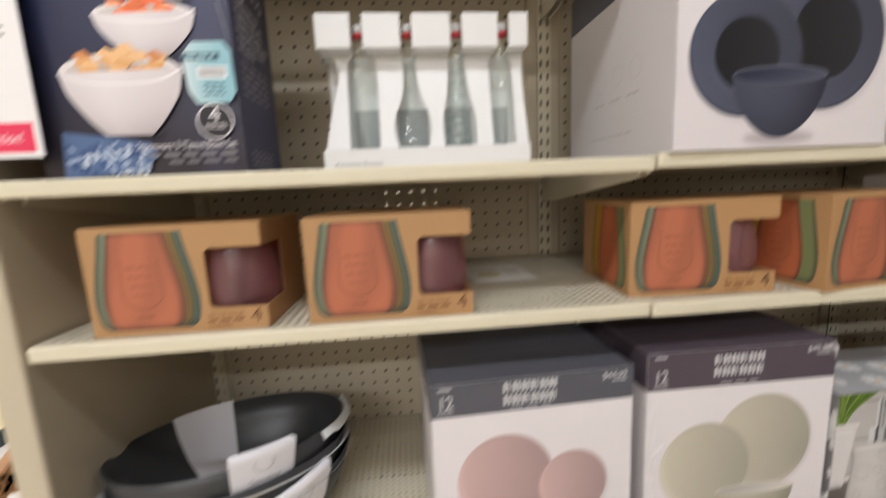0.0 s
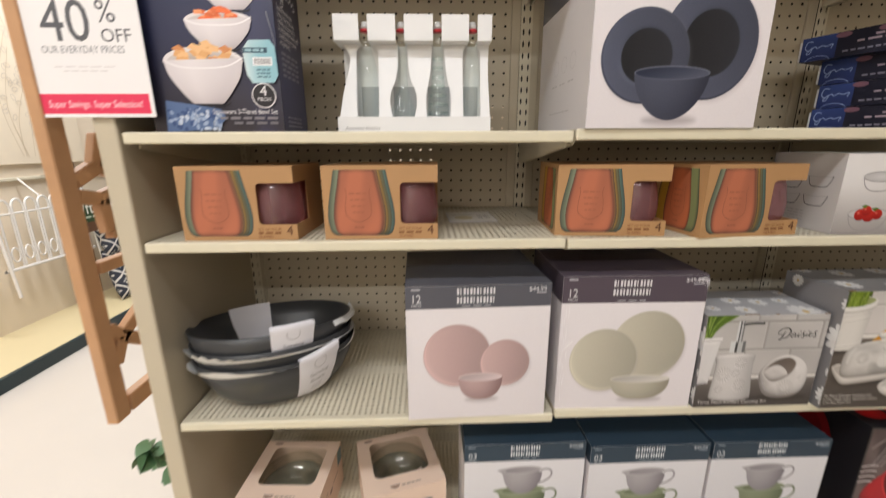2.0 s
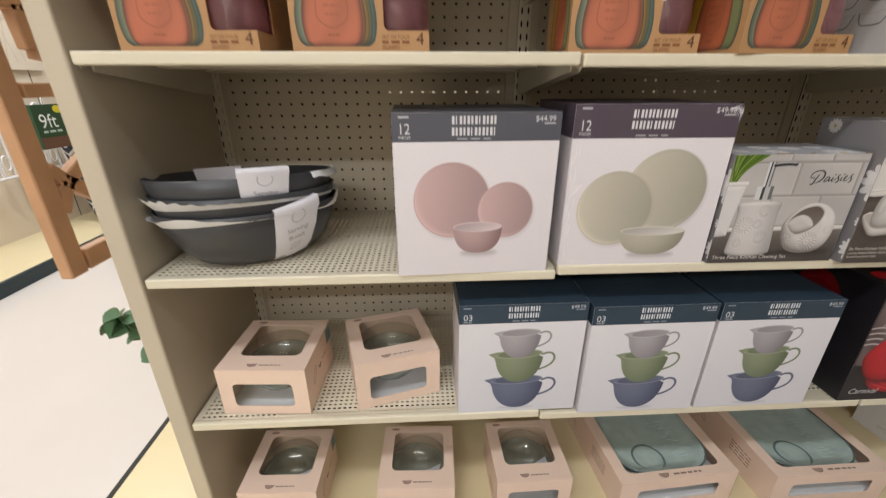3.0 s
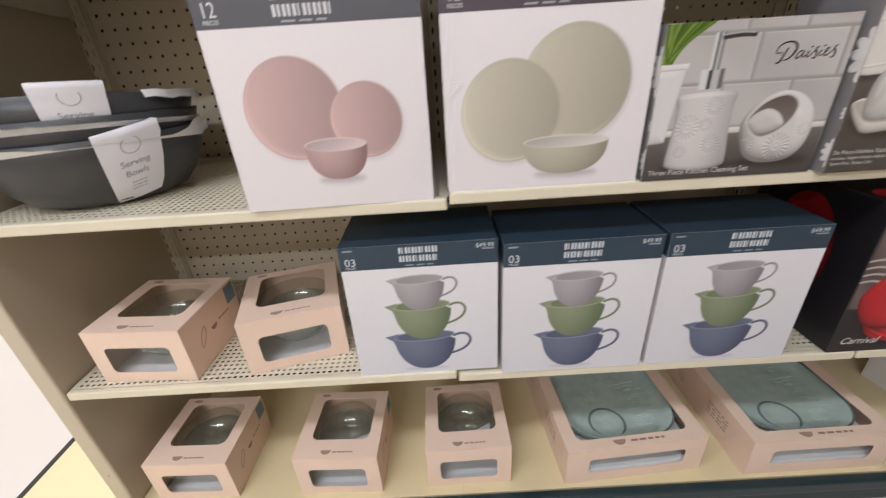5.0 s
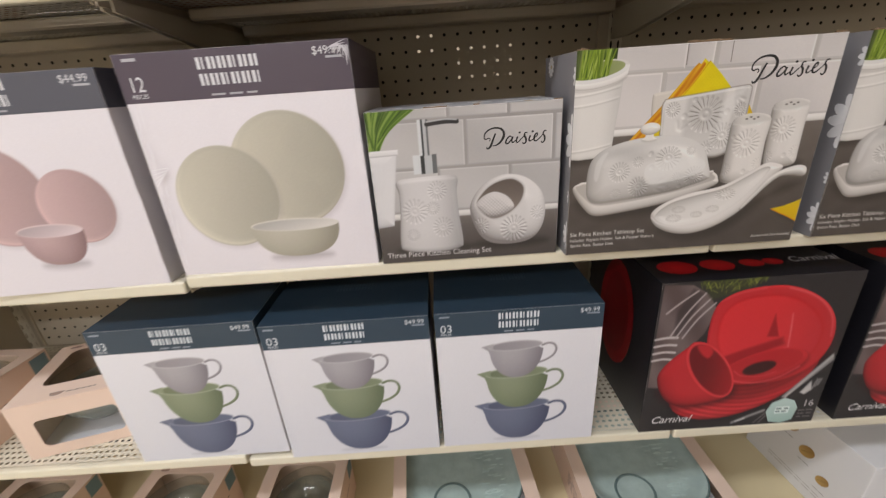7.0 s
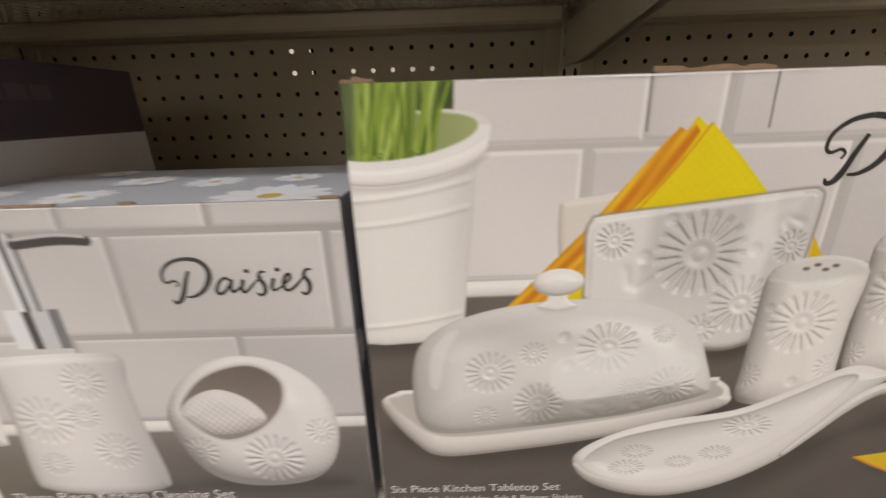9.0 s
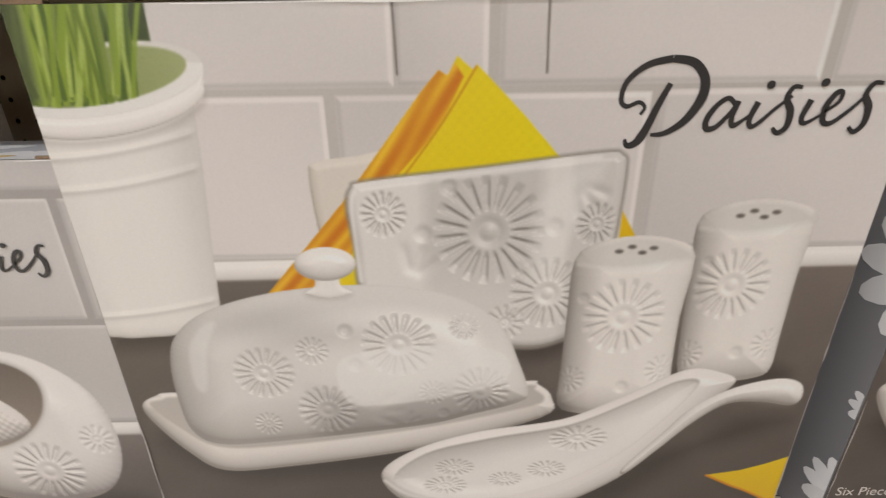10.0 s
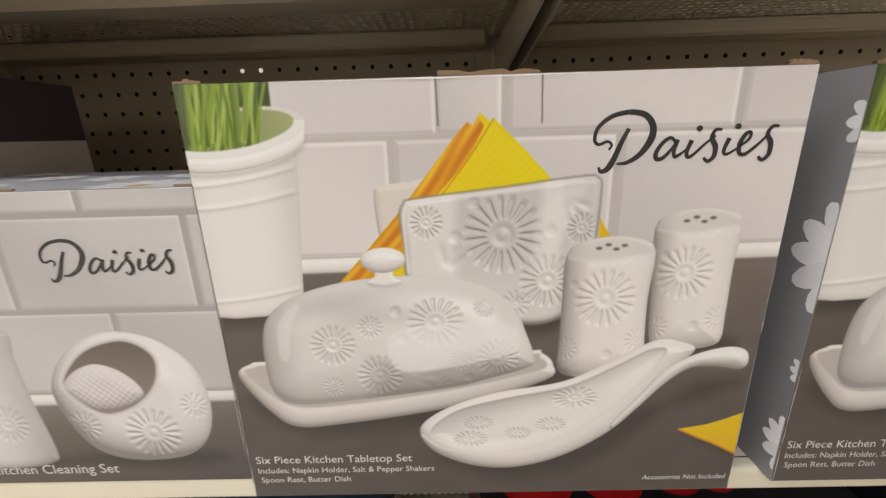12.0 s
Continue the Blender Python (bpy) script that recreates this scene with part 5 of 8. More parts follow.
def red_title():
    a = Art()
    a.text(0.058, 0.062, 0.068, "Carnival", (222, 218, 218), 0.35)
    return a

# ---- things on the shelves ----
S5, S4, S4R, S3L, S3R, S2L, S2R = 1.3878, 1.1988, 1.1968, 0.8268, 0.8353, 0.4788, 0.4713
FX, FZ, FY = (1, 0, 0), (0, 0, 1), (0, 1, 0)


def face(art, c, name, side, w, d, h, mat=None, label=""):
    """Lays a print on one side of a box."""
    if side == "front":
        return art.put(name, c, (0, 0, 0), FX, FZ, w, mat, label)
    if side == "left":
        return art.put(name, c, (0, d, 0), (0, -1, 0), FZ, d, mat, label)
    if side == "right":
        return art.put(name, c, (w, 0, 0), FY, FZ, d, mat, label)
    return art.put(name, c, (0, 0, h), FX, FY, w, mat, label)


def band_side(h, d, v, band, wide=1.0):
    a = Art()
    a.rect(0, 0, wide, v, lambda u, q: mixc((206, 201, 203), (222, 216, 218), q), 1, 5)
    a.rect(0, v, wide, h, band)
    a.bars(0.3, (v + h) / 2, 0.3, 0.05, 4, mixc(band, (200, 200, 200), 0.12), 5)
    for k in range(3):
        a.ring(0.40 + 0.16 * k, 0.42, 0.05, 0.05, 0.003, (186, 180, 182), 0, 20)
        a.bars(0.33 + 0.16 * k, 0.30, 0.10, 0.008, 2, (176, 170, 172), k)
    a.bars(0.3, 0.12, 0.4, 0.008, 7, (180, 174, 176), 4)
    return a


def worn_edge(c, w, h, seed, col=(236, 233, 231), k=1.0):
    """Rubbed and cracked varnish, and painted pale glints, along the front's upper and side edges."""
    rng = random.Random(seed)
    for side in range(3):
        a = Art()
        s = 0.0
        run = h / w if side else 1.0
        while s < run - 0.02:
            n = min(run - s, rng.uniform(0.03, 0.22))
            if rng.random() < (0.75 if side == 0 else 0.5):
                t = rng.uniform(0.0008, 0.0028) * k
                line = [(s, 0.0016), (s + n * 0.3, 0.0016 + rng.uniform(-0.0006, 0.0008)), (s + n * 0.7, 0.0016 + rng.uniform(-0.0004, 0.001)), (s + n, 0.0014)]
                turned = [(u, h / w - v) for u, v in line] if side == 0 else [(v if side == 1 else 1 - v, u) for u, v in line]
                a.stroke(turned, 0, col if side == 0 else mixc(col, (120, 112, 106), 0.55), 8, (0.0006, t, 0.0004))
            s += n
        if a.v:
            tagged(a.put("worn_edge", c, (0, 0, 0), FX, FZ, w, None, "rubbed edge with painted pale glints", 0.0008), kind="stuff")


def dinner_box(label, w, d, h, m, v, band, price, *shapes):
    c = carton("dinnerware_box", label, w, d, h, m, WHITE_CARD, "box", "boxed dinner sets")
    dinner_photo(h / w, *shapes).put("printed_photo", c, w, "printed picture of two plates and a bowl")
    dinner_front(h / w, v, band, price).put("printed_band", c, (0, 0, 0), FX, FZ, w, None, "", 0.0005)
    side = band_side(h / d, d, h / d - (h - v * w) / d, band)
    face(side, c, "printed_side", "left", w, d, h)
    face(side, c, "printed_side", "right", w, d, h)
    t = Art()
    t.rect(0, 0, 1, d / w, band)
    brand_bars(t, 0.36, d / w * 0.62, 0.28, mixc(band, (200, 200, 205), 0.14))
    face(t, c, "printed_lid", "top", w, d, h)
    part("lid_seam", block((0.002, d * 0.5 - 0.0006, h + 0.0004), (w - 0.002, d * 0.5 + 0.0006, h + 0.0008)), DARK, c)
    return c


dinner_box("white and grey box of blush pink dinnerware", .278, .25, .285, pose(.016, .468, S3L, 0, 0, 2.0), 0.862, (88, 88, 96), "$44.99",
           (194, 166, 164), (128, 101, 101), (0.350, 0.502, 0.236, 0.240), (0.692, 0.434, 0.176, 0.181), (0.520, 0.328, 0.158, 0.180))
dinner_box("white and plum box of sage dinnerware, taped lid corner", .281, .22, .288, pose(.316, .481, S3R, 0, 0, -0.6), 0.83, (84, 74, 84), "$49.99",
           (190, 184, 168), (138, 132, 117), (0.637, 0.499, 0.263, 0.266), (0.325, 0.388, 0.241, 0.245), (0.613, 0.235, 0.217, 0.168))
dinner_box("white and grey box of charcoal dinnerware", .294, .29, .291, pose(.328, .468, 1.3910, 0, 0, 0.6), 0.786, (88, 89, 99), "$59.99",
           (80, 84, 101), (41, 43, 57), (0.665, 0.4475, 0.274, 0.2955), (0.3075, 0.380, 0.250, 0.2475), (0.474, 0.297, 0.219, 0.255), 0.58)
# pale strokes painting the glints of shrink film gathered along the plum box
rng = random.Random(21)
wrap = Art()
for k in range(16):
    u = rng.uniform(0.006, 0.05)
    v = rng.uniform(0.02, 0.80)
    wrap.stroke([(u, v), (u + rng.uniform(-0.006, 0.008), v + rng.uniform(0.02, 0.05)), (u + rng.uniform(-0.004, 0.012), v + rng.uniform(0.06, 0.12))], 0, (240, 237, 239), 8, (0.0008, rng.uniform(0.002, 0.004), 0.0006))
wrap.put("shrink_wrap", bpy.data.objects["dinnerware_box.001"], (0, -0.002, 0), FX, FZ, .281, None, "pale painted glints of wrinkled shrink film")
for name in ("dinnerware_box", "dinnerware_box.001", "dinnerware_box.002"):
    size = {"dinnerware_box": (.278, .285), "dinnerware_box.001": (.281, .288), "dinnerware_box.002": (.294, .291)}[name]
    worn_edge(bpy.data.objects[name], *size, 11, (170, 164, 168), 0.8)
# glints of crumpled tape on the plum lid, painted as pale strokes
tape = Art()
for k in range(9):
    tape.stroke([(0.90 + 0.012 * k, 0.985 - 0.006 * k), (0.93 + 0.008 * k, 1.0), (0.985, 1.02 - 0.012 * k)], 0, (206, 202, 206), 6, (0.001, 0.006, 0.001))
tape.put("crumpled_tape", bpy.data.objects["dinnerware_box.001"], (0, -0.003, 0), FX, FZ, .281, None, "pale painted glints of wrinkled clear tape")
tape = Art()
for k in range(5):
    tape.stroke([(0.012, 0.46 + 0.02 * k), (0.05 + 0.01 * k, 0.50 + 0.012 * k), (0.085, 0.535)], 0, (238, 234, 235), 6, (0.001, 0.005, 0.001))
tape.put("crumpled_tape", bpy.data.objects["dinnerware_box.001"], (0, -0.003, 0), FX, FZ, .281, None, "pale painted glints of wrinkled clear tape")


def mixing_box(m):
    w, d, h = .2605, .15, .2735
    c = carton("mixing_bowl_box", "white and slate blue box of three stacked mixing bowls", w, d, h, m, WHITE_CARD, "box", "boxed mixing bowls")
    mixing_photo().put("printed_photo", c, w, "printed picture of three stacked bowls")
    mixing_front().put("printed_band", c, (0, 0, 0), FX, FZ, w, None, "", 0.0005)
    blue = (44, 60, 74)
    side = band_side(h / d, d, h / d - 0.043 / d, blue)
    face(side, c, "printed_side", "left", w, d, h)
    face(side, c, "printed_side", "right", w, d, h)
    t = Art()
    t.rect(0, 0, 1, d / w, blue)
    brand_bars(t, 0.38, d / w * 0.75, 0.25, mixc(blue, (200, 205, 210), 0.10))
    face(t, c, "printed_lid", "top", w, d, h)
    return c


mix1 = mixing_box(pose(.131, .478, S2L, 0, 0, 0.4))
copy_thing(mix1, pose(.3995, .472, S2R, 0, 0, 0.3))
copy_thing(mix1, pose(.6690, .474, S2R, 0, 0, 0))

# daisy china boxes
TOP_PHOTO, TOP_ART = tabletop_photo(), tabletop_lettering()
TOP_NOTE = Art()
TOP_NOTE.text(0.990, 0.028, 0.0165, "Accessories Not Included", (214, 208, 202), 0.15, "RIGHT")


def tabletop_box(m):
    w, d, h = .312, .135, .256
    c = carton("china_set_box", "grey box printed with white daisy china and yellow napkins", w, d, h, m, GREY_CARD, "box", "boxed daisy china")
    TOP_PHOTO.put("printed_photo", c, w, "photograph of white daisy china before white tiles", 0.905)
    worn_edge(c, w, h, 6)
    TOP_NOTE.put("printed_note", c, (0, 0, 0), FX, FZ, w, None, "", 0.0005)
    TOP_ART.put("printed_caption", c, (0, 0, 0), FX, FZ, w, None, "", 0.0005)
    title(0.664, 0.668, 0.297).put("printed_title", c, (0, 0, 0), FX, FZ, w, None, "dark handwritten title", 0.0005)
    face(daisy_paper(1, h / d, SIDE_SPOTS), c, "printed_side", "left", w, d, h)
    face(daisy_paper(1, h / d, SIDE_SPOTS[::-1]), c, "printed_side", "right", w, d, h)
    face(daisy_paper(1, d / w, TOP_SPOTS, (150, 148, 148), (130, 128, 129)), c, "printed_lid", "top", w, d, h)
    rng = random.Random(4)
    for u0, u1 in ((0.0, 0.045), (0.415, 0.575), (0.955, 1.0)):
        n = 14
        xs = [w * (u0 + (u1 - u0) * k / n) for k in range(n + 1)]
        top = [h + 0.0006 + rng.uniform(0.0005, 0.0024) for x in xs]
        vs = [(x, y, z) for y in (0.0004, 0.003) for x, t in zip(xs, top) for z in (h - 0.0005, t)]
        m2 = 2 * (n + 1)
        fs = [(2 * k, 2 * k + 2, 2 * k + 3, 2 * k + 1) for k in range(n)] + [(m2 + 2 * k, m2 + 2 * k + 1, m2 + 2 * k + 3, m2 + 2 * k + 2) for k in range(n)] + [(2 * k + 1, 2 * k + 3, m2 + 2 * k + 3, m2 + 2 * k + 1) for k in range(n)]
        obj("torn_flap", vs, fs, CORRUGATED, c, "torn corrugated cardboard edge")
    return c


tt = tabletop_box(pose(.860, .459, S3R, 0, 0, 0))
copy_thing(tt, pose(1.2045, .464, S3R, 0, 0, 0))

w, d, h = .2465, .13, .205
cs = carton("cleaning_set_box", "grey box printed with a soap pump and sponge holder", w, d, h, pose(.604, .473, S3R), GREY_CARD, "box", "boxed daisy china")
cleaning_photo().put("printed_photo", cs, w, "photograph of soap pump and sponge holder before white tiles", 0.89)
worn_edge(cs, w, h, 9)
for u0, u1 in ((0.30, 0.42), (0.55, 0.585), (0.955, 1.0)):
    part("torn_flap", block((w * u0, 0.0002, h - 0.0004), (w * u1, 0.0024, h + 0.0014), 0.0005), CORRUGATED, cs, "torn corrugated cardboard edge")
cleaning_lettering().put("printed_caption", cs, (0, 0, 0), FX, FZ, w, None, "", 0.0005)
title(0.60, 0.613, 0.328).put("printed_title", cs, (0, 0, 0), FX, FZ, w, None, "dark handwritten title", 0.0005)
face(daisy_paper(1, h / d, SIDE_SPOTS), cs, "printed_side", "left", w, d, h)
face(daisy_paper(1, h / d, SIDE_SPOTS), cs, "printed_side", "right", w, d, h)
face(daisy_paper(1, d / w, LID_SPOTS, (166, 165, 168), (176, 175, 178)), cs, "printed_lid", "top", w, d, h)


def red_box(m):
    w, d, h = .308, .27, .298
    c = carton("red_dinnerware_box", "black glossy box printed with red dinnerware", w, d, h, m, BLACK_CARD, "box", "boxed red dinner sets")
    red_photo().put("printed_photo", c, w, "photograph of red plates, bowl and mug on black", 0.92)
    worn_edge(c, w, h, 4, (150, 144, 146), 0.6)
    red_tag().put("printed_tag", c, (0, 0, 0), FX, FZ, w, None, "pale green printed tag", 0.0005)
    red_count().put("printed_count", c, (0, 0, 0), FX, FZ, w, None, "", 0.0005)
    red_title().put("printed_title", c, (0, 0, 0), FX, FZ, w, None, "white slanted title", 0.0005)
    s = Art()
    s.oval(0.5, 0.62, 0.26, 0.40, lambda r, x, y: mixc((150, 16, 24), (92, 6, 12), 0.4 + 0.4 * x), n=40)
    s.oval(0.5, 0.62, 0.19, 0.31, lambda r, x, y: mixc((130, 10, 18), (78, 4, 10), 0.4 + 0.4 * x), n=40)
    face(s, c, "printed_side", "left", w, d, h)
    t = Art()
    for k, (u, q) in enumerate(((0.16, 0.10), (0.37, 0.085), (0.55, 0.06), (0.66, 0.05))):
        t.oval(u, 0.16, q, q * 0.75, lambda r, x, y: mixc((206, 30, 34), (140, 12, 20), r * 0.5), n=26)
    t.text(0.74, 0.14, 0.085, "Carnival", (200, 196, 196), 0.35, squeeze=0.9)
    face(t, c, "printed_lid", "top", w, d, h)
    e = Art()
    e.text(0, 0, 0.055, "home", (214, 212, 212))
    e.put("edge_lettering", c, (w * 0.985, 0, h * 0.60), (0, 0, 1), (-1, 0, 0), w)
    return c


rb = red_box(pose(1.0145, .476, S2R))
copy_thing(rb, pose(1.3600, .476, S2R))


def sheet(left, right, y, n=20, m=4):
    """A card spread between two upright outlines."""
    a, b = smooth_line(left, n), smooth_line(right, n)
    k = min(len(a), len(b))
    v = [(p[0] + (q[0] - p[0]) * j / m, y, p[1] + (q[1] - p[1]) * j / m) for j in range(m + 1) for p, q in zip(a[:k], b[:k])]
    f = [(j * k + i, (j + 1) * k + i, (j + 1) * k + i + 1, j * k + i + 1) for j in range(m) for i in range(k - 1)]
    return v, f


# -- stemless glass boxes --
GLASS_PURPLE = thin_glass("mauve_glass", (0.90, 0.70, 0.73), 0.04, (0.74, 0.38, 0.42), 0.30)


def glass_picture(a, cu, w, h, main, layers):
    """A tinted stemless glass with others fanned out behind it."""
    def outline(c, s):
        half = [(0.335, 0.945), (0.385, 0.76), (0.455, 0.52), (0.487, 0.34), (0.475, 0.20), (0.43, 0.10), (0.34, 0.055)]
        return [(c - w * q * s, h * z) for q, z in half], [(c + w * q * s, h * z) for q, z in half]
    for off, col in layers:
        l, r = outline(cu + off, 1)
        a.between(l, r, lambda i, j: mixc(col, (58, 58, 50), min(0.9, 0.75 * max(0, abs(j - 0.5) - 0.40) * 10 + 0.7 * max(0, i - 0.75) * 4)), 30, 28)
    l, r = outline(cu, 1)
    a.between(l, r, lambda i, j: mixc(main, mixc(main, (66, 44, 40), 0.8), min(1, 0.8 * max(0, abs(j - 0.5) - 0.42) * 12 + 0.8 * max(0, i - 0.80) * 5 + 0.7 * max(0, 0.05 - i) * 14 + 0.25 * abs(j - 0.45) + 0.10 * math.sin(9 * j + 5 * i))), 40, 30)
    dark = mixc(main, (70, 44, 36), 0.35)
    a.stroke([(cu - w * 0.24, h * 0.70), (cu - w * 0.22, h * 0.62), (cu - w * 0.25, h * 0.45), (cu - w * 0.22, h * 0.32), (cu, h * 0.24), (cu + w * 0.22, h * 0.32), (cu + w * 0.25, h * 0.45), (cu + w * 0.22, h * 0.62), (cu + w * 0.24, h * 0.70)], 0.006, dark, 40)
    for k in range(4):
        a.bars(cu - w * (0.17 - 0.02 * k), h * (0.62 - 0.085 * k), w * (0.34 - 0.04 * k), h * 0.022, 3, mixc(main, dark, 0.55), k)
    a.bars(cu - w * 0.09, h * 0.16, w * 0.18, h * 0.02, 3, dark, 7)


def tumbler_bm(x, y, z):
    prof = [(0.0, 0.004), (0.026, 0.0), (0.036, 0.008), (0.045, 0.035), (0.046, 0.055), (0.040, 0.09), (0.034, 0.112), (0.0325, 0.1125)]
    return lathe(prof, 32, None, (x, y, z))


def glass_box(label, m):
    w, d, h = .205, .165, .132
    c = thing("glassware_box", label, "box", m, "boxed stemless glasses")
    t = 0.0016
    r0, v0, v1, rad = 0.672 * w, 0.0285, 0.1025, 0.008
    arc = [(r0 + rad - rad * math.sin(radians(q)), v0 + rad - rad * math.cos(radians(q))) for q in range(0, 91, 15)]
    line = [(0, 0), (w, 0), (w, v0)] + arc + [(x, v0 + v1 - z) for x, z in arc[::-1]] + [(w, v1), (w, h), (0, h)]
    bm = bmesh.new()
    near, rear = ([bm.verts.new((x, y, z)) for x, z in line] for y in (0, t))
    bm.faces.new(near), bm.faces.new(rear[::-1])
    for i in range(len(line)):
        j = (i + 1) % len(line)
        bm.faces.new((near[i], near[j], rear[j], rear[i]))
    part("front_panel", bm, KRAFT, c)
    bm = bmesh.new()
    block((w - t, t, v1), (w, d * 0.42, h - t), 0, bm)
    block((w - t, t, 0), (w, d * 0.42, v0), 0, bm)
    block((w - t, d * 0.42, 0), (w, d - t, h - t), 0, bm)
    part("side_panel", bm, KRAFT, c)
    part("side_panel", block((0, t, 0), (t, d - t, h - t)), KRAFT, c)
    part("back_panel", block((0, d - t, 0), (w, d, h)), KRAFT, c)
    part("lid", block((t, t * 0.9, h - t), (w, d - t, h + 0.0002), 0.0004), KRAFT, c)
    part("floor_panel", block((t, t, 0), (w - t, d - t, t)), KRAFT, c)
    part("divider", block((r0 - 0.012, t, t), (r0 - 0.010, d - t, h - 0.004)), KRAFT, c)
    for gx, gy in ((w - 0.046, 0.048), (w - 0.048, 0.118)):
        part("glass", tumbler_bm(gx, gy, t + 0.001), GLASS_PURPLE, c, "mauve stemless glass", True)
    a = Art()
    layers = ((0.098, (84, 116, 114)), (0.070, (120, 118, 84)), (0.046, (182, 136, 58)), (0.022, (166, 104, 66)), (-0.026, (150, 92, 62)), (-0.050, (116, 126, 104)))
    glass_picture(a, 0.306, 0.45, 0.645, (180, 106, 78), layers)
    a.text(0.905, 0.045, 0.12, "4", (92, 56, 34))
    faded = (128, 82, 48)
    a.text(0.655, 0.086, 0.034, "SET OF FOUR", faded)
    a.bars(0.655, 0.055, 0.20, 0.018, 3, faded, 3)
    a.text(0.655, 0.020, 0.034, "GLASSES", faded)
    a.put("printed_front", c, (0, 0, 0), FX, FZ, w, INK_MATT, "printed picture of fanned coloured glasses")
    s = Art()
    glass_picture(s, 0.60, 0.44, 0.80, (180, 98, 62), ((-0.15, (172, 130, 44)), (0.12, (120, 126, 84))))
    s.put("printed_side", c, (0, d, 0), (0, -1, 0), FZ, d, INK_MATT)
    return c


gb = glass_box("brown kraft box of four coloured stemless glasses", pose(-.381, .493, S4, 0, 0, -1.1))
copy_thing(gb, pose(-.1265, .488, S4, 0, 0, -0.9))
copy_thing(gb, pose(.3005, .506, S4R, 0, 0, -4))
copy_thing(gb, pose(.5565, .469, S4R, 0, 0, 6.8))

# -- white glass bowl box beside them --
w, d, h = .30, .17, .150
eb = carton("glass_bowl_box", "white box printed with clear bowls and strawberries", w, d, h, pose(.826, .490, S4R, 0, 0, -4), WHITE_CARD)
a = Art()
a.rect(0, 0, 1, h / w, lambda u, v: mixc((150, 144, 142), (222, 218, 217), min(1, v * 3)), 1, 8)
for cu, cv, r in ((0.20, 0.13, 0.12), (0.52, 0.24, 0.15), (0.70, 0.11, 0.13), (0.22, 0.36, 0.10)):
    a.oval(cu, cv, r, r * 0.30, lambda q, x, y: mixc((206, 202, 202), (184, 180, 180), q), n=30, rings=3)
    a.ring(cu, cv, r, r * 0.30, 0.005, (150, 146, 146))
    a.stroke([(cu - r, cv), (cu - r * 0.82, cv - r * 0.55), (cu - r * 0.4, cv - r * 0.85), (cu + r * 0.4, cv - r * 0.85), (cu + r * 0.82, cv - r * 0.55), (cu + r, cv)], 0.006, (146, 142, 142), 24)
for cu, cv, q in ((0.15, 0.125, 0.034), (0.205, 0.118, 0.036), (0.255, 0.128, 0.030), (0.185, 0.150, 0.030), (0.55, 0.225, 0.034)):
    a.oval(cu, cv, q, q * 1.05, lambda r, x, y: mixc((192, 46, 36), (132, 20, 20), 0.4 - 0.5 * y), n=20)
    a.oval(cu - q * 0.3, cv + q * 0.35, q * 0.25, q * 0.18, (222, 120, 106), 30, 10, 1)
for cu, cv in ((0.17, 0.172), (0.235, 0.155)):
    a.poly([(cu - 0.022, cv + 0.008), (cu, cv - 0.006), (cu + 0.022, cv + 0.010), (cu, cv + 0.018)], (86, 116, 44))
face(a, eb, "printed_front", "front", w, d, h)
a = Art()
a.rect(0, 0, 1, h / d, lambda u, v: mixc((196, 191, 190), (216, 211, 210), v), 1, 4)
for cu, cv in ((0.33, 0.52), (0.72, 0.56), (0.33, 0.33), (0.70, 0.34)):
    a.stroke([(cu - 0.15, cv + 0.06), (cu - 0.12, cv - 0.03), (cu - 0.07, cv - 0.055), (cu + 0.08, cv - 0.055), (cu + 0.13, cv - 0.02), (cu + 0.17, cv + 0.07)], 0.012, (112, 108, 110), 20)
    a.stroke([(cu - 0.15, cv + 0.06), (cu, cv + 0.05), (cu + 0.17, cv + 0.07)], 0.004, (166, 162, 162), 10)
for k in range(4):
    a.bars(0.30, 0.20 - 0.035 * k, 0.3, 0.010, 4, (170, 166, 166), k)
face(a, eb, "printed_side", "left", w, d, h)

# -- tiered bowl box, top shelf --
SCRIPT = ([(0.34, 1.60), (0.22, 1.66), (0.16, 1.52), (0.22, 1.38), (0.36, 1.42), (0.38, 1.46), (0.36, 1.30), (0.28, 1.28), (0.36, 1.40), (0.48, 1.47)],
          [(0.48, 1.47), (0.52, 1.41), (0.57, 1.47), (0.62, 1.41), (0.67, 1.46), (0.72, 1.40), (0.78, 1.45), (0.82, 1.37), (0.74, 1.36)])
w, d, h = .212, .140, .286
nb = carton("tiered_bowl_box", "navy box printed with a three-tiered white bowl set", w, d, h, pose(-.392, .484, S5, 0, 0, 1), NAVY_CARD)
a = Art()
hh = h / w
a.rect(0, 0, 1, hh, lambda u, v: mixc(mixc((50, 44, 50), (40, 44, 74), min(1, v * 1.4)), (62, 62, 100), 0.5 * math.exp(-((u - 0.86) / 0.08) ** 2)), 12, 14)
for cu, cv, r in ((0.28, hh - 0.05, 0.10), (0.66, hh - 0.04, 0.09), (0.85, hh - 0.05, 0.12)):
    a.oval(cu, cv, r, r * 0.9, lambda q, x, y: mixc((226, 178, 112), (176, 110, 62), q * q * 0.8), n=26)
rng = random.Random(9)
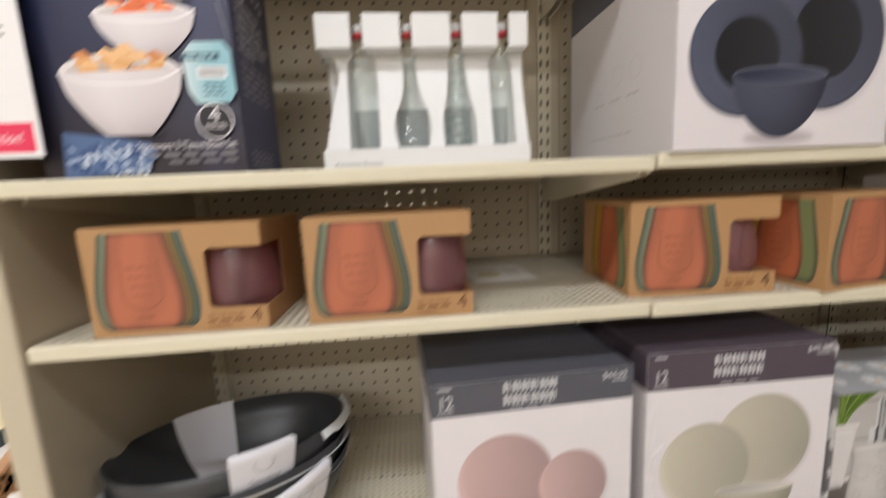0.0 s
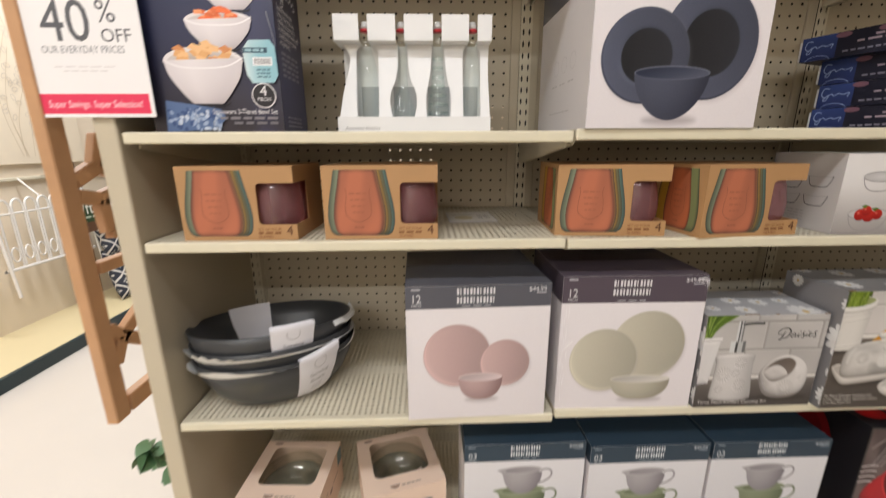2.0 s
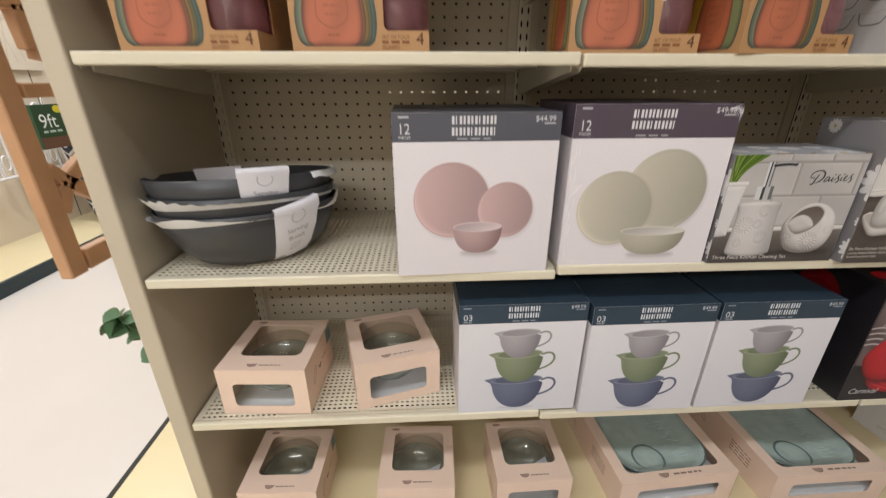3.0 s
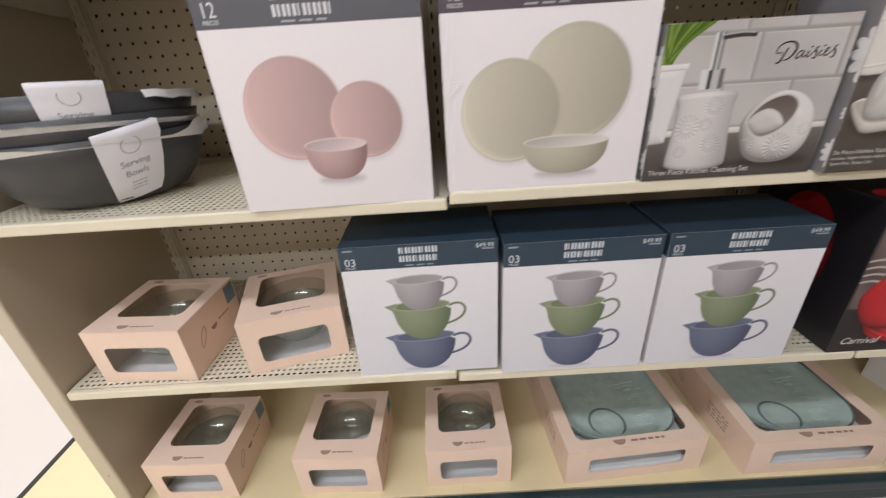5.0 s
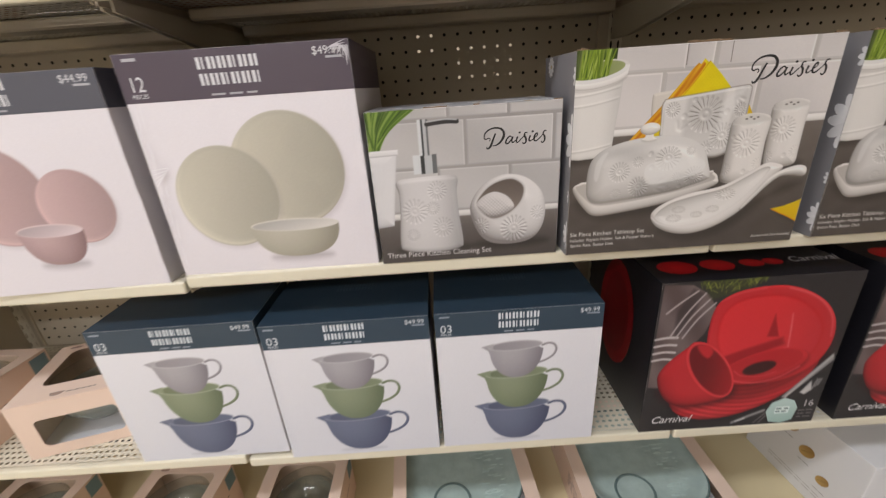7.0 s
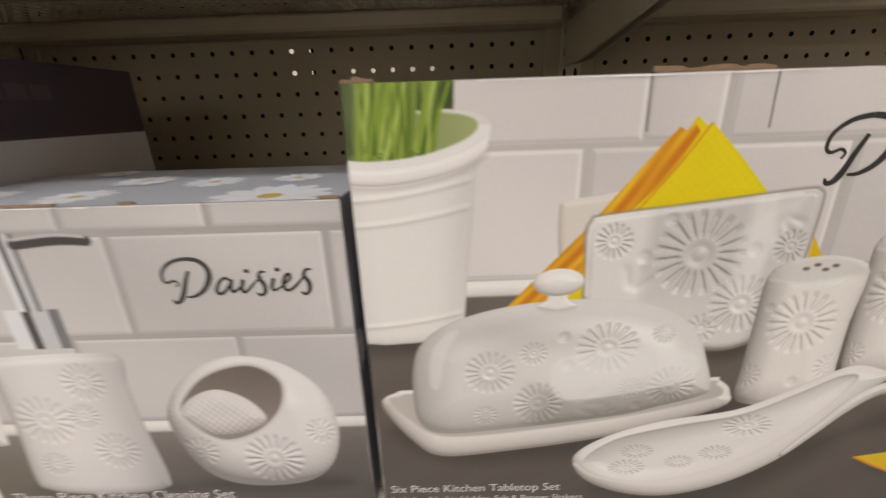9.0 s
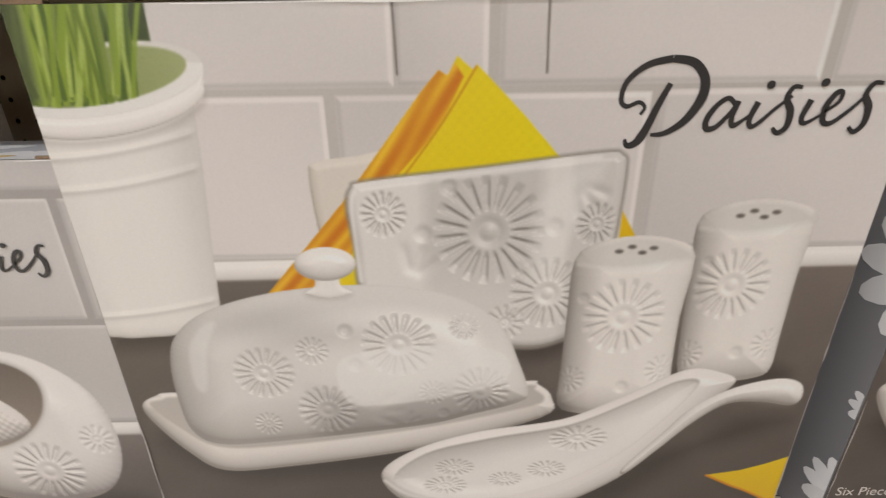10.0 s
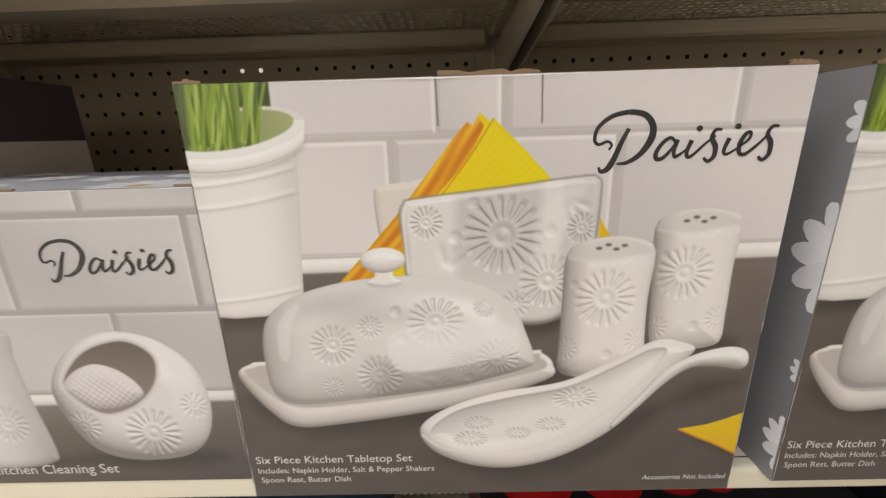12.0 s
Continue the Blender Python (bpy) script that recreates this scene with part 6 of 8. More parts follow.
for cu, cv, rw, rh, food in ((0.70, 1.07, 0.235, 0.20, (206, 176, 136)), (0.590, 0.80, 0.245, 0.20, (238, 112, 58)), (0.445, 0.52, 0.295, 0.31, (224, 168, 112))):
    a.oval(cu, cv, rw, rh * 0.32, (226, 218, 218), 0, 40, 1)
    a.oval(cu, cv - 0.005, rw * 0.90, rh * 0.24, lambda q, x, y: mixc((170, 150, 140), (206, 196, 194), q), 0, 36)
    for k in range(30):
        x, y = rng.uniform(-0.62, 0.66), rng.uniform(0.0, 1.0)
        t = mixc(food, rng.choice([(250, 216, 170), (190, 96, 50), food]), 0.4)
        a.poly([(cu + (x + 0.17 * math.cos(1.57 * q + k)) * rw, cv + (y * (1 - x * x) + 0.24 * math.sin(1.57 * q + k)) * rh * 0.40) for q in range(4)], t)
    a.between([(cu - rw, cv), (cu - rw * 0.9, cv - rh * 0.35), (cu - rw * 0.62, cv - rh * 0.75), (cu - rw * 0.38, cv - rh)], [(cu + rw, cv + 0.02), (cu + rw * 0.9, cv - rh * 0.35), (cu + rw * 0.62, cv - rh * 0.75), (cu + rw * 0.38, cv - rh)], lambda i, j: mixc((226, 218, 220), (160, 148, 152), 0.5 * i * i + 0.45 * abs(j - 0.35)), 20, 12)
    a.stroke([(cu - rw, cv), (cu - rw * 0.5, cv - rh * 0.16), (cu + rw * 0.5, cv - rh * 0.14), (cu + rw, cv + 0.02)], 0.012, (236, 230, 231), 16)
    a.ring(cu, cv - rh * 0.98, rw * 0.55, rh * 0.10, 0.008, (26, 24, 30), 0, 30, 170, 370)
a.stroke([(0.95, 0.86), (1.0, 0.62)], 0.008, (120, 120, 130), 0)
# blue patterned cloth
a.poly([(0.10, 0.0), (0.12, 0.235), (0.36, 0.20), (0.53, 0.17), (0.57, 0.10), (0.46, 0.02)], (84, 106, 146))
cloth_layer = a.layer
for k in range(60):
    x, y = rng.uniform(0.13, 0.52), rng.uniform(0.015, 0.175)
    a.layer = cloth_layer + k % 8
    a.oval(x, y, rng.uniform(0.01, 0.03), rng.uniform(0.006, 0.016), rng.choice([(186, 196, 212), (58, 80, 124), (150, 166, 194)]), rng.uniform(0, 180), 10, 1)
a.layer = cloth_layer + 9
pale = (218, 214, 218)
a.text(0.965, 0.135, 0.052, "Stoneware 3-Tiered Bowl Set", pale, 0, "RIGHT", 0.80)
a.bars(0.52, 0.095, 0.44, 0.018, 5, (128, 124, 130), 3)
a.bars(0.62, 0.058, 0.34, 0.018, 4, (116, 112, 118), 4)
a.oval(0.872, 0.27, 0.088, 0.088, (36, 32, 38), 0, 36, 1)
a.ring(0.872, 0.27, 0.088, 0.088, 0.008, pale)
a.text(0.872, 0.268, 0.11, "4", pale, 0, "CENTER")
a.text(0.872, 0.232, 0.036, "PIECES", pale, 0, "CENTER")
# pale blue swing tag sticker
a.poly([(0.762, 0.42), (0.745, 0.60), (0.80, 0.665), (0.955, 0.668), (0.99, 0.62), (0.998, 0.42), (0.965, 0.365), (0.80, 0.36)], lambda u, v: mixc((206, 220, 222), (140, 186, 198), (u - 0.75) * 9), 4)
a.rect(0.748, 0.575, 0.93, 0.612, (44, 74, 92))
a.bars(0.765, 0.585, 0.14, 0.018, 3, (150, 186, 196), 2)
a.rect(0.815, 0.485, 0.96, 0.545, (232, 230, 232))
for k in range(18):
    a.rect(0.825 + 0.007 * k, 0.495, 0.825 + 0.007 * k + (0.004 if k % 3 else 0.002), 0.537, (70, 70, 78))
    a.layer -= 1
a.layer += 1
for k in range(3):
    a.bars(0.84, 0.45 - 0.025 * k, 0.10, 0.012, 3, (86, 120, 134), k)
for line in SCRIPT:
    a.stroke([(0.04 + (x - 0.16) * 0.60, 1.06 + (y - 1.28) * 0.45) for x, y in line], 0.009, (206, 204, 216), 50)
a.v = [(min(1.0, max(0.0, x)), min(hh, max(0.0, y)), q) for x, y, q in a.v]
face(a, nb, "printed_front", "front", w, d, h, None, "photograph of white bowls of food on dark blue")
a = Art()
hh = h / d
a.rect(0, 0, 1, hh, lambda u, v: mixc((46, 45, 72), (60, 64, 102), 0.5 + 0.5 * math.sin(v * 2.2 + u)), 6, 10)
a.poly([(0.6, hh), (1.0, hh), (1.0, hh - 0.10), (0.72, hh - 0.02)], (112, 130, 158))
for line in SCRIPT:
    a.stroke([(x, y + 0.17) for x, y in line], 0.017, (222, 222, 232), 60)
for k, line in enumerate(("Sophisticated style", "brings character and", "richness to the table,", "blending effortlessly with", "a wide array of colors", "and patterns.")):
    a.text(0.12, 1.38 - 0.075 * k, 0.084, line, (236, 236, 242), squeeze=0.90)
for k in range(5):
    a.bars(0.14, 0.90 - 0.062 * k, 0.62, 0.026, 4, (140, 140, 156), k)
for k in range(3):
    a.bars(0.16, 0.17 - 0.05 * k, 0.55, 0.018, 5, (150, 150, 164), k + 4)
face(a, nb, "printed_side", "right", w, d, h)

# -- bottle carton, top shelf --
BOTTLE = thin_glass("pale_green_glass", (0.958, 0.984, 0.976), 0.03, None, 0.0, 0.045)
RIB = thin_glass("thick_green_glass", (0.91, 0.955, 0.945), 0.03, None, 0.0, 0.10)
STOPPER = material("white_porcelain_stopper", (0.55, 0.54, 0.53), 0.25)
GASKET = material("red_rubber_gasket", (0.55, 0.03, 0.04), 0.5)
WIRE = material("steel_wire", (0.6, 0.6, 0.58), 0.25, 1.0)
PANE_GREY = material("grey_opening_fill", (0.40, 0.41, 0.42), 0.6)
bc = thing("bottle_carton", "white die-cut carton holding four clear swing-top bottles", "carton", pose(-.1056, .560, S5, 0, 0, 0.3))
BW, BH = .287, .2045
part("back_board", block((0.004, 0.078, 0), (BW - 0.004, 0.0795, 0.1605)), WHITE_CARD, bc)
part("base", block((0.0, 0.0, 0.0), (BW, 0.078, 0.0012)), WHITE_CARD, bc)
part("inner_card", block((0.026, 0.0505, 0.0012), (BW - 0.006, 0.0520, 0.1603)), WHITE_CARD, bc)
SHAPES = {
    "square": [(0.95, 0.0), (1.0, 0.02), (1.0, 0.118), (0.9, 0.134), (0.45, 0.146)],
    "tear": [(0.80, 0.0), (1.0, 0.026), (0.93, 0.050), (0.58, 0.074), (0.38, 0.105), (0.36, 0.146)],
    "ribbed": [(0.95, 0.0), (1.0, 0.03), (0.94, 0.052), (0.70, 0.078), (0.56, 0.11), (0.48, 0.146)],
}
ROWS4 = (("square", 0.0565, 0.0205, 0.0190), ("tear", 0.1230, 0.0252, 0.0245), ("ribbed", 0.1890, 0.0235, 0.0230), ("square", 0.2520, 0.0166, 0.0158))


def edge(kind, cx, half, sign):
    return [(cx + sign * half * r, 0.0285 + 0.9 * z) for r, z in SHAPES[kind]]


bm_left = [(0.004, 0.0285), (0.012, 0.075), (0.022, 0.115), (0.024, 0.138), (0.012, 0.160)]
bm_right = [(BW - 0.001, 0.0285), (BW - 0.002, 0.06), (BW - 0.004, 0.11), (BW - 0.003, 0.14), (BW - 0.001, 0.160)]
edges = [bm_left] + [e for k, cx, half, r in ROWS4 for e in (edge(k, cx, half, -1), edge(k, cx, half, 1))] + [bm_right]
for i in range(0, 10, 2):
    v, f = sheet(edges[i], edges[i + 1], 0.004)
    obj("front_card", [(x, 0.002 + 0.035 * max(0, z - 0.02) / 0.15, z) for x, y, z in v], f, WHITE_CARD, bc)
part("front_card", block((0.0, 0.0005, 0), (BW, 0.0018, 0.0290)), WHITE_CARD, bc)
CUTS = [0.0535, 0.1195, 0.1875, 0.2530]
xs = [0.0] + [q for c0 in CUTS for q in (c0 - 0.0078, c0 + 0.0078)] + [BW]
for i in range(0, 10, 2):
    part("top_flap", block((xs[i], 0.009, 0.1610), (xs[i + 1], 0.0105, BH), 0.0004), WHITE_CARD, bc)
    part("top_flap", block((xs[i], 0.0105, 0.1605), (xs[i + 1], 0.078, 0.1618)), WHITE_CARD, bc)
t = Art()
t.text(0.045, 0.020, 0.033, "Assorted Bottles", (158, 156, 156), 0.2)
t.put("lettering", bc, (0, 0.0004, 0), FX, FZ, BW)
# grey patches painted in place of dim openings behind the bottles
for kind, cx, half, r in ROWS4:
    part("backing_print", block((cx - r * 0.86, 0.0496, 0.0285), (cx + r * 0.98, 0.0505, 0.088)), PANE_GREY, bc)
for (kind, cx, half, r), cut in zip(ROWS4, CUTS):
    b = thing("glass_bottle", {"square": "clear square-shouldered swing-top glass bottle", "tear": "clear teardrop swing-top glass bottle", "ribbed": "clear ribbed beehive swing-top glass bottle"}[kind], "bottle", pose(-.1056 + (cx + cut) / 2, .560 + 0.027, S5 + 0.0016), "swing-top bottles")
    b.scale = (1, 1, 0.915)
    rr = min(r, 0.0275)
    if kind == "square":
        prof = [(0, 0.002), (rr * 0.9, 0), (rr, 0.006), (rr, 0.125), (rr * 0.8, 0.142), (0.010, 0.158), (0.0085, 0.186), (0.010, 0.192)]
    elif kind == "tear":
        prof = smooth_line([(0.002, 0.002), (rr * 0.7, 0.0005), (rr * 0.95, 0.012), (rr, 0.028), (rr * 0.9, 0.048), (rr * 0.55, 0.072), (rr * 0.38, 0.10), (0.009, 0.14), (0.0085, 0.186), (0.010, 0.192)], 30)
    else:
        prof = [(0, 0.002), (rr * 0.9, 0)]
        for k in range(8):
            q = rr * (1, 0.99, 0.93, 0.80, 0.66, 0.57, 0.50, 0.44)[k]
            prof += [(q * 0.82, 0.004 + 0.0175 * k), (q * 0.98, 0.008 + 0.0175 * k), (q, 0.012 + 0.0175 * k), (q * 0.92, 0.018 + 0.0175 * k)]
        prof += [(0.010, 0.152), (0.0085, 0.186), (0.010, 0.192)]
    ob = part("glass_body", lathe(prof, 28, None, (0, 0, 0), (1, 0.9)), BOTTLE, b, "", True)
    if kind == "ribbed":
        for k in range(8):
            q = rr * (1, 0.99, 0.93, 0.80, 0.66, 0.57, 0.50, 0.44)[k]
            z = 0.0215 + 0.0175 * k
            part("rib", lathe([(q * 0.84, z - 0.0032), (q * 0.93, z - 0.0012), (q * 0.93, z + 0.0012), (q * 0.84, z + 0.0032)], 24, None, (0, 0, 0), (1, 0.9)), RIB, b, "", True)
    part("stopper", lathe([(0, 0.212), (0.007, 0.211), (0.0085, 0.204), (0.0085, 0.198), (0, 0.198)], 20), STOPPER, b, "white stopper", True)
    part("gasket", lathe([(0, 0.198), (0.0092, 0.198), (0.0092, 0.1935), (0, 0.1935)], 20), GASKET, b, "red rubber ring", True)
    cu = bpy.data.curves.new("wire_bail", "CURVE")
    cu.dimensions, cu.bevel_depth = "3D", 0.0009
    sp = cu.splines.new("POLY")
    pts = [(-0.0105, 0, 0.180), (-0.0115, -0.003, 0.196), (-0.006, -0.006, 0.209), (0.006, -0.006, 0.209), (0.0115, -0.003, 0.196), (0.0105, 0, 0.180), (0.004, -0.011, 0.172), (-0.004, -0.011, 0.172), (-0.0105, 0, 0.180)]
    sp.points.add(len(pts) - 1)
    for p, q in zip(sp.points, pts):
        p.co = (*q, 1)
    cu.materials.append(WIRE)
    bail = new("wire_bail", cu)
    bail.parent = b

# -- flatware boxes, top shelf --
a = Art()
w, d, h = .265, .20, .0495
a.rect(0, 0, 1, h / w, (30, 30, 44))
a.rect(0, 0, 0.235, h / w, lambda u, v: mixc((38, 48, 92), (56, 74, 128), v * 4), 1, 3)
a.stroke([(0.075, 0.15), (0.04, 0.155), (0.025, 0.11), (0.05, 0.085), (0.075, 0.105), (0.06, 0.06), (0.04, 0.07), (0.09, 0.11), (0.11, 0.095), (0.14, 0.11), (0.17, 0.10), (0.21, 0.11), (0.20, 0.08)], 0.006, (150, 168, 206), 60)
a.ring(0.12, -0.01, 0.085, 0.045, 0.004, (150, 168, 206), 0, 20, 0, 180)
for u in (0.27, 0.52):
    a.oval(u, 0.165, 0.05, 0.02, (120, 84, 96), 0, 20, 1)
a.oval(0.625, 0.06, 0.045, 0.045, (190, 122, 92), 0, 24, 1)
for k in range(2):
    a.bars(0.46 - 0.1 * k, 0.125 - 0.03 * k, 0.2 + 0.1 * k, 0.013, 4, (168, 150, 160), k)
a.bars(0.28, 0.035, 0.28, 0.012, 6, (130, 126, 140), 4)
a.rect(0.69, 0.004, 1.0, h / w - 0.004, lambda u, v: mixc((206, 206, 212), (150, 152, 162), abs(u - 0.84) * 6), 8, 1)
FLAT = None
for k, (fx, fy, turn) in enumerate(((.953, .717, -70), (.955, .712, -71), (.951, .715, -70), (.915, .735, -68))):
    m = pose(fx, fy, 1.3915 + 0.0505 * k, 0, 0, turn)
    if FLAT is None:
        FLAT = carton("flatware_box", "flat navy box of flatware in a stack", w, d, h, m, NAVY_CARD, "box", "stacked flatware boxes")
        face(a, FLAT, "printed_front", "front", w, d, h)
        part("tray_edge", block((-0.006, 0.003, 0.003), (-0.0005, d - 0.003, h - 0.006), 0.001), WHITE_CARD, FLAT, "white inner tray end")
    else:
        copy_thing(FLAT, m)

# -- stack of dark serving bowls --
BOWL = material("charcoal_stoneware", (0.042, 0.043, 0.046), 0.36, vary=0.15, scale=12, bump=0.06)
FOAM = material("white_foam_wrap", (0.72, 0.71, 0.70), 0.8, vary=0.04)
PAPER = material("white_paper_band", (0.74, 0.72, 0.76), 0.6, vary=0.02)
OUT = [(0.0, 0.0), (0.085, 0.0), (0.108, 0.010), (0.130, 0.036), (0.148, 0.075), (0.158, 0.112)]
INN = [(0.1555, 0.1125), (0.144, 0.076), (0.126, 0.040), (0.105, 0.016), (0.085, 0.008), (0.0, 0.007)]


def bowl_r(z, prof):
    for (r0, z0), (r1, z1) in zip(prof, prof[1:]):
        if min(z0, z1) <= z <= max(z0, z1) and z0 != z1:
            return r0 + (r1 - r0) * (z - z0) / (z1 - z0)
    return prof[-1][0]


def band_strip(name, parent, ang, width, z0, z1, over, words, shear=0.0):
    """A paper band that follows the bowl's flank, folded over its rim."""
    cols, rows = 8, 12
    v, f = [], []
    for j in range(rows + 1):
        for i in range(cols + 1):
            z = z0 + (z1 - z0) * j / rows + shear * (i / cols - 0.5)
            r = bowl_r(min(max(z, 0.001), 0.112), OUT) + 0.0026 + (0.003 if z > 0.112 else 0)
            a0 = radians(ang) + (i / cols - 0.5) * width / 0.15
            v.append((r * math.cos(a0), r * math.sin(a0), z))
    for k, (r, z) in enumerate(((0.152, z1 + 0.001), (0.140, z1 - 0.022), (0.125, z1 - 0.06))):
        if k and not over:
            continue
        for i in range(cols + 1):
            a0 = radians(ang) + (i / cols - 0.5) * width / 0.15
            v.append((r * math.cos(a0), r * math.sin(a0), z + shear * (i / cols - 0.5)))
    n = len(v) // (cols + 1)
    for j in range(n - 1):
        for i in range(cols):
            k = j * (cols + 1) + i
            f.append((k, k + 1, k + cols + 2, k + cols + 1))
    ob = obj(name, v, f, PAPER, parent, "white paper band", True)
    if words:
        t = Art()
        t.ring(0.5, 1.08, 0.15, 0.15, 0.016, (176, 172, 176))
        t.text(0.5, 0.70, 0.17, "Serving", (150, 146, 150), 0, "CENTER")
        t.text(0.5, 0.50, 0.17, "Bowls", (150, 146, 150), 0, "CENTER")
        for k in range(3):
            t.bars(0.36, 0.36 - 0.07 * k, 0.28, 0.02, 3, (170, 166, 170), k)
        # wrap the lettering round the flank
        me = t.put("lettering", ob, (0, 0, 0), FX, FZ, 1).data
        for p in me.vertices:
            u, q = p.co.x, p.co.z
            z = z0 + q * width * 1.0 + shear * (u - 0.5)
            r = bowl_r(min(max(z, 0.001), 0.112), OUT) + 0.0034
            a0 = radians(ang) + (u - 0.5) * width / 0.15
            p.co = (r * math.cos(a0), r * math.sin(a0), z)
    return ob


for k, (bx, by, bz, rx, ry, scale) in enumerate(((-.283, .606, S3L, 0, 0, 1.0), (-.286, .604, S3L + 0.026, -3, 0.6, 1.0), (-.288, .602, S3L + 0.054, -5.5, 1.4, 1.0))):
    b = thing("serving_bowl", "charcoal stoneware serving bowl nested in a stack", "bowl", pose(bx, by, bz, 0, 0, 24) @ pose(0, 0, 0, rx, ry, 0), "stacked serving bowls")
    b.scale = (1.07, 0.79, 1.0)
    part("bowl", lathe(OUT + INN, 72), BOWL, b, "", True)
    if k:
        wav = random.Random(k)
        n = 120
        hs = [0.0022 * (k == 1) + 0.004 * noise.noise((i * 0.35, k, 0)) + (0.024 * math.exp(-((i * 3 - 345) / 16) ** 2) + 0.009 * math.exp(-((i * 3 - 232) / 20) ** 2) if k == 1 else 0.009 * math.exp(-((i * 3 - 205) / 36) ** 2) * (1 + 0.35 * math.sin(i * 1.9))) for i in range(n)]
        vs = [(r * math.cos(2 * math.pi * i / n), r * math.sin(2 * math.pi * i / n), z) for i in range(n) for r, z in ((0.150, 0.058), (0.1595, 0.070), (0.165, 0.070 + max(0.001, hs[i])))]
        fs = []
        for i in range(n):
            p, q = 3 * i, 3 * ((i + 1) % n)
            fs += [(p, q, q + 1, p + 1), (p + 1, q + 1, q + 2, p + 2)]
        if k:
            obj("foam_wrap", vs, fs, FOAM, b, "crinkled white foam wrap", True)
    if k == 2:
        vs = [(r * math.cos(radians(q)), r * math.sin(radians(q)), z) for q in range(-50, 10, 3) for r, z in ((0.1585, 0.1120), (0.1625, 0.1135 + 0.004 * noise.noise((q * 0.08, 4, 0)) + 0.007 * math.exp(-((q - 40) / 45) ** 2)), (0.168 + 0.002 * noise.noise((q * 0.2, 6, 0)), 0.102 + 0.004 * noise.noise((q * 0.1, 8, 0))))]
        obj("foam_wrap", vs, [(3 * i + e, 3 * i + e + 1, 3 * i + e + 4, 3 * i + e + 3) for i in range(19) for e in (0, 1)], FOAM, b, "crinkled white foam along the rim", True)
    if k == 0:
        band_strip("paper_band", b, -64, 0.082, 0.010, 0.124, True, True, 0.016)
    if k == 2:
        band_strip("paper_band", b, -80, 0.076, 0.026, 0.128, False, True)
        vs, fs = [], []
        for j, (r, z) in enumerate(((0.157, 0.114), (0.146, 0.079), (0.127, 0.043), (0.106, 0.019), (0.07, 0.0105))):
            for i in range(7):
                a0 = radians(108) + (i / 6 - 0.5) * 0.088 / 0.15
                vs.append(((r - 0.002) * math.cos(a0), (r - 0.002) * math.sin(a0), z + 0.002))
        for j in range(4):
            for i in range(6):
                p = 7 * j + i
                fs.append((p, p + 1, p + 8, p + 7))
        obj("paper_band", vs, fs, PAPER, b, "white paper band inside the bowl", True)

# -- windowed pink boxes --
BOWL_GLASS = thin_glass("clear_bowl_glass", (0.95, 0.95, 0.91), 0.03, (0.66, 0.60, 0.50), 0.10, 0.12)
SEEDED_GLASS = thin_glass("seeded_glass", (0.88, 0.94, 0.92), 0.05, (0.66, 0.74, 0.70), 0.38, 0.10)
DISH_EDGE = material("dark_teal_glass_edge", (0.16, 0.22, 0.21), 0.15)
TRAY_GLASS = material("teal_recycled_glass", (0.50, 0.60, 0.56), 0.12, vary=0.25, scale=26, bump=0.9, grain=60, coat=0.8)
INNER = material("brown_box_inside", (0.68, 0.50, 0.37), 0.8, vary=0.05)
BASE_CARD = material("white_inner_tray", (0.72, 0.71, 0.72), 0.5, vary=0.02)


def window_panel(w, h, win, radius, t=0.0014, n=6):
    """A card w by h in x and z with a round-cornered window (u0, v0, u1, v1)."""
    u0, v0, u1, v1 = win
    inner, outer = [], []
    for cx, cz, a0, ox, oz in ((u1 - radius, v1 - radius, 0, w, h), (u0 + radius, v1 - radius, 90, 0, h), (u0 + radius, v0 + radius, 180, 0, 0), (u1 - radius, v0 + radius, 270, w, 0)):
        for k in range(n + 1):
            a1 = radians(a0 + 90 * k / n)
            inner.append((cx + radius * math.cos(a1), cz + radius * math.sin(a1)))
            outer.append((ox, oz))
    m = len(inner)
    v = [(x, 0, z) for x, z in outer] + [(x, 0, z) for x, z in inner] + [(x, t, z) for x, z in outer] + [(x, t, z) for x, z in inner]
    f = []
    for i in range(m):
        j = (i + 1) % m
        if outer[i] != outer[j]:
            f.append((i, m + i, m + j, j)), f.append((2 * m + i, 2 * m + j, 3 * m + j, 3 * m + i))
            f.append((i, j, 2 * m + j, 2 * m + i))
        else:
            f.append((i, m + i, m + j)), f.append((2 * m + i, 3 * m + j, 3 * m + i))
        f.append((m + i, 3 * m + i, 3 * m + j, m + j))
    return v, f


